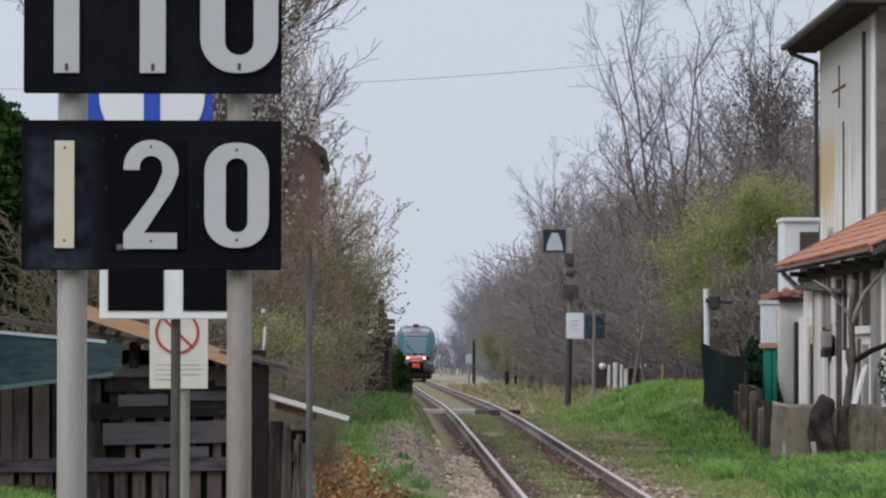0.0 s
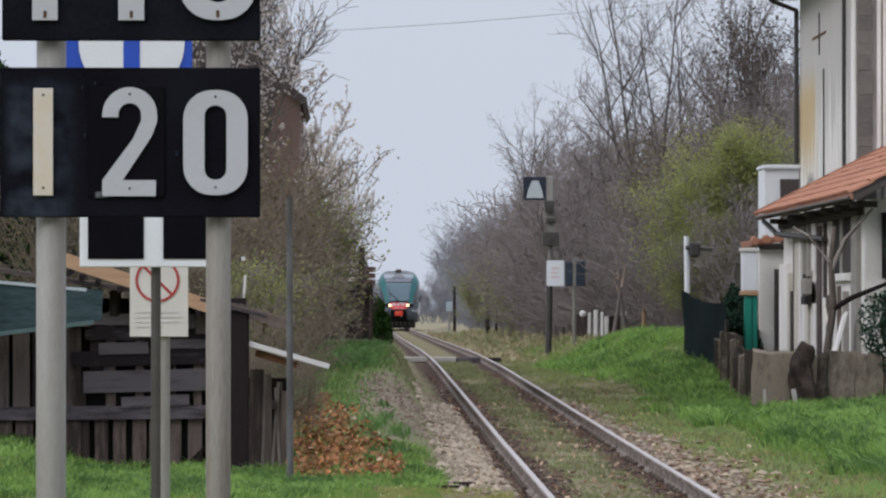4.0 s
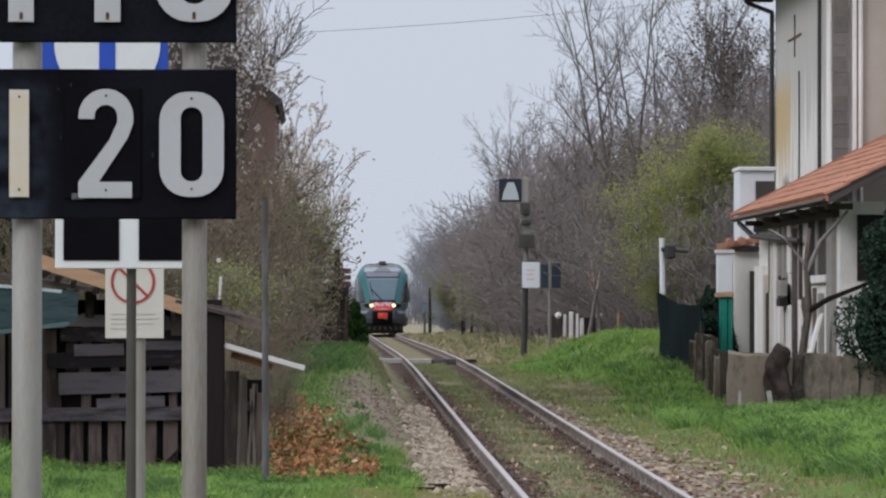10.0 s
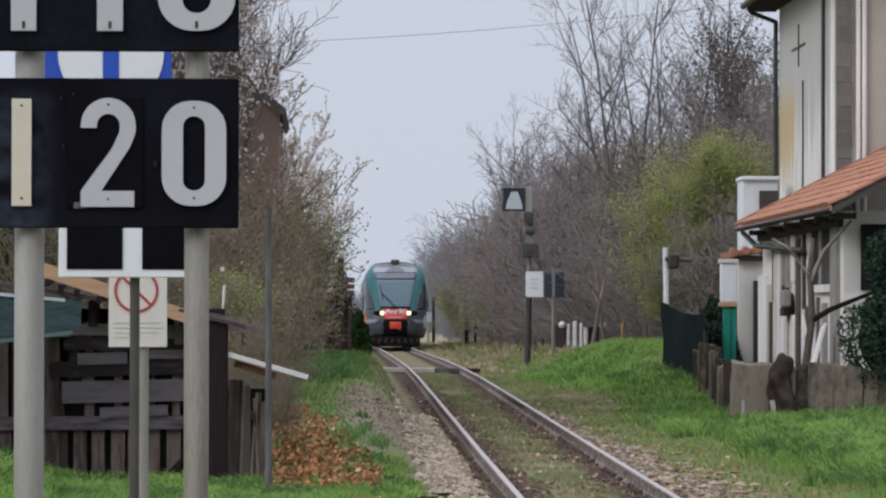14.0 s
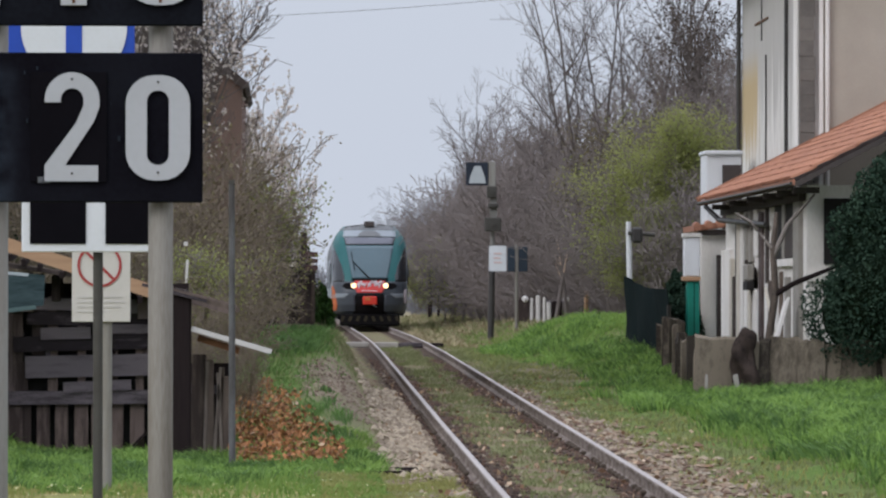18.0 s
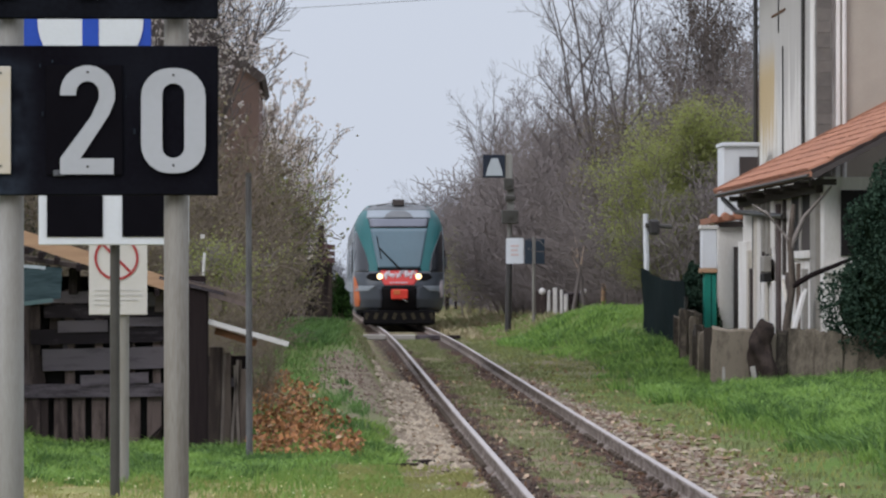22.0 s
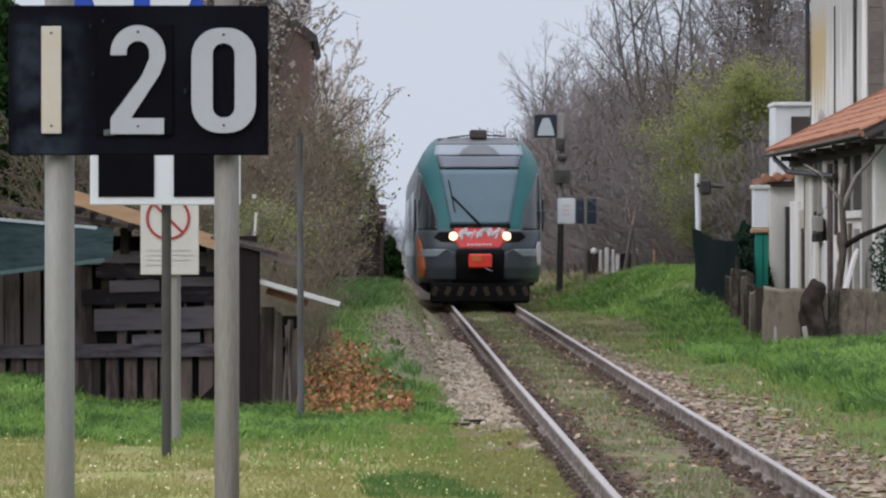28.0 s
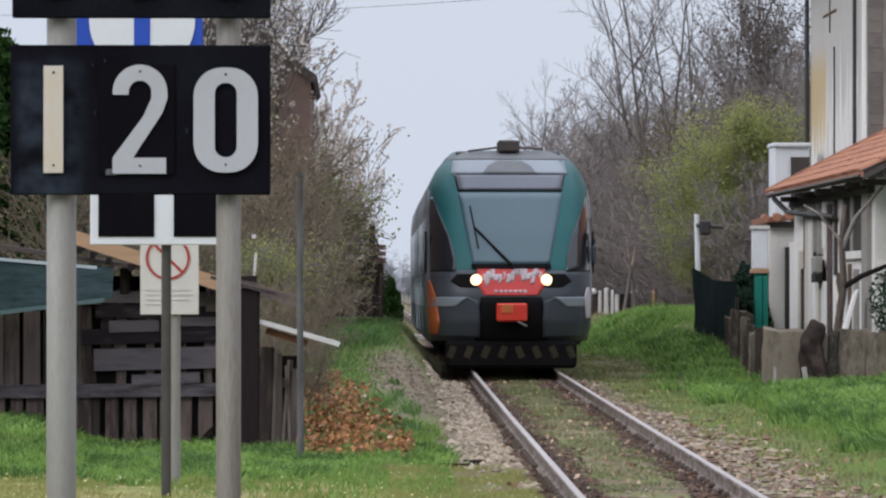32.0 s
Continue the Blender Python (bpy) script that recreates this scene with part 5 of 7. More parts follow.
wpart("leaning_pole", rod(bmesh.new(), (8.3, 85.0, 0.4), (8.1, 86.0, 1.9), 0.03, sides=8), M["cream_wall"], wing)
SLOPE = 0.51
rafter_z = 3.62
deck = bmesh.new()
vs = [deck.verts.new(p) for p in ((8.12, 81.3, 3.60), (14.5, 81.3, 3.60 + 6.38 * SLOPE), (14.5, 99.9, 3.64 + 6.38 * SLOPE), (8.12, 99.9, 3.64))]
f = deck.faces.new(vs)
ext = bmesh.ops.extrude_face_region(deck, geom=[f])
bmesh.ops.translate(deck, verts=[v for v in ext["geom"] if isinstance(v, bmesh.types.BMVert)], vec=(0, 0, -0.09))
bmesh.ops.recalc_face_normals(deck, faces=deck.faces)
wpart("roof_deck", deck, M["soffit"], wing, "dark boarded roof underside")
wpart("fascia", boxed(8.09, 8.13, 81.3, 99.9, 3.56, 3.65), M["roof_tile"], wing)
wpart("gutter", rod(bmesh.new(), (8.07, 81.3, 3.58), (8.07, 99.9, 3.60), 0.028), M["gutter"], wing)
wpart("gutter_elbow", rod(rod(bmesh.new(), (8.15, 99.0, 3.52), (8.35, 98.2, 3.25), 0.05), (8.35, 98.2, 3.25), (8.53, 90.5, 3.05), 0.05), M["gutter"], wing, "dark drain elbow")
wpart("flashing", plank(bmesh.new(), (8.6, 99.9, 3.86), (14.4, 99.9, 6.9), 0.10, 0.05), M["galvanised"], wing, "grey roof flashing")
# barrel tiles in rows from eave to ridge
tile = bmesh.new()
seg = 5
for j, (s, r) in enumerate(((0.0, 0.085), (0.46, 0.07))):
    for i in range(seg + 1):
        a = math.pi * i / seg
        tile.verts.new((s, r * math.cos(a), r * math.sin(a) * 0.75 + (0.02 if j == 0 else 0.0)))
tile.verts.ensure_lookup_table()
for i in range(seg):
    tile.faces.new((tile.verts[i], tile.verts[i + 1], tile.verts[seg + 2 + i], tile.verts[seg + 1 + i]))
TILE = mesh_of(tile, "roof_tile", M["roof_tile"])
rng = random.Random(11)
count = 0
loose = []
for r in range(88):
    y = 81.4 + 0.21 * r
    for c in range(13):
        x = 8.08 + 0.40 * c * math.cos(math.atan(SLOPE)) * 1.0
        z = 3.66 + (x - 8.12) * SLOPE
        m = pose(x, y + rng.uniform(-0.012, 0.012), z + rng.uniform(-0.006, 0.008), 0, -math.degrees(math.atan(SLOPE)) + rng.uniform(-1.5, 1.5), rng.uniform(-2, 2))
        if c < 3 and count < 290 or c == 0:
            t = new("roof_tile", TILE)
            t.parent = wing
            t.matrix_parent_inverse = Matrix.Translation(-Vector(wing.location))
            t.matrix_basis = m
            count += 1
        else:
            loose.append(m)
vs, fs = [], []
base = [v.co.copy() for v in TILE.vertices]
polys = [tuple(p.vertices) for p in TILE.polygons]
for m in loose:
    o = len(vs)
    vs += [tuple(m @ v) for v in base]
    fs += [tuple(o + i for i in p) for p in polys]
rest = raw("tile_field", vs, fs, mat("roof_tiles_joined", (0.37, 0.168, 0.102), (0.25, 0.118, 0.078), 0.85, 3, 40, per_island=0.7, bump=0.4), wing)
rest.matrix_parent_inverse = Matrix.Translation(-Vector(wing.location))
tagged(rest, kind="stuff")
wpart("verge", plank(bmesh.new(), (8.05, 99.95, 3.68), (14.4, 99.95, 6.92), 0.09, 0.16), M["roof_tile"], wing)

# small outbuilding, cabinet and white stack behind the wing
outhouse = thing("outbuilding", (9.2, 106, land(9, 106)), "small whitewashed outbuilding with an orange tiled roof", "outbuilding")
wpart("wall", boxed(8.46, 10.1, 104.0, 106.6, 0.4, 3.15, bevel=0.01), M["white_wall"], outhouse, "dirty whitewashed wall")
wpart("door", boxed(8.78, 8.93, 103.93, 103.995, 0.5, 2.62), M["soffit"], outhouse, "narrow brown door")
wpart("roof", plank(bmesh.new(), (8.3, 105.2, 3.16), (10.1, 105.2, 3.40), 0.12, 2.9), M["roof_tile"], outhouse, "orange tiled roof")
for i in range(7):
    wpart("edge_tile", rod(bmesh.new(), (8.36 + 0.24 * i, 103.6, 3.2 + 0.031 * i), (8.36 + 0.24 * i, 104.1, 3.23 + 0.031 * i), 0.085, 0.075, sides=8), M["roof_tile"], outhouse)
wpart("beam", boxed(8.4, 9.6, 103.8, 103.9, 3.02, 3.13), M["soffit"], outhouse)
cabinet = thing("white_cabinet", (8.2, 103.3, land(8.2, 103.3)), "white box cabinet on a bright green stand", "cabinet")
wpart("case", boxed(8.05, 8.37, 103.1, 103.5, 2.17, 2.98, bevel=0.02), M["white_metal"], cabinet)
wpart("lid", boxed(8.02, 8.40, 103.06, 103.54, 2.97, 3.05, bevel=0.01), M["sign_cream"], cabinet)
wpart("tray", boxed(8.02, 8.38, 103.06, 103.5, 2.08, 2.17, bevel=0.01), M["tan_wood"], cabinet, "tan lower tray")
wpart("stand", boxed(8.11, 8.36, 103.12, 103.5, 0.5, 2.08, bevel=0.01), M["green_paint"], cabinet, "bright green stand")
wpart("stand_joint", boxed(8.245, 8.26, 103.11, 103.13, 0.6, 2.06), M["mesh_green"], cabinet)
stack = thing("white_stack", (9.5, 110.3, land(9.5, 110)), "tall white rendered stack with a grey side", "chimney")
wpart("shaft", boxed(9.02, 9.80, 109.6, 111.0, 0.4, 4.86, bevel=0.03), M["white_metal"], stack)
wpart("side_sheet", boxed(9.38, 9.79, 109.55, 109.598, 3.0, 4.62, bevel=0.005), M["soffit"], stack, "flat dark grey sheet over part of one face")
wpart("cap", boxed(8.99, 9.83, 109.5, 111.1, 4.84, 4.93, bevel=0.02), M["white_metal"], stack)

# ---- garden wall of upright slabs, net fence ----
garden_wall = thing("slab_wall", (7, 90, land(7, 90)), "low wall of old upright stone slabs, mossy and uneven", "garden wall")
rng = random.Random(31)


def slab(x, y, w, h, turn, lean):
    z = land(x, y)
    bm = bmesh.new()
    box(bm, -w / 2, w / 2, -0.07, 0.07, -0.25, h, bevel=0.022)
    bmesh.ops.subdivide_edges(bm, edges=[e for e in bm.edges if e.calc_length() > 0.2], cuts=2, use_grid_fill=True)
    for v in bm.verts:
        v.co += Vector((0.008, 0.012, 0.02 if v.co.z > 0.3 else 0)) * noise.noise(v.co * 7 + Vector((x, y, 0)))
    for v in bm.verts:
        if v.co.z > 0:
            v.co.z += rng.uniform(-0.05, 0.04)
            v.co.x += rng.uniform(-0.03, 0.03)
    ob = wpart("slab", bm, M["slab"], garden_wall)
    ob.matrix_basis = pose(x, y, z, 0, lean, turn)


A, B = (7.5, 101.5), (6.62, 83.0)
n = 9
for i in range(n):
    t = (i + 0.5) / n
    slab(A[0] + (B[0] - A[0]) * t, A[1] + (B[1] - A[1]) * t, 2.3 + rng.uniform(-0.3, 0.2), 0.76 + 0.14 * t + rng.uniform(-0.09, 0.09), 82 + rng.uniform(-6, 4), rng.uniform(-4, 4))
x = 6.46
for w, h in ((0.74, 0.98), (0.34, 0.82), (0.20, 0.90), (0.47, 0.93), (0.16, 0.84), (0.30, 0.80), (0.26, 0.74), (0.60, 0.93), (0.09, 0.9), (0.62, 0.93), (0.5, 0.88), (0.6, 0.9), (0.7, 0.88)):
    slab(x + w / 2, 81.2 - 0.12 * (x - 6.4) + rng.uniform(-0.04, 0.04), w, h, -6, rng.uniform(-3, 3))
    x += w + rng.uniform(-0.025, 0.0)
sb = bmesh.new()
bmesh.ops.create_icosphere(sb, subdivisions=4, radius=1.0, matrix=Matrix.Diagonal((0.21, 0.2, 0.62, 1)))
for v in sb.verts:
    v.co += v.co * Vector((1, 1, 0.25)) * 0.9 * noise.noise(Vector((v.co.x * 6, v.co.y * 6, v.co.z * 2.5)))
M["stump_bark"] = mat("stump_bark", (0.060, 0.045, 0.038), (0.022, 0.017, 0.016), 0.95, 7, 50, amount=1.2, bump=0.8, spec=0.05)
stump = tagged(part("stump", sb, M["stump_bark"], smooth=True), "dark rotten stump against a slab wall", "stump")
stump.location = (7.32, 80.9, land(7.3, 80.9) + 0.45)

short_stake = thing("white_stake", (6.62, 80.3, land(6.62, 80.3)), "short whitish stake in grass before a slab wall", "stake")
part("shaft", boxed(-0.022, 0.022, -0.02, 0.02, -0.1, 0.44, bevel=0.006), M["concrete"], short_stake)
part("tip", boxed(-0.018, 0.018, -0.015, 0.015, 0.435, 0.48, bevel=0.006), M["concrete"], short_stake)
prop = thing("leaning_board", (7.14, 80.2, land(7.14, 80.2)), "pale board and dark stick leaning on a slab wall", "board")
part("pale_board", boxed(-0.04, 0.04, -0.015, 0.015, -0.08, 0.42, bevel=0.006, m=pose(0, 0, 0, 0, -10, 0)), M["concrete"], prop)
part("dark_stick", rod(bmesh.new(), (0.12, -0.03, -0.05), (-0.06, 0.03, 0.40), 0.025, 0.02, sides=7), M["dark_wood"], prop)
net = thing("net_fence", (7.5, 108, land(7.5, 108)), "dark green shade net fence on posts", "fence")
vs, fs = [], []
n, h = 24, 8
for back in (0, 0.012):
    for j in range(h + 1):
        for i in range(n + 1):
            u, v = i / n, j / h
            y = 112.0 - 10.5 * u
            x = 7.43 + 0.13 * u + 0.05 * math.sin(9 * u) * math.sin(3 * v) + 0.03 * math.sin(23 * u + 5 * v)
            top = 2.22 - 0.10 * math.sin(math.pi * u) - 0.30 * u
            z0 = land(7.5, y) - 0.05
            vs.append((x + back, y, z0 + (top - z0) * v))
k = n + 1
for o in (0, k * (h + 1)):
    fs += [(o + j * k + i, o + j * k + i + 1, o + (j + 1) * k + i + 1, o + (j + 1) * k + i) for j in range(h) for i in range(n)]
cloth = raw("net", vs, fs, M["mesh_green"], net, smooth=True)
cloth.matrix_parent_inverse = Matrix.Translation(-Vector(net.location))
wpart("post", rod(bmesh.new(), (7.56, 112.2, land(7.5, 112) - 0.1), (7.52, 112.2, 3.42), 0.06, sides=10), M["white_metal"], net, "white painted post")
wpart("post", rod(bmesh.new(), (7.60, 106.5, land(7.5, 106) - 0.1), (7.60, 106.5, 1.9), 0.04, sides=10), M["dark_steel"], net)
wpart("post", rod(bmesh.new(), (7.62, 101.6, land(7.5, 102) - 0.1), (7.62, 101.6, 1.6), 0.04, sides=10), M["dark_steel"], net)
lampy = wpart("lamp_arm", rod(bmesh.new(), (7.50, 112.1, 3.17), (8.1, 112.1, 3.13), 0.045, sides=8), M["dark_steel"], net, "dark arm with a lamp head")
wpart("lamp_case", boxed(7.58, 7.82, 112.0, 112.25, 2.95, 3.30, bevel=0.05), M["gutter"], lampy)

# ---- railway signal and lineside posts ----
signal = thing("railway_signal", (5.93, 149, land(5.93, 149)), "grey signal post with a black marker board and lamp units", "railway signal")
wpart("mast", rod(bmesh.new(), (5.93, 149, land(5.9, 149) - 0.1), (6.0, 149, 5.2), 0.075, 0.06, sides=12), M["grey_steel"], signal)
wpart("mast_base", rod(bmesh.new(), (5.92, 148.98, land(5.9, 149) - 0.1), (5.96, 148.98, 2.5), 0.095, 0.09, sides=12), M["gutter"], signal, "dark lower mast")
mb = wpart("marker_board", boxed(5.18, 5.84, 148.8, 148.84, 5.03, 5.71, bevel=0.01), M["marker_plate"], signal, "dark grey board with a pale bell shape")
wpart("white_bell", flat_poly(bmesh.new(), [(5.27, 5.09), (5.77, 5.09), (5.73, 5.30), (5.62, 5.60), (5.43, 5.60), (5.31, 5.30)], 148.78, 148.795), M["marker_white"], mb)
wpart("board_case", boxed(5.84, 6.06, 148.82, 149.1, 5.00, 5.74, bevel=0.02), M["galvanised"], signal, "pale grey case")
for z0, z1, x0, x1 in ((4.66, 5.0, 5.80, 6.08), (4.36, 4.5, 5.84, 6.14), (3.68, 4.08, 5.74, 6.22)):
    u = wpart("lamp_unit", boxed(x0, x1, 148.75, 149.05, z0, z1, bevel=0.02), M["dark_steel"], signal, "dark lamp unit")
    wpart("hood", rod(bmesh.new(), ((x0 + x1) / 2, 148.68, (z0 + z1) / 2), ((x0 + x1) / 2, 148.8, (z0 + z1) / 2), 0.05, sides=12), M["dark_steel"], u)
wpart("bracket", boxed(5.9, 6.1, 148.9, 149.05, 4.05, 4.7), M["grey_steel"], signal)
wpart("white_plate", boxed(5.86, 6.38, 148.84, 148.87, 2.50, 3.26, bevel=0.03), M["white_enamel"], signal, "white plate with a faded red mark")
for i in range(3):
    wpart("faded_bar", boxed(6.0, 6.24 - 0.03 * (i % 2), 148.83, 148.838, 2.74 + 0.13 * i, 2.79 + 0.13 * i), mat("faded_red", (0.60, 0.42, 0.41), (0.55, 0.44, 0.43), 0.6) if i == 0 else bpy.data.materials["faded_red"], signal)
twin = thing("twin_board", (6.7, 150, land(6.7, 150)), "two narrow dark blue boards on a grey pole", "railway sign")
wpart("pole", rod(bmesh.new(), (6.73, 150, land(6.7, 150) - 0.1), (6.73, 150, 3.3), 0.05), M["galvanised"], twin)
wpart("pole_band", boxed(6.70, 6.77, 149.88, 149.95, 2.5, 3.25), M["galvanised"], twin)
for x0, x1 in ((6.46, 6.68), (6.78, 7.05)):
    wpart("board", boxed(x0, x1, 149.9, 149.93, 2.5, 3.24, bevel=0.01), mat("night_blue", (0.03, 0.045, 0.065), (0.02, 0.03, 0.045), 0.5) if x0 < 6.5 else bpy.data.materials["night_blue"], twin)
gate = thing("wooden_gate", (8.0, 160, land(8, 160)), "old gate of brown posts with white pales", "gate")
for x, w, z1, m in ((7.40, 0.34, 1.70, "upright_wood"), (8.45, 0.34, 1.62, "dark_wood"), (7.66, 0.1, 1.72, "white_board"), (7.86, 0.14, 1.80, "white_board"), (8.06, 0.1, 1.74, "white_board"), (8.2, 0.13, 1.60, "white_board")):
    wpart("pale" if m == "white_board" else "gate_post", boxed(x - w / 2, x + w / 2, 159.95, 160.05, land(x, 160) - 0.1, z1, bevel=0.03), M[m], gate)
wpart("cross_rail", boxed(7.5, 8.7, 160.06, 160.1, 1.55, 1.65), M["old_wood"], gate)
for dx in (7.45, 8.75):
    b = bmesh.new()
    bmesh.ops.create_uvsphere(b, u_segments=8, v_segments=6, radius=0.11, matrix=Matrix.Translation((dx, 159.95, 1.68)))
    wpart("white_knob", b, M["white_board"], gate)
for x, y, h in ((7.5, 255, 1.45), (8.6, 268, 1.4), (8.9, 152, 0.9)):
    p = thing("lineside_post", (x, y, land(x, y)), "short dark post beside the line", "post", "lineside posts")
    pale = y == 152
    part("stake", rod(bmesh.new(), (0, 0, -0.1), (0.02, 0, h), 0.07, 0.06, sides=8), M["tan_wood"] if pale else M["dark_wood"], p)
    part("cap", rod(bmesh.new(), (0.02, 0, h), (0.02, 0, h + 0.05), 0.075, 0.03, sides=8), M["tan_wood"] if pale else M["dark_wood"], p)
for x, y, h in ((7.28, 262, 5.1), (7.0, 330, 3.0)):
    p = thing("line_pole", (x, y, land(x, y)), "slim dark lineside pole", "pole", "line poles")
    part("shaft", rod(bmesh.new(), (0, 0, -0.1), (0, 0, h), 0.11, 0.08, sides=8), M["dark_wood"], p)
    part("collar", rod(bmesh.new(), (0, 0, h - 0.4), (0, 0, h - 0.3), 0.12, sides=8), M["dark_steel"], p)
marker = thing("blue_marker", (6.05, 300, land(6.05, 300)), "pale blue-grey marker plate on a thin post", "railway sign")
part("stake", rod(bmesh.new(), (0, 0, -0.1), (0, 0, 1.4), 0.07, sides=8), M["galvanised"], marker)
part("plate", boxed(-0.19, 0.19, -0.06, -0.02, 1.35, 1.95, bevel=0.05), mat("pale_blue", (0.36, 0.42, 0.46), (0.3, 0.36, 0.4), 0.5), marker)
pts = [Vector((-30 + 60 * i / 24, 220, 15.9 - 1.9 * (1 - ((i - 12) / 12) ** 2) + 0.055 * (-30 + 60 * i / 24))) for i in range(25)]
vs = [(p.x, p.y + 0.013 * math.cos(a), p.z + 0.013 * math.sin(a)) for p in pts for a in (0.5, 2.6, 4.7)]
fs = [(3 * i + j, 3 * i + (j + 1) % 3, 3 * i + 3 + (j + 1) % 3, 3 * i + 3 + j) for i in range(24) for j in range(3)]
tagged(raw("overhead_cable", vs, fs, M["grey_steel"]), "thin grey overhead cable across the sky", "cable")
for x, zt in ((-30.0, 15.9 - 1.65), (30.0, 15.9 + 1.65)):
    p = thing("cable_pole", (x, 220, land(x, 220)), "tall concrete pole carrying a cable", "pole", "cable poles")
    part("shaft", rod(bmesh.new(), (0, 0, -0.2), (0, 0, zt - land(x, 220)), 0.2, 0.12, sides=10), M["concrete"], p)
    part("insulator", rod(bmesh.new(), (0, 0, zt - land(x, 220)), (0, 0, zt - land(x, 220) + 0.15), 0.06, sides=8), M["white_enamel"], p)

timber = thing("timber_stack", (-0.05, 126, land(-0.05, 126)), "dark stack of old boards under a hedge", "timber stack")
for i in range(7):
    part("board", boxed(-0.42 + 0.05 * (i % 3), 0.30 + 0.04 * (i % 2), -0.5, 0.5, 0.30 * i, 0.30 * i + 0.2, bevel=0.02), M["dark_wood"] if i != 5 else M["old_wood"], timber)
part("stake", boxed(0.33, 0.55, -0.2, 0.1, -0.1, 1.95, bevel=0.03), M["dark_wood"], timber)
for i in range(6):
    part("spacer", boxed(-0.3, -0.1, -0.45, 0.45, 0.30 * i + 0.2, 0.30 * (i + 1)), M["dark_wood"], timber)

stake = thing("white_stake", (-1.35, 62, land(-1.35, 62)), "thin pale stake standing behind a shed", "stake")
part("shaft", rod(bmesh.new(), (0, 0, -0.1), (0.1, 0, 2.2 - land(-1.35, 62)), 0.018, 0.016, sides=8), M["white_board"], stake)
part("tie", boxed(0.05, 0.1, -0.02, 0.02, 1.95, 2.0), M["white_board"], stake)

M["rust_wood"] = mat("rust_wood", (0.10, 0.055, 0.05), (0.05, 0.03, 0.03), 0.9, 4, 40)
# tumbledown hut among the hedge by the line
hut = thing("tumbledown_hut", (0.2, 115, land(0.2, 115)), "low tumbledown hut of dark boards and rough posts", "hut")
hr = random.Random(3)
for i in range(7):
    x = -0.85 + 0.2 * i
    wpart("wall_board", boxed(x, x + 0.18, 115.3, 115.34, land(x, 115) - 0.1, 2.35 + hr.uniform(-0.1, 0.15), bevel=0.006), M["shade_wood"], hut)
for x, r, z in ((-0.3, 0.04, 2.5), (-0.02, 0.05, 2.55), (0.30, 0.10, 3.2), (0.52, 0.05, 2.4)):
    wpart("post", rod(bmesh.new(), (x, 115.0, land(x, 115) - 0.1), (x + 0.03, 115.0, z), r, r * 0.7, sides=8), M["stump_bark"], hut, "rough upright post")
wpart("roof", plank(bmesh.new(), (-0.9, 115.3, 2.50), (0.15, 115.3, 2.48), 0.09, 1.0), M["cream_wall"], hut, "pale flat roof slab")
wpart("lower_shelf", plank(bmesh.new(), (-0.3, 115.0, 2.25), (0.1, 115.0, 2.25), 0.06, 0.4), M["fence_wood"], hut)
for z, h in ((2.72, 0.12), (2.58, 0.1), (2.42, 0.12)):
    wpart("red_board", plank(bmesh.new(), (0.36, 114.95, z), (0.64, 114.95, z - 0.02), h, 0.03), M["rust_wood"], hut, "dark red-brown board")


# ---- vegetation ----
def tubes(branches, sides_of):
    """One mesh's vertices and faces from branches: each a list of (point, radius)."""
    vs, fs = [], []
    for pts, level in branches:
        k = sides_of[min(level, len(sides_of) - 1)]
        o = len(vs)
        for i, (p, r) in enumerate(pts):
            d = (pts[min(i + 1, len(pts) - 1)][0] - pts[max(i - 1, 0)][0])
            d = d.normalized() if d.length > 1e-6 else Vector((0, 0, 1))
            a = d.orthogonal().normalized()
            b = d.cross(a)
            for j in range(k):
                w = 2 * math.pi * j / k
                q = p + (a * math.cos(w) + b * math.sin(w)) * r
                vs.append((q.x, q.y, q.z))
        for i in range(len(pts) - 1):
            for j in range(k):
                fs.append((o + i * k + j, o + i * k + (j + 1) % k, o + (i + 1) * k + (j + 1) % k, o + (i + 1) * k + j))
    return vs, fs


def grow(rng, p, d, length, r, level, spec, out, tips):
    """A branch that wanders upward, and its side branches."""
    s = spec[level]
    steps = s["steps"]
    pts = [(p.copy(), r)]
    q, v = p.copy(), d.normalized()
    for i in range(steps):
        v = (v + Vector((rng.gauss(0, 1), rng.gauss(0, 1), rng.gauss(0, 1))) * s["wander"] + Vector((0, 0, s["up"]))).normalized()
        q = q + v * (length / steps)
        pts.append((q.copy(), max(s["least"], r * (1 - (1 - s["taper"]) * (i + 1) / steps))))
    out.append((pts, level))
    if level + 1 >= len(spec):
        tips.append((pts[-1][0], v.copy()))
        tips.append((pts[len(pts) // 2][0], v.copy()))
        return
    n = s["kids"] + rng.randint(-1, 1)
    for i in range(max(1, n)):
        t = s["from"] + (1 - s["from"]) * (i + rng.random()) / n
        f = min(t, 0.999) * steps
        a, b = pts[int(f)], pts[int(f) + 1]
        u = f - int(f)
        at, rad = a[0].lerp(b[0], u), a[1] + (b[1] - a[1]) * u
        axis = (b[0] - a[0]).normalized()
        side = axis.orthogonal().normalized()
        side.rotate(Matrix.Rotation(rng.uniform(0, 2 * math.pi), 3, axis))
        ang = radians(s["angle"] + rng.uniform(-12, 12))
        nd = axis * math.cos(ang) + side * math.sin(ang)
        grow(rng, at, nd, length * s["ratio"] * rng.uniform(0.7, 1.2) * (1.15 - 0.5 * t), min(rad * 0.75, r * s["thin"]), level + 1, spec, out, tips)


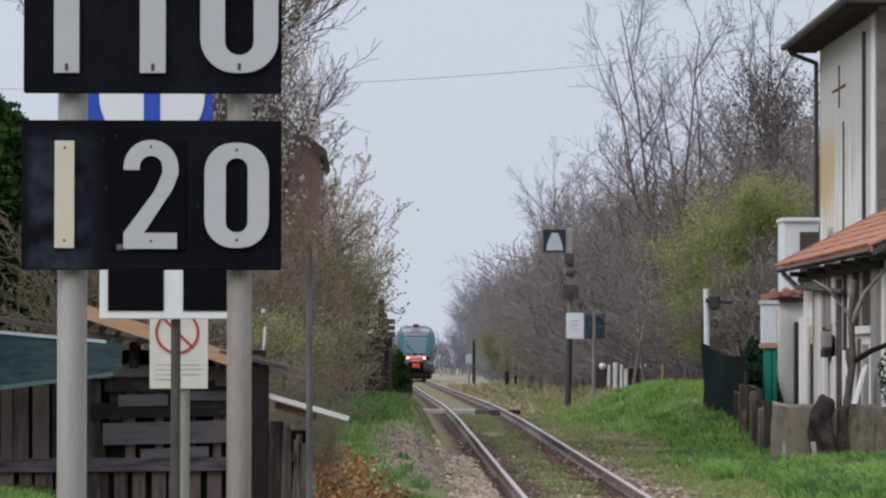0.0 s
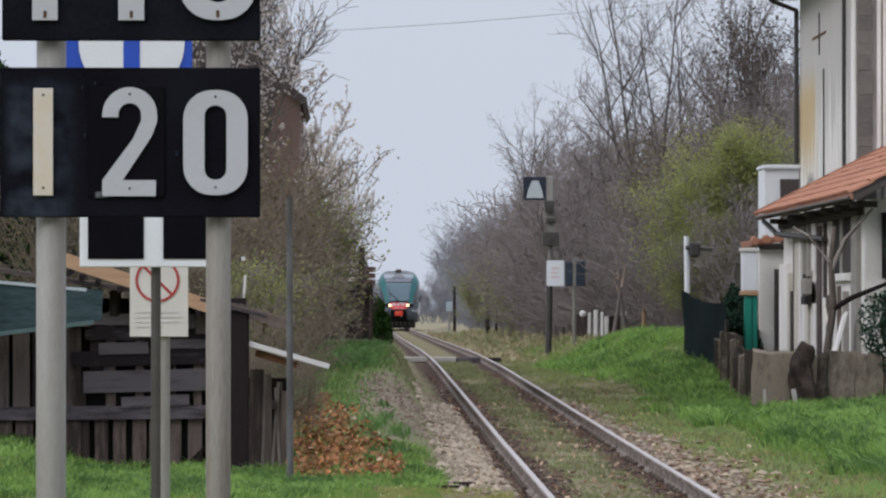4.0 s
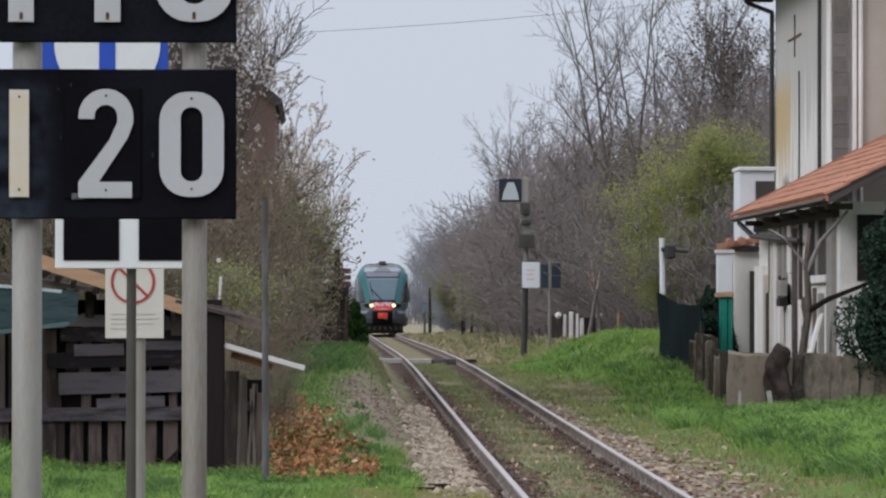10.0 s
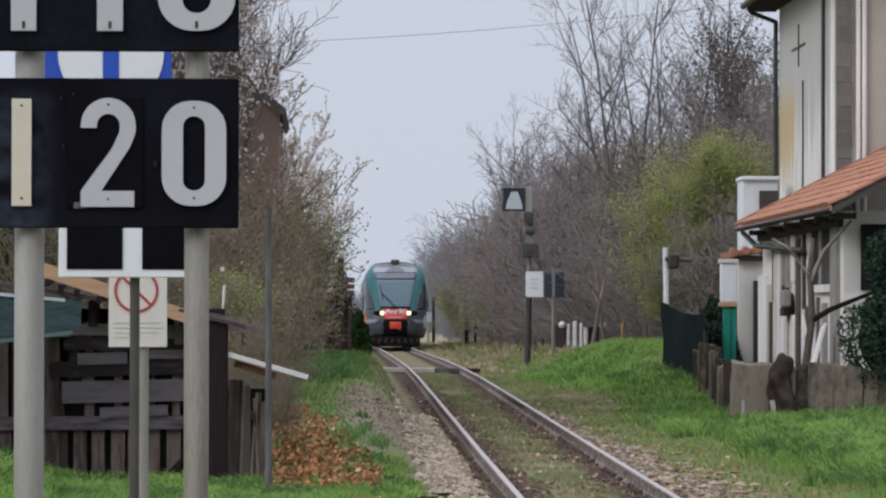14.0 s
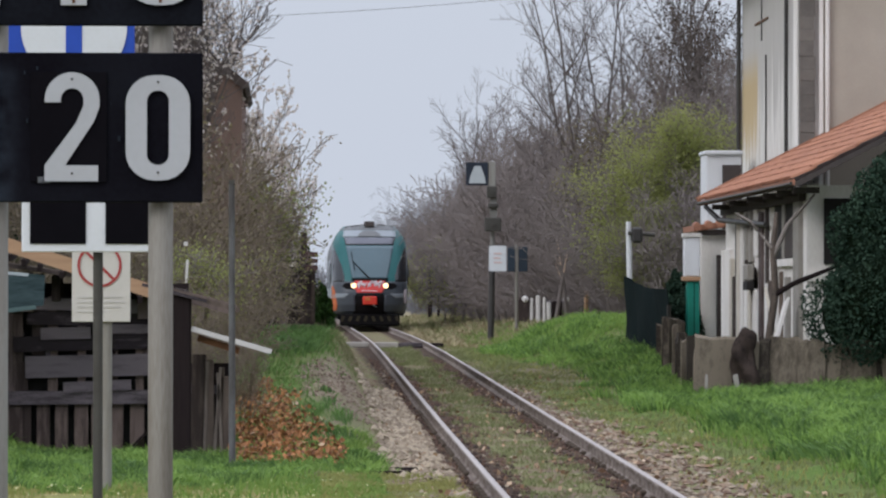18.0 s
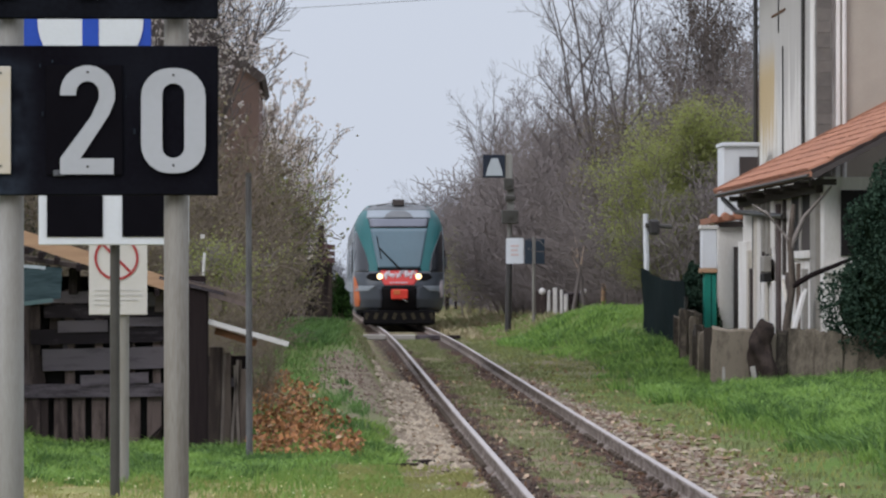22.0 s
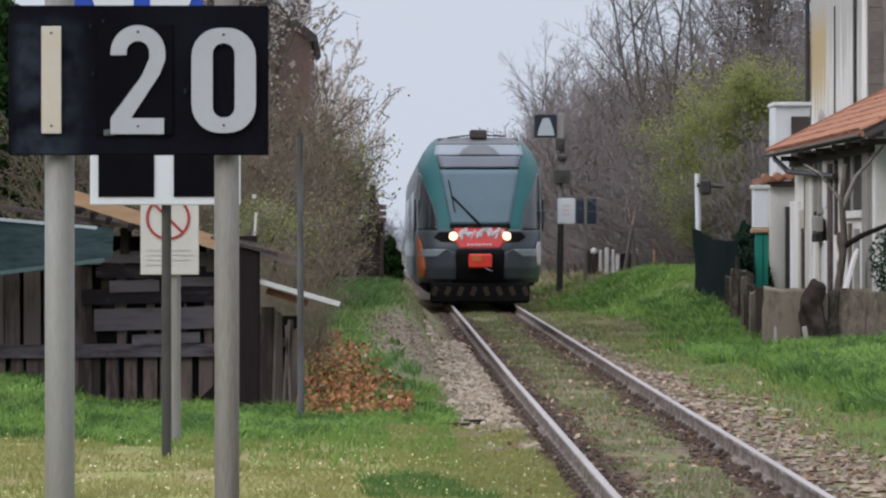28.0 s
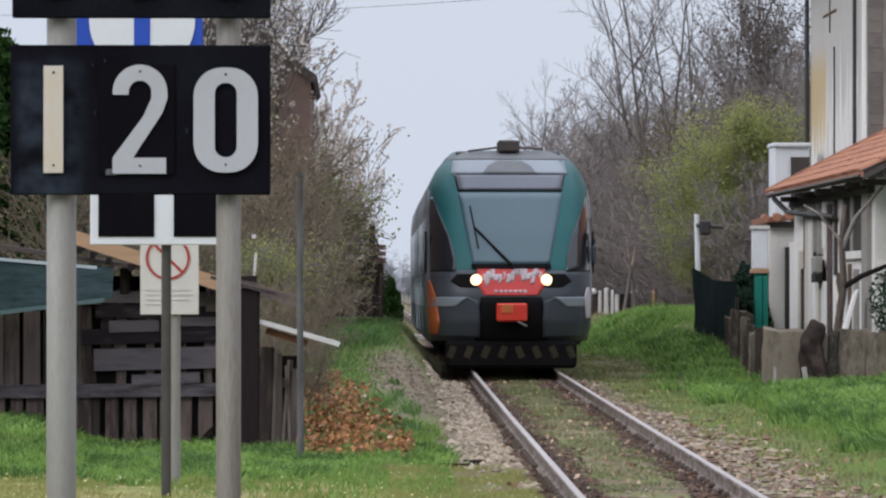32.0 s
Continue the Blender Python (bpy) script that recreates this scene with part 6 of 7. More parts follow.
def level(steps, kids, angle, ratio, wander=0.12, up=0.08, taper=0.3, start=0.3, thin=0.5, least=0.004):
    return dict(steps=steps, kids=kids, angle=angle, ratio=ratio, wander=wander, up=up, taper=taper, thin=thin, least=least) | {"from": start}


def quads(points, normals_rng, size, spread=0.0, long=1.6):
    """Small two-sided leaf blades at the points: arrays of vertices and faces."""
    pts = np.array(points, dtype=float)
    n = len(pts)
    if spread:
        pts = pts + normals_rng.normal(0, spread, pts.shape)
    a = normals_rng.normal(0, 1, (n, 3))
    a /= np.linalg.norm(a, axis=1)[:, None]
    b = np.cross(a, normals_rng.normal(0, 1, (n, 3)))
    b /= np.linalg.norm(b, axis=1)[:, None]
    sz = size * normals_rng.uniform(0.6, 1.3, n)[:, None]
    v = np.stack([pts - a * sz * long / 2, pts + b * sz / 2, pts + a * sz * long / 2, pts - b * sz / 2], 1).reshape(-1, 3)
    f = np.arange(n * 4).reshape(n, 4)
    return v.tolist(), f.tolist()


def tree(name, seed, height, spec, material, label, stems=1, spread=0.2, radius=None, leaves=None, base_lean=0.1, sides=(7, 5, 4, 3, 3), group="", limbs=False):
    """A bare or budding tree: trunk with main limbs, twigs, and a crown of leaves or buds."""
    rng = random.Random(seed)
    out, tips = [], []
    for i in range(stems):
        a = 2 * math.pi * (i + rng.random()) / stems
        off = Vector((math.cos(a), math.sin(a), 0)) * (spread if stems > 1 else 0)
        d = Vector((math.cos(a) * base_lean, math.sin(a) * base_lean, 1))
        h = height * (rng.uniform(0.7, 1.0) if stems > 1 else 1.0)
        grow(rng, off - Vector((0, 0, 0.15)), d, h, (radius or height * 0.016) * (0.75 if stems > 1 else 1), 0, spec, out, tips)
    top = thing(name, (0, 0, 0), label, "tree" if height > 3.2 else "shrub", group)
    for b in out:
        if b[1] == 0:
            raw("trunk" if stems == 1 else "stem", *tubes([b], sides), material, top, smooth=True)
        elif b[1] == 1 and limbs:
            raw("limb", *tubes([b], sides), material, top, smooth=True)
    rest = [b for b in out if b[1] > (1 if limbs else 0)]
    tagged(raw("brushwood", *tubes(rest, sides), material, top), kind="stuff")
    if leaves:
        m, per, size, wide = leaves
        g = np.random.default_rng(seed)
        pts = [p for p, _ in tips for _ in range(max(1, int(per))) if rng.random() < per]
        tagged(raw("crown", *quads(pts, g, size, wide), M[m], top), kind="stuff")
    return top


ROUGH = dict(wander=0.16, up=0.10)
ASH = [level(9, 10, 34, 0.40, 0.05, 0.05, 0.25, 0.35, 0.45), level(7, 7, 38, 0.44, 0.12, 0.10, 0.3, 0.3, 0.5, 0.010), level(5, 5, 40, 0.5, 0.14, 0.10, 0.4, 0.2, 0.5, 0.007), level(4, 0, 30, 0.5, 0.18, 0.08, 0.5, 0.2, 0.5, 0.005)]
WOOD = [level(7, 10, 42, 0.5, 0.10, 0.06, 0.3, 0.2, 0.5), level(5, 8, 40, 0.5, 0.14, 0.08, 0.35, 0.15, 0.5, 0.012), level(4, 6, 42, 0.55, 0.2, 0.05, 0.5, 0.1, 0.5, 0.010), level(3, 0, 30, 0.5, 0.25, 0.03, 0.6, 0.2, 0.5, 0.009)]
BUSH = [level(5, 10, 38, 0.45, 0.16, 0.06, 0.35, 0.12, 0.5), level(4, 10, 42, 0.5, 0.2, 0.06, 0.4, 0.1, 0.5, 0.009), level(3, 0, 40, 0.5, 0.28, 0.03, 0.6, 0.1, 0.5, 0.009)]
WILLOW = [level(8, 14, 38, 0.40, 0.10, 0.02, 0.3, 0.2, 0.5), level(8, 11, 34, 0.42, 0.12, 0.06, 0.25, 0.15, 0.5, 0.009), level(5, 6, 38, 0.45, 0.16, 0.10, 0.4, 0.15, 0.5, 0.006), level(3, 0, 30, 0.5, 0.2, 0.10, 0.5, 0.2, 0.5, 0.005)]
WHIP = [level(7, 11, 26, 0.36, 0.08, 0.10, 0.3, 0.15, 0.5), level(5, 6, 30, 0.45, 0.12, 0.14, 0.4, 0.15, 0.5, 0.007), level(3, 0, 30, 0.5, 0.18, 0.10, 0.5, 0.2, 0.5, 0.006)]


def plant(ob, x, y, scale=1.0, turn=0.0, lean=0.0, first=False, sink=0.0):
    """Stands a thing, or a copy of it, on the ground."""
    m = pose(x, y, land(x, y) - sink, lean, 0, turn)
    if first:
        ob.matrix_basis = m @ Matrix.Diagonal((scale, scale, scale, 1))
        return ob
    c = copy_thing(ob, m)
    c.scale = (scale, scale, scale)
    return c


# the wood beyond the house
M["ash_bark"] = mat("ash_bark", (0.125, 0.106, 0.098), (0.075, 0.062, 0.058), 0.95, 5, 40, stretch=(3, 3, 0.7), bump=0.4, per_object=0.3)
FAN = [level(8, 8, 36, 0.27, 0.05, 0.02, 0.22, 0.40, 0.5), level(6, 7, 40, 0.52, 0.12, 0.10, 0.3, 0.25, 0.5, 0.010), level(5, 6, 40, 0.55, 0.15, 0.08, 0.4, 0.15, 0.5, 0.007), level(4, 0, 30, 0.5, 0.2, 0.04, 0.5, 0.2, 0.5, 0.006)]
fan = tree("ash_tree", 3, 13.4, FAN, M["ash_bark"], "tall bare ash tree with a fan of upright grey limbs", stems=6, spread=0.3, group="tall bare trees", limbs=True, radius=0.11, base_lean=0.15)
plant(fan, 10.6, 172, 1.0, 0, first=True)
ash_b = tree("ash_tree", 12, 11.4, ASH, M["ash_bark"], "tall bare ash tree with upright grey limbs", group="tall bare trees", limbs=True, radius=0.115)
plant(ash_b, 13.0, 170, 0.95, 200, first=True)
plant(ash_b, 14.3, 172, 0.98, 20)
plant(ash_b, 8.5, 262, 0.93, 90)
woods = [tree("woodland_tree", 40 + i, (8.2, 7.6, 8.8)[i], WOOD, M["brush"], "bare brown woodland tree with dense twigs", stems=(1, 2, 2)[i], group="woodland trees", radius=0.11, base_lean=0.12) for i in range(3)]
thickets = [tree("thicket", 60 + i, 4.2, BUSH, M["brush"], "dense thicket of bare brown stems", stems=10, spread=0.7, group="thickets", radius=0.03, base_lean=0.35) for i in range(2)]
rng = random.Random(77)
first = set()
for i in range(128):
    y = 138 + 190 * ((i + rng.random()) / 128) ** 1.1
    x = ramp_of(y, (180, 8.9), (230, 9.0), (280, 10.0), (330, 11.6)) + rng.uniform(0, 1) ** 1.5 * (8 if y < 190 else 9)
    if y < 165 and x < 10.4:
        x += 2.5
    k = rng.randrange(3)
    plant(woods[k], x, y, rng.uniform(0.82, 1.1) * ramp_of(y, (138, 0.66), (160, 0.78), (200, 0.90), (250, 0.95), (330, 0.86)), rng.uniform(0, 360), first=k not in first)
    first.add(k)
for x, y, s in ((13.2, 166, 0.92), (14.0, 170, 1.0), (14.8, 168, 0.95), (13.7, 176, 1.05), (15.4, 174, 1.0)):
    plant(woods[int(x * 10) % 3], x, y, s, 50 * x)
first = set()
for i in range(180):
    y = 136 + 180 * ((i + rng.random()) / 180) ** 1.1
    x = ramp_of(y, (180, 8.5), (230, 9.0), (280, 10.2), (330, 11.8)) + rng.uniform(0, 1) ** 1.5 * 8
    if y < 168 and x < 10:
        x += 2.2
    k = rng.randrange(2)
    plant(thickets[k], x, y, rng.uniform(0.8, 1.2) if y < 165 else rng.uniform(0.9, 1.6), rng.uniform(0, 360), first=k not in first)
    first.add(k)
# young green foliage in front of the wood
green = tree("budding_maple", 91, 6.4, WOOD, M["brush"], "young tree in fresh light green leaf", stems=3, spread=0.4, radius=0.06, leaves=("spring_leaf", 13, 0.055, 0.26), base_lean=0.12, group="green trees")
plant(green, 9.95, 141, 0.86, 0, first=True)
plant(green, 9.35, 139, 0.5, 45)
M["brown_leaf"] = mat("brown_leaf", (0.095, 0.075, 0.062), (0.045, 0.036, 0.030), 0.85, 1, 10, per_island=0.8, bump=0, spec=0.05)
clad = tree("ivy_clad_tree", 97, 9.4, WOOD, M["ash_bark"], "bare tree clad in dark brown withered leaves", radius=0.11, leaves=("brown_leaf", 2, 0.07, 0.18), group="ivy-clad trees")
plant(clad, 13.3, 165, 1.0, 0, first=True)
plant(clad, 12.6, 168, 0.86, 130)
plant(clad, 14.2, 163, 0.92, 250)
olive = tree("olive_shrub", 98, 5.6, WOOD, M["brush"], "tall shrub with thin dull olive leaves", stems=3, spread=0.4, radius=0.06, leaves=("olive_leaf", 5, 0.05, 0.24), base_lean=0.12, group="olive shrubs")
plant(olive, 11.3, 148, 0.95, 0, first=True)
plant(olive, 10.6, 144, 0.8, 140)
plant(olive, 12.2, 150, 0.95, 60)
sapling = tree("leafy_sapling", 95, 3.0, BUSH, M["brush"], "low sapling with fresh green leaves", stems=6, spread=0.4, radius=0.03, leaves=("spring_leaf", 5, 0.045, 0.16), group="saplings")
plant(sapling, 6.9, 214, 1.15, 0, first=True)
plant(sapling, 8.6, 205, 0.9, 100)
plant(sapling, -1.25, 66, 0.55, 30)
plant(sapling, -0.75, 97, 0.95, 60)
plant(sapling, 8.0, 300, 1.2, 200)
# pale split trunks in the thicket
M["pale_wood"] = mat("pale_wood", (0.46, 0.35, 0.27), (0.32, 0.23, 0.17), 0.9, 4, 40, stretch=(3, 3, 0.6))
for x, y, h, a in ((7.85, 150, 2.3, 10), (8.35, 151, 2.6, -8), (9.35, 149, 1.5, 4)):
    t = thing("dead_trunk", (x, y, land(x, y)), "broken dead trunk with a pale split top in a thicket", "dead tree", "dead trunks")
    s_ = math.sin(radians(a))
    part("trunk", rod(bmesh.new(), (0, 0, -0.1), (s_ * h * 0.7, 0, h * 0.7), 0.07, 0.05, sides=7), M["brush"], t)
    part("split_top", rod(bmesh.new(), (s_ * h * 0.68, 0, h * 0.68), (s_ * h, 0, h), 0.035, 0.01, sides=6), M["pale_wood"], t, "pale splintered wood")
    part("snag", rod(bmesh.new(), (s_ * h * 0.6, 0, h * 0.6), (s_ * h * 0.6 - 0.22, 0, h * 0.82), 0.02, 0.008, sides=6), M["pale_wood"], t)

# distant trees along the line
far = [tree("distant_tree", 110 + i, 11.0, WOOD, M["hazed_bark"], "bare tree in the distance, greyed by haze in its colour", group="distant trees", radius=0.13, stems=(1, 2)[i]) for i in range(2)]
first = set()
for i in range(46):
    y = 430 + 240 * rng.random()
    x = track_x(y) + 6.6 + 9 * rng.random() ** 1.1 if i < 36 else track_x(y) - 6 - 26 * rng.random()
    k = i % 2
    plant(far[k], x, y, rng.uniform(0.68, 0.92) * (1.0 if i < 36 else 0.75), rng.uniform(0, 360), first=k not in first)
    first.add(k)
hedge_far = [tree("distant_hedge", 130, 3.6, BUSH, M["hazed_bark"], "low bare hedge far along the line", stems=10, spread=0.9, radius=0.05, base_lean=0.4, group="distant hedges")]
for i in range(70):
    y = 520 + 160 * rng.random() if i < 40 else 290 + 150 * rng.random()
    x = -22 + 60 * (i + rng.random()) / 40 if i < 40 else track_x(y) + 4.2 + 6 * rng.random()
    plant(hedge_far[0], x, y, rng.uniform(0.9, 1.5) * (1.0 if i < 40 else 0.5), rng.uniform(0, 360), first=i == 0)

# ---- the trees and hedge beside the shed ----
rng = random.Random(15)
M["limb_bark"] = mat("limb_bark", (0.115, 0.095, 0.088), (0.07, 0.056, 0.052), 0.95, 5, 40, stretch=(3, 3, 0.7), bump=0.4, per_object=0.3)
M["twig_bark"] = mat("twig_bark", (0.20, 0.16, 0.135), (0.125, 0.098, 0.084), 0.95, 5, 40, stretch=(3, 3, 0.7), bump=0.4, per_object=0.3)
bud_tree = tree("budding_tree", 151, 8.4, WILLOW, M["limb_bark"], "tall bare tree with arching limbs and pale buds", radius=0.07, leaves=("bud", 2, 0.045, 0.018), base_lean=0.15, group="budding trees", limbs=True)
plant(bud_tree, -2.5, 84, 1.0, 40, first=True)
plant(bud_tree, -4.4, 94, 1.05, 200)
plant(bud_tree, -4.0, 104, 0.95, 120)
plant(bud_tree, -1.75, 92, 1.05, 355)
plant(bud_tree, -1.65, 79, 0.95, 0)
plant(bud_tree, -2.3, 76, 0.9, 215)
dark_tree = tree("bare_tree", 153, 7.4, ASH, M["limb_bark"], "bare tree with several dark spreading limbs", stems=4, spread=0.2, radius=0.07, base_lean=0.30, group="bare trees", limbs=True)
plant(dark_tree, -2.3, 81, 1.0, 0, first=True)
plant(dark_tree, -2.9, 87, 1.05, 100)
whips = [tree("budding_shrub", 160 + i, 5.0, WHIP, M["twig_bark"], "upright budding shrub with many slim stems", stems=9, spread=0.45, radius=0.035, leaves=("bud", 5, 0.056, 0.03), base_lean=0.14, group="budding shrubs") for i in range(2)]
first = set()
for i, (x, y, s) in enumerate(((-1.75, 98, 0.92), (-1.1, 119, 0.95), (-1.9, 101, 0.9), (-0.7, 123, 0.86), (-0.3, 127, 0.72), (-1.6, 117, 1.0), (-1.9, 94, 0.7), (-1.5, 121, 0.85), (-2.2, 90, 0.95), (-2.5, 95, 1.05))):
    k = i % 2
    plant(whips[k], x, y, s, 70 * i, first=k not in first)
    first.add(k)
brown = tree("brown_thicket", 170, 4.4, BUSH, M["bark"], "tangled brown thicket beside a shed", stems=11, spread=0.6, radius=0.035, leaves=("olive_leaf", 1, 0.045, 0.10), base_lean=0.25, group="brown thickets")
for i, (x, y, s) in enumerate(((-2.3, 72, 0.8), (-2.1, 77, 0.72), (-2.7, 75, 0.8), (-1.5, 80, 0.6), (-1.6, 86, 0.55), (-2.3, 82, 0.7), (-1.9, 68, 0.62), (-3.7, 71, 0.62), (-1.9, 94, 0.6), (-2.1, 100, 0.6), (-2.2, 106, 0.6), (-2.3, 112, 0.6), (-1.9, 90, 0.75), (-0.95, 62, 0.34), (-0.98, 66, 0.36), (-1.15, 69, 0.42), (-1.2, 74, 0.42), (-0.62, 60, 0.24))):
    plant(brown, x, y, s, 80 * i, first=i == 0)
ivy = tree("ivy_shrub", 175, 2.2, BUSH, M["bark"], "dark ivy-grown shrub in a hedge", stems=9, spread=0.35, radius=0.03, leaves=("ivy", 6, 0.055, 0.12), base_lean=0.3, group="ivy shrubs")
for i, (x, y, s) in enumerate(((-1.2, 84, 0.5), (-1.1, 112, 0.7), (-0.6, 118, 0.8), (-0.5, 124, 0.75), (-0.6, 128, 0.85), (-1.2, 80, 0.5), (-0.3, 134, 0.7))):
    plant(ivy, x, y, s, 67 * i, first=i == 0)


M["crown_shade"] = mat("crown_shade", (0.010, 0.018, 0.009), (0.004, 0.008, 0.004), 0.9, 6, 40, spec=0.05, bump=0.8, depth=0.1)


def foliage(name, at, size, count, leaf, material, label, category, seed, lumps=9, group=""):
    """A dense shrub: stems and a crown of leaves set on overlapping lumps."""
    g = np.random.default_rng(seed)
    r = random.Random(seed)
    top = thing(name, at, label, category, group)
    w, d, h = size
    centres, pts = [], []
    for i in range(lumps):
        a, t = 2 * math.pi * i / lumps + r.uniform(-0.3, 0.3), (i + 0.5) / lumps
        rad = 0.55 * (1 - 0.55 * t) if lumps > 1 else 0
        centres.append((w / 2 * rad * math.cos(a * 2.4), d / 2 * rad * math.sin(a * 2.4), h * (0.18 + 0.68 * t), (0.62 - 0.22 * t)))
    for cx, cy, cz, s in centres:
        n = count // lumps
        v = g.normal(0, 1, (n, 3))
        v /= np.linalg.norm(v, axis=1)[:, None]
        v *= (g.uniform(0.55, 1.0, n) ** 0.5)[:, None] * (1 + 0.16 * np.sin(5 * v[:, :1] + 3 * v[:, 2:]))
        pts.append(np.stack([cx + v[:, 0] * w / 2 * s, cy + v[:, 1] * d / 2 * s, np.maximum(0.02, cz + v[:, 2] * h * 0.3 * (s + 0.3))], 1))
    tagged(raw("crown", *quads(np.concatenate(pts), g, leaf, 0.0), M[material], top), kind="stuff")
    # solid dark lumps fill the crown, its inner shade put into their colour
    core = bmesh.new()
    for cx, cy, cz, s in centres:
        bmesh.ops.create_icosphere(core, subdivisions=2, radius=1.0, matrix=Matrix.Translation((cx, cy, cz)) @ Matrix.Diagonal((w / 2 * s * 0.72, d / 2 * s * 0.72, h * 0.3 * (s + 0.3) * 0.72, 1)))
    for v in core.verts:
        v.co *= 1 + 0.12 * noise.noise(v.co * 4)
    tagged(part("inner_crown", core, M["crown_shade"], top), kind="stuff")
    for i in range(5):
        cx, cy, cz, s = centres[i % lumps]
        part("stem", rod(bmesh.new(), (0.05 * i, 0, -0.15), (cx, cy, cz), 0.05, 0.02, sides=6), M["bark"], top)
    return top


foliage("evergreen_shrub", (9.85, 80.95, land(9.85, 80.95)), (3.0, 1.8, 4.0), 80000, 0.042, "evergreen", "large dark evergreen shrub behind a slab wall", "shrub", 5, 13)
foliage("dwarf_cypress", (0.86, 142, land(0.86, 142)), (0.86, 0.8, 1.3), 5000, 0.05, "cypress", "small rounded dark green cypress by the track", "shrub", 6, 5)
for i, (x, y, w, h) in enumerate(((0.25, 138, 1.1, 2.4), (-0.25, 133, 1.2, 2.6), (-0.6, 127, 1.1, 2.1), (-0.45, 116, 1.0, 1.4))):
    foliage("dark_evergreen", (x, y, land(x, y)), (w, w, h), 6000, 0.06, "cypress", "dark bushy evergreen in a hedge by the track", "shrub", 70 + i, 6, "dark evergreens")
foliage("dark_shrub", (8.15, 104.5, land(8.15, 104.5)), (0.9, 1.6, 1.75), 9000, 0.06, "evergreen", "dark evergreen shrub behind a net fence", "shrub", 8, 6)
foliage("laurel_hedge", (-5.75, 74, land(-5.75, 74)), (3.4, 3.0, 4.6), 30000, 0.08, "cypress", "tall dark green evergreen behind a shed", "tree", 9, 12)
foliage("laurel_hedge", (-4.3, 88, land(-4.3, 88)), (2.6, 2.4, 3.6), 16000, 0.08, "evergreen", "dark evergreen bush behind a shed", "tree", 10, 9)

# old vine trunk before the wing's wall
M["vine_bark"] = mat("vine_bark", (0.135, 0.105, 0.085), (0.05, 0.04, 0.034), 0.95, 6, 40, stretch=(3, 3, 0.7), amount=1.3, bump=0.8)
vine = thing("vine_tree", (7.74, 82.2, land(7.74, 82.2)), "gnarled bare vine with a bent trunk against a wall", "tree")
out = []
r = random.Random(2)
P = [Vector((0, 0, -0.1)), Vector((0.06, 0, 0.9)), Vector((0.16, 0, 1.6)), Vector((0.12, 0, 2.3)), Vector((0.2, 0.2, 2.9))]
out.append(([(p, 0.075 - 0.008 * i) for i, p in enumerate(P)], 0))
out.append(([(Vector((0.13, 0, 1.55)), 0.05), (Vector((0.45, -0.1, 1.75)), 0.045), (Vector((0.95, -0.1, 1.95)), 0.035), (Vector((1.3, -0.1, 2.1)), 0.02)], 0))
out.append(([(Vector((0.13, 0, 2.2)), 0.05), (Vector((0.35, 0, 2.7)), 0.035), (Vector((0.8, 0, 3.2)), 0.02)], 0))
out.append(([(Vector((0.12, 0, 2.3)), 0.04), (Vector((-0.25, 0, 2.75)), 0.03), (Vector((-0.5, 0, 2.9)), 0.015)], 0))
raw("trunk", *tubes(out[:1], (8,)), M["vine_bark"], vine, smooth=True)
for b in out[1:]:
    raw("limb", *tubes([b], (7,)), M["pale_bark"] if b[0][1][0].z > 2 else M["dark_wood"], vine, smooth=True)

# ---- grass, flowers, dead leaves and stones ----
LAND_X, LAND_Y = np.arange(-8, 13.01, 0.15), np.arange(18, 300.01, 0.3)
LAND_Z = np.array([[land(x, y) for x in LAND_X] for y in LAND_Y])


def land_of(x, y):
    """The ground's height at many points at once."""
    i = np.clip((x - LAND_X[0]) / 0.15, 0, len(LAND_X) - 1.001)
    j = np.clip((y - LAND_Y[0]) / 0.3, 0, len(LAND_Y) - 1.001)
    a, b = i.astype(int), j.astype(int)
    u, v = i - a, j - b
    return (LAND_Z[b, a] * (1 - u) + LAND_Z[b, a + 1] * u) * (1 - v) + (LAND_Z[b + 1, a] * (1 - u) + LAND_Z[b + 1, a + 1] * u) * v


def clump(x, y, scale, seed):
    """Smooth patchy values between about -1 and 1."""
    return np.array([noise.noise((a * scale, b * scale * 0.6, seed)) for a, b in zip(x, y)])


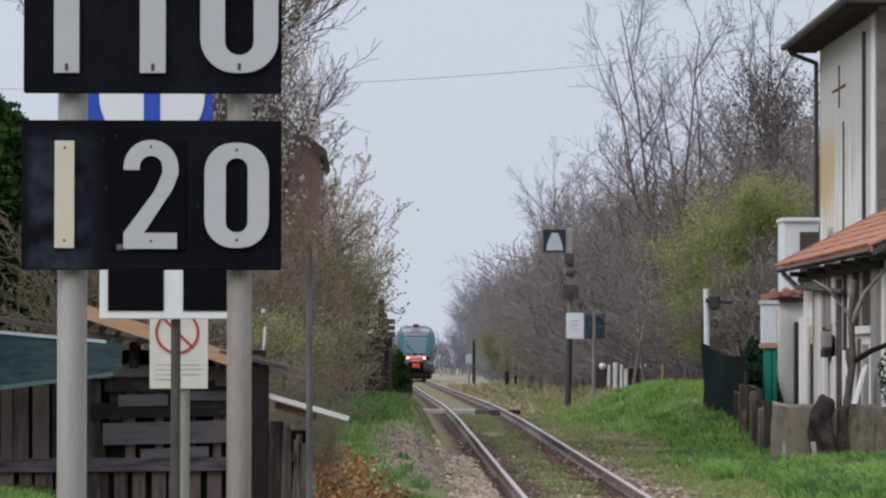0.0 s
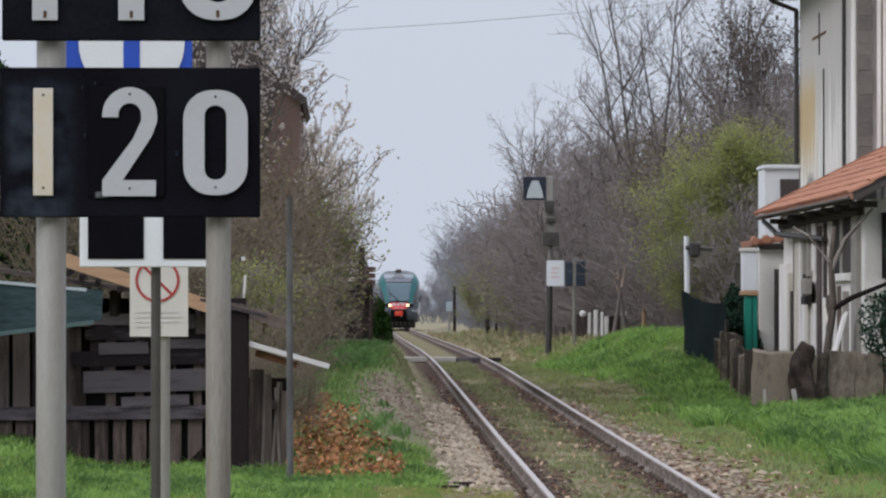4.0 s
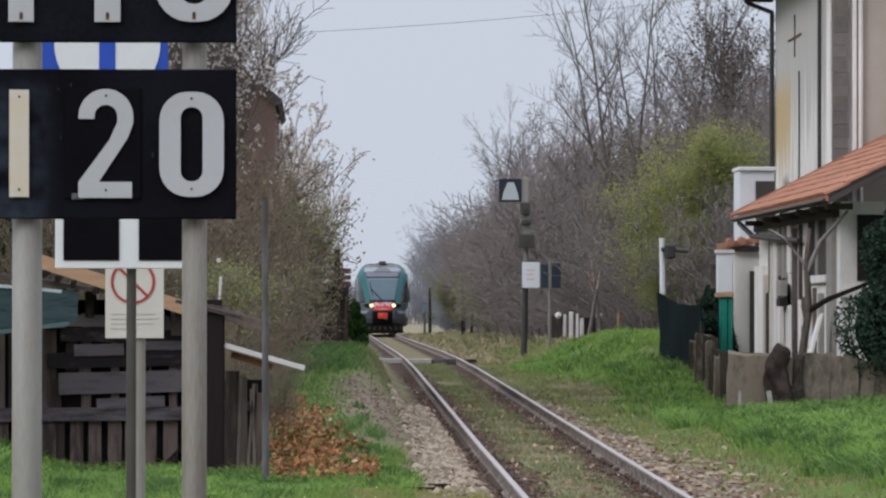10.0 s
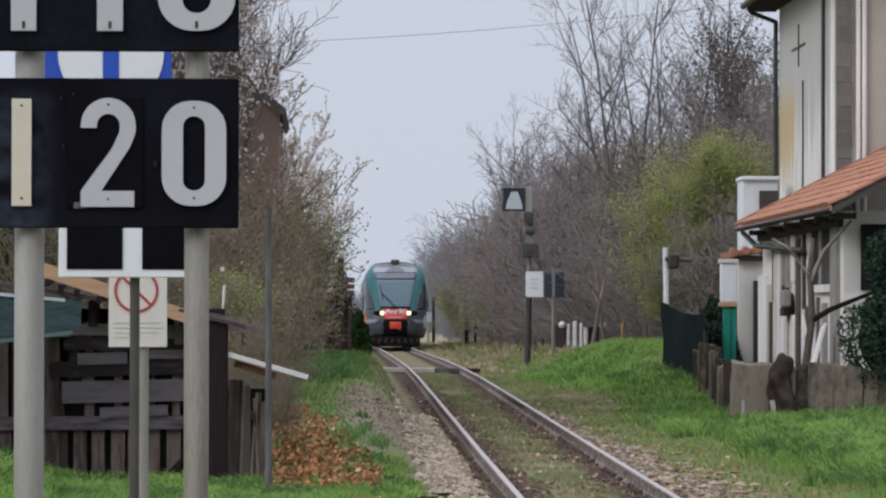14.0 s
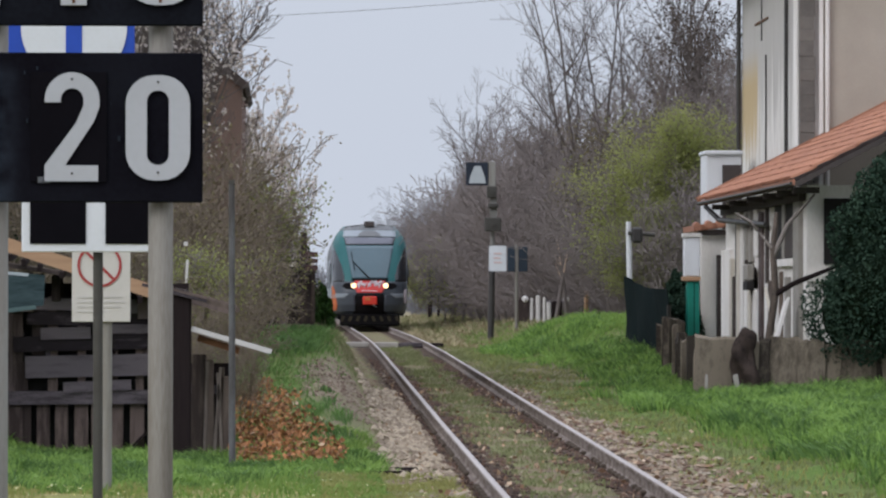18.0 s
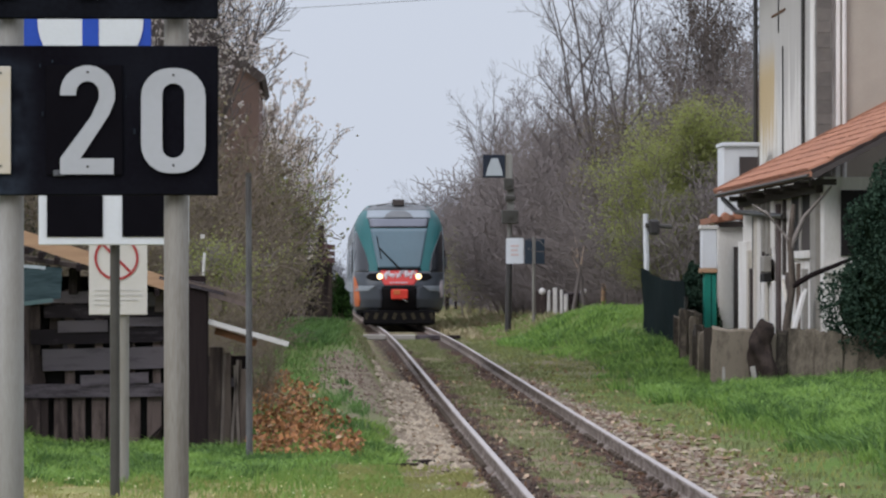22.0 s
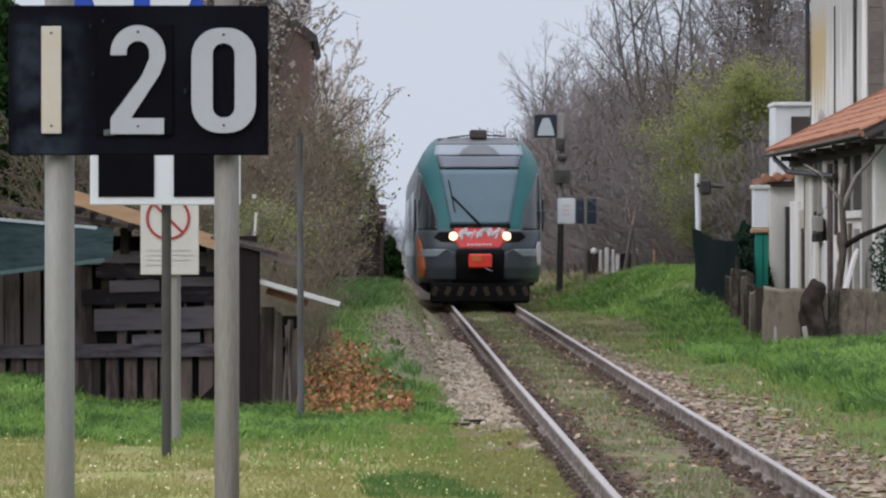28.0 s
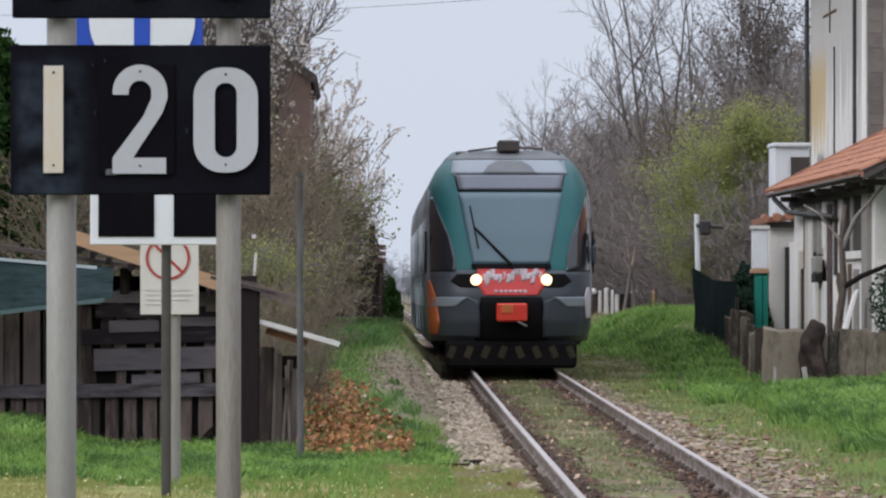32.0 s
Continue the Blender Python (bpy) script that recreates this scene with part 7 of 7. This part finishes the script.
def blades(name, n, x0, x1, y0, y1, height, width, material, label, seed, keep):
    g = np.random.default_rng(seed)
    x, y = g.uniform(x0, x1, n), g.uniform(y0, y1, n)
    c = clump(x, y, 1.3, seed)
    ok = keep(x, y, c, g.uniform(0, 1, n))
    x, y, c = x[ok], y[ok], c[ok]
    n = len(x)
    z = land_of(x, y)
    h = height * (0.70 + 1.3 * np.clip(c, -0.4, 1)) * g.uniform(0.5, 1.25, n)
    a = g.uniform(0, 2 * np.pi, n)
    lx, ly = np.cos(a), np.sin(a)
    bend = h * g.uniform(0.3, 1.3, n)
    b = g.uniform(0, 2 * np.pi, n)
    w = width * g.uniform(0.6, 1.4, n)
    P0 = np.stack([x - lx * w / 2, y - ly * w / 2, z - 0.02], 1)
    P1 = np.stack([x + lx * w / 2, y + ly * w / 2, z - 0.02], 1)
    mx, my = x + np.cos(b) * bend * 0.35, y + np.sin(b) * bend * 0.35
    P2 = np.stack([mx + lx * w * 0.4, my + ly * w * 0.4, z + h * 0.62], 1)
    P3 = np.stack([mx - lx * w * 0.4, my - ly * w * 0.4, z + h * 0.62], 1)
    P4 = np.stack([x + np.cos(b) * bend, y + np.sin(b) * bend, z + h], 1)
    v = np.stack([P0, P1, P2, P3, P4], 1).reshape(-1, 3)
    i = np.arange(n) * 5
    f = [(k, k + 1, k + 2, k + 3) for k in i] + [(k + 3, k + 2, k + 4) for k in i]
    ob = raw(name, v.tolist(), f, M[material])
    return tagged(ob, label, "grass", kind="stuff")


def off(x, y):
    return x - (2.5 + 0.0031 * y)


blades("grass", 80000, -6, 1.6, 36, 60, 0.11, 0.014, "grass", "lush green grass beside the line", 1, lambda x, y, c, r: (off(x, y) < -1.75 - 0.3 * c) & (r < 0.07 * (y - 41 - 8 * c + 2.2 * (off(x, y) + 3.5))))
blades("meadow", 60000, -5, 2.0, 30, 52, 0.06, 0.011, "dry_grass", "yellow-green flowering meadow grass", 2, lambda x, y, c, r: (off(x, y) < -0.98 - 0.2 * c) & (r < 0.95 - 0.07 * np.maximum(0, y - 39 - 9 * c + 2.2 * (off(x, y) + 3.5))))
blades("bank_grass", 26000, -3, 1.6, 58, 145, 0.11, 0.024, "bank_blade", "green grass on the bank", 3, lambda x, y, c, r: (((x - 0.62) / 0.52) ** 2 + ((y - 67) / 9) ** 2 > 0.9 * r + 0.8 * c + 0.1) & (off(x, y) < -2.0 - 0.6 * c) & (r < 0.7 + 0.6 * c))
blades("bank_grass", 150000, 4.0, 10.5, 32, 170, 0.13, 0.024, "grass", "thick fresh green grass on the bank", 4, lambda x, y, c, r: (((x - 5.3) / 0.9) ** 2 + ((y - 103) / 14) ** 2 > 0.9 * r + 0.9 * c) & (off(x, y) > 3.1 - 1.3 * c) & (r < 0.75 + 0.6 * c))
blades("dry_bank_grass", 50000, 3.4, 9, 30, 150, 0.07, 0.014, "dry_grass", "short yellowish grass along the ballast", 5, lambda x, y, c, r: (off(x, y) > 1.3 + 0.9 * c) & (off(x, y) < 4.0 + 1.5 * c) & (r < 0.7))
blades("track_weeds", 60000, 1.6, 4.2, 30, 150, 0.06, 0.014, "weed", "low green weeds between the rails", 6, lambda x, y, c, r: (np.abs(off(x, y)) < 0.34 + 0.40 * c) & (r < 0.8 + 0.6 * c))
blades("dry_weeds", 9000, 1.0, 4.6, 30, 140, 0.05, 0.012, "straw", "dry grass among the ballast", 7, lambda x, y, c, r: (np.abs(np.abs(off(x, y)) - 0.75) > 0.12) & (np.abs(off(x, y)) < 1.7) & (c < 0.25) & (r < 0.7))
blades("bank_weeds", 12000, -0.6, 1.4, 50, 140, 0.06, 0.014, "weed", "thin weeds on the bare bank", 9, lambda x, y, c, r: (off(x, y) < -1.5) & (off(x, y) > -2.9) & (c > -0.35) & (((x - 0.62) / 0.5) ** 2 + ((y - 67) / 9) ** 2 > 0.9 * r + 0.7 * c + 0.2))
blades("shoulder_grass", 30000, 3.6, 6.2, 34, 150, 0.07, 0.016, "weed", "short dull grass along the rail", 10, lambda x, y, c, r: (off(x, y) > 1.05 + 0.014 * np.maximum(0, 95 - y)) & (off(x, y) < 3.4) & (r < 0.75 + 0.5 * c))
blades("meadow", 26000, 0.3, 1.75, 34, 52, 0.06, 0.011, "dry_grass", "yellow-green meadow grass up to the rail", 17, lambda x, y, c, r: (off(x, y) < -0.98 - 0.15 * c) & (r < 1.0 - 0.16 * np.maximum(0, y - 47.5 - 4 * c)))
blades("lush_tuft", 9000, -0.4, 1.2, 35, 41, 0.09, 0.012, "lush_grass", "patch of darker lush grass", 12, lambda x, y, c, r: (((x - 0.5) / 0.55) ** 2 + ((y - 38) / 2.2) ** 2 < 0.8 + 0.7 * c) & (r < 0.8))
blades("lush_tuft", 14000, 4.6, 9.5, 48, 110, 0.17, 0.024, "lush_grass", "darker lush tufts on the bank", 13, lambda x, y, c, r: (off(x, y) > 2.8) & (c > 0.28))
blades("far_straw", 9000, 4.0, 9.0, 140, 174, 0.16, 0.03, "straw", "dry straw-coloured verge", 8, lambda x, y, c, r: (off(x, y) > 1.3) & (off(x, y) < 5))


blades("far_verge", 16000, 4.2, 13.0, 150, 299, 0.20, 0.05, "straw", "dry straw-coloured verge far along the line", 14, lambda x, y, c, r: (off(x, y) > 1.2) & (c > -0.3))
blades("far_verge", 16000, 4.2, 13.0, 150, 299, 0.20, 0.05, "weed", "rough green verge far along the line", 15, lambda x, y, c, r: (off(x, y) > 1.5) & (c > 0.0))
blades("far_verge", 12000, -5.0, 2.4, 145, 299, 0.20, 0.05, "weed", "rough green verge far along the line", 16, lambda x, y, c, r: (off(x, y) < -1.3) & (c > -0.3))


def tussocks(name, n, per, x0, x1, y0, y1, spread, height, width, material, label, seed, keep):
    """Grass in separate leaning tufts, each a spray of blades from one root."""
    g = np.random.default_rng(seed)
    cx, cy = g.uniform(x0, x1, n), g.uniform(y0, y1, n)
    c = clump(cx, cy, 0.8, seed)
    ok = keep(cx, cy, c, g.uniform(0, 1, n))
    cx, cy = cx[ok], cy[ok]
    m = len(cx)
    size = g.uniform(0.55, 1.35, m)
    drift = g.uniform(-0.6, 0.6, (m, 2))
    x = np.repeat(cx, per) + g.normal(0, 1, m * per) * np.repeat(size, per) * spread * 0.45
    y = np.repeat(cy, per) + g.normal(0, 1, m * per) * np.repeat(size, per) * spread * 0.8
    z = land_of(x, y)
    h = height * np.repeat(size, per) * g.uniform(0.45, 1.15, m * per)
    bx_ = (x - np.repeat(cx, per)) / spread * 0.7 + np.repeat(drift[:, 0], per) + g.normal(0, 0.35, m * per)
    by_ = np.repeat(drift[:, 1], per) * 0.6 + g.normal(0, 0.35, m * per)
    a = g.uniform(0, 2 * np.pi, m * per)
    w = width * g.uniform(0.6, 1.4, m * per)
    lx, ly = np.cos(a) * w / 2, np.sin(a) * w / 2
    p0, p1 = np.stack([x - lx, y - ly, z - 0.02], 1), np.stack([x + lx, y + ly, z - 0.02], 1)
    mx, my = x + bx_ * h * 0.35, y + by_ * h * 0.35
    p2, p3 = np.stack([mx + lx, my + ly, z + h * 0.65], 1), np.stack([mx - lx, my - ly, z + h * 0.65], 1)
    p4 = np.stack([x + bx_ * h * 1.05, y + by_ * h * 1.05, z + h * 0.92], 1)
    v = np.stack([p0, p1, p2, p3, p4], 1).reshape(-1, 3)
    i = np.arange(m * per) * 5
    f = [(k, k + 1, k + 2, k + 3) for k in i] + [(k + 3, k + 2, k + 4) for k in i]
    return tagged(raw(name, v.tolist(), f, M[material]), label, "grass", kind="stuff")


# lit tops and shaded hollows are mixed into this grass colour
M["tuft_grass"] = mat("tuft_grass", (0.215, 0.345, 0.078), (0.060, 0.120, 0.030), 0.7, 1.5, 6, per_island=0.3, amount=2.0, stretch=(1, 0.4, 1), bump=0, leafy=0.35)
tussocks("grass_tuft", 1900, 64, 4.9, 9.6, 46, 84, 0.26, 0.21, 0.017, "tuft_grass", "lush leaning tufts of fresh grass on the bank", 41, lambda x, y, c, r: (off(x, y) > 3.0 - 0.9 * c + 0.012 * (60 - y)) & (r < 0.85 + 0.6 * c))
tussocks("grass_tuft", 900, 60, 4.8, 7.4, 84, 140, 0.32, 0.20, 0.022, "tuft_grass", "lush leaning tufts of fresh grass under the fence", 42, lambda x, y, c, r: (off(x, y) > 2.9 - 1.2 * c) & (r < 0.45 + 0.9 * c) & (((x - 5.3) / 0.9) ** 2 + ((y - 103) / 14) ** 2 > 0.6))
M["bank_tuft"] = mat("bank_tuft", (0.135, 0.235, 0.068), (0.060, 0.115, 0.036), 0.75, 1.2, 6, per_island=0.3, amount=1.6, bump=0, leafy=0.35)
tussocks("grass_tuft", 55, 45, -0.3, 0.72, 55.5, 64, 0.15, 0.13, 0.012, "bank_tuft", "green tufts growing through the dead leaves", 46, lambda x, y, c, r: (x > 0.28 - 0.06 * (y - 58)) & (r < 0.7) & (off(x, y) < -1.95))
tussocks("grass_tuft", 380, 55, -0.6, 1.0, 74, 120, 0.24, 0.16, 0.018, "bank_tuft", "green tufts on the bank beside the line", 43, lambda x, y, c, r: (off(x, y) < -2.35 - 0.3 * c) & (((x - 0.62) / 0.52) ** 2 + ((y - 67) / 9) ** 2 > 0.9))
tussocks("lawn_tuft", 1500, 60, -6.2, 0.9, 46, 57.5, 0.20, 0.115, 0.013, "tuft_grass", "thick bright green grass before the shed", 45, lambda x, y, c, r: (y > 47.3 + 1.0 * c + 4.2 * np.clip((x + 1.1) / 1.4, 0, 1)) & (r < 0.9))
# darker tufts put in as the shade between the lumps of grass
tussocks("dark_tuft", 420, 50, 4.9, 9.0, 50, 110, 0.22, 0.20, 0.016, "lush_grass", "darker tufts standing for shaded hollows in the bank grass", 44, lambda x, y, c, r: (off(x, y) > 3.0) & (c > 0.05))


def scatter(name, n, box_, size, material, label, category, seed, keep, flat=0.6):
    """Loose stones as one joined object."""
    g = np.random.default_rng(seed)
    x, y = g.uniform(box_[0], box_[1], n), g.uniform(box_[2], box_[3], n)
    ok = keep(x, y, clump(x, y, 0.9, seed))
    x, y = x[ok], y[ok]
    z = land_of(x, y)
    n = len(x)
    t = (1 + 5 ** 0.5) / 2
    oct_v = np.array([(1, 0, 0), (-1, 0, 0), (0, 1, 0), (0, -1, 0), (0, 0, 1), (0, 0, -1)], float)
    oct_f = [(0, 2, 4), (2, 1, 4), (1, 3, 4), (3, 0, 4), (2, 0, 5), (1, 2, 5), (3, 1, 5), (0, 3, 5)]
    s = size * g.uniform(0.5, 1.5, n)
    v = oct_v[None] * s[:, None, None] * g.uniform(0.6, 1.3, (n, 6, 1))
    a = g.uniform(0, np.pi * 2, n)
    ca, sa = np.cos(a)[:, None], np.sin(a)[:, None]
    vx, vy = v[..., 0] * ca - v[..., 1] * sa, v[..., 0] * sa + v[..., 1] * ca
    v = np.stack([vx + x[:, None], vy + y[:, None], v[..., 2] * flat + (z + s * 0.2)[:, None]], 2).reshape(-1, 3)
    f = [tuple(i * 6 + k for k in tri) for i in range(n) for tri in oct_f]
    return tagged(raw(name, v.tolist(), f, M[material]), label, category, kind="stuff")


scatter("ballast", 7000, (1.0, 1.95, 34, 130), 0.05, "pale_stone", "pale ballast stones along the track", "ballast", 21, lambda x, y, c: (off(x, y) < -0.98) & (off(x, y) > -1.65 - 0.2 * c) & (y < 88 + 6 * c) & (y > 47 + 4 * c + 6 * (-0.85 - off(x, y))))
scatter("ballast", 12000, (1.6, 3.8, 30, 120), 0.03, "rust_stone", "rust-brown ballast between the rails", "ballast", 22, lambda x, y, c: (np.abs(off(x, y)) < 1.0) & (np.abs(off(x, y)) > 0.30 + 0.3 * c) & (np.abs(np.abs(off(x, y)) - 0.75) > 0.07))
scatter("ballast", 4200, (3.3, 5.2, 32, 92), 0.038, "stone", "mixed ballast stones on the shoulder", "ballast", 23, lambda x, y, c: (off(x, y) > 0.85) & (off(x, y) < 2.0 + 0.5 * c - 0.012 * (y - 32)))
scatter("soil_clods", 2600, (0.0, 1.3, 57, 78), 0.022, "stone", "stony brown soil on the bank", "soil", 25, lambda x, y, c: ((x - 0.62) / 0.5) ** 2 + ((y - 67) / 9) ** 2 < 0.8 + c)
scatter("rubble", 520, (3.6, 5.4, 38, 70), 0.065, "shoulder_stone", "flat pale stones and chips on the shoulder", "ballast", 26, lambda x, y, c: (off(x, y) > 0.95) & (off(x, y) < 2.0 + 0.4 * c), 0.35)
scatter("ballast", 900, (1.2, 4.6, 32, 110), 0.03, "pale_stone", "scattered pale stones", "ballast", 24, lambda x, y, c: (np.abs(np.abs(off(x, y)) - 0.75) > 0.07))


def litter(name, n, box_, size, material, label, category, seed, keep, lift=0.03, lift_range=0.05):
    g = np.random.default_rng(seed)
    x, y = g.uniform(box_[0], box_[1], n), g.uniform(box_[2], box_[3], n)
    ok = keep(x, y, clump(x, y, 1.6, seed))
    x, y = x[ok], y[ok]
    z = land_of(x, y) + lift + g.uniform(0, lift_range, len(x))
    return tagged(raw(name, *quads(np.stack([x, y, z], 1), g, size, 0.0, 1.3), M[material]), label, category, kind="stuff")


def heap(x, y):
    slope = (y - 55) / 10
    return ((x + 0.02 + 0.45 * slope) / (0.74 - 0.30 * slope)) ** 2 + ((y - 58.3) / 6.3) ** 2


litter("dead_leaves", 11500, (-0.9, 1.1, 51, 66), 0.044, "dead_leaf", "heap of rust-brown dead leaves on the bank", "leaves", 31, lambda x, y, c: heap(x, y) + 2.6 * np.maximum(0, c + 0.02) ** 0.7 < 1.05, 0.02, 0.17)
litter("dead_leaves", 260, (-0.8, 0.9, 54, 68), 0.05, "pale_leaf", "pale dead leaves", "leaves", 32, lambda x, y, c: heap(x, y) < 1.1, 0.05, 0.14)
litter("fallen_leaves", 520, (1.2, 5.2, 32, 100), 0.05, "dry_leaf", "fallen brown leaves among the ballast", "leaves", 33, lambda x, y, c: np.abs(np.abs(off(x, y)) - 0.75) > 0.08, 0.02, 0.02)
litter("fallen_leaves", 420, (1.2, 5.2, 32, 90), 0.05, "pale_leaf", "pale fallen leaves among the ballast", "leaves", 34, lambda x, y, c: np.abs(np.abs(off(x, y)) - 0.75) > 0.08, 0.02, 0.02)
litter("daisies", 1900, (-4, 1.7, 32, 53), 0.016, "daisy", "small white daisies in the meadow", "flowers", 35, lambda x, y, c: (off(x, y) < -1.05) & (c > 0.07 * np.maximum(0, y - 43) - 0.15), 0.05, 0.04)


def motions():
    """All that moves: the braking railcar, the bird with its wings, the fly."""
    rows = []
    for t, y in ((0, 374), (3, 358), (6, 335), (9, 298), (13, 248), (16.5, 209), (19, 187.5), (23, 155), (25.5, 136), (28, 117.5), (30, 103.2), (32, 89.2)):
        rows.append((t, pose(2.5 + 0.0031 * y - 0.07 + 0.04 * smooth(95, 125, y) + 0.03 * smooth(150, 200, y), y, rail_z(y), 0, 0, -0.18)))
    walk(train, rows)
    bird.scale = (0.75, 0.75, 0.75)
    walk(bird, [(t, pose(2.95 + 7.35 * (t - 24.5), 150, 8.57 + 0.15 * math.sin(2.2 * (t - 24.5)), 0, 0, 0)) for t in np.arange(0, 32.01, 1.0)])
    for wing, s in WINGS:
        walk(wing, [(t, pose(0, 0, 0, s * (15 + 38 * math.cos(2 * math.pi * t / 0.3)), 0, 0)) for t in np.arange(0, 32.01, 0.1)])
    walk(fly, [(0, pose(-2.6, 1.5, 1.70)), (1.0, pose(0.0177, 1.5, 1.8024, 0, 8, 0)), (2.0, pose(2.6, 1.5, 1.9)), (6.0, pose(9, 1.0, 2.4)), (32.0, pose(40, 0.0, 3.0))])


motions()
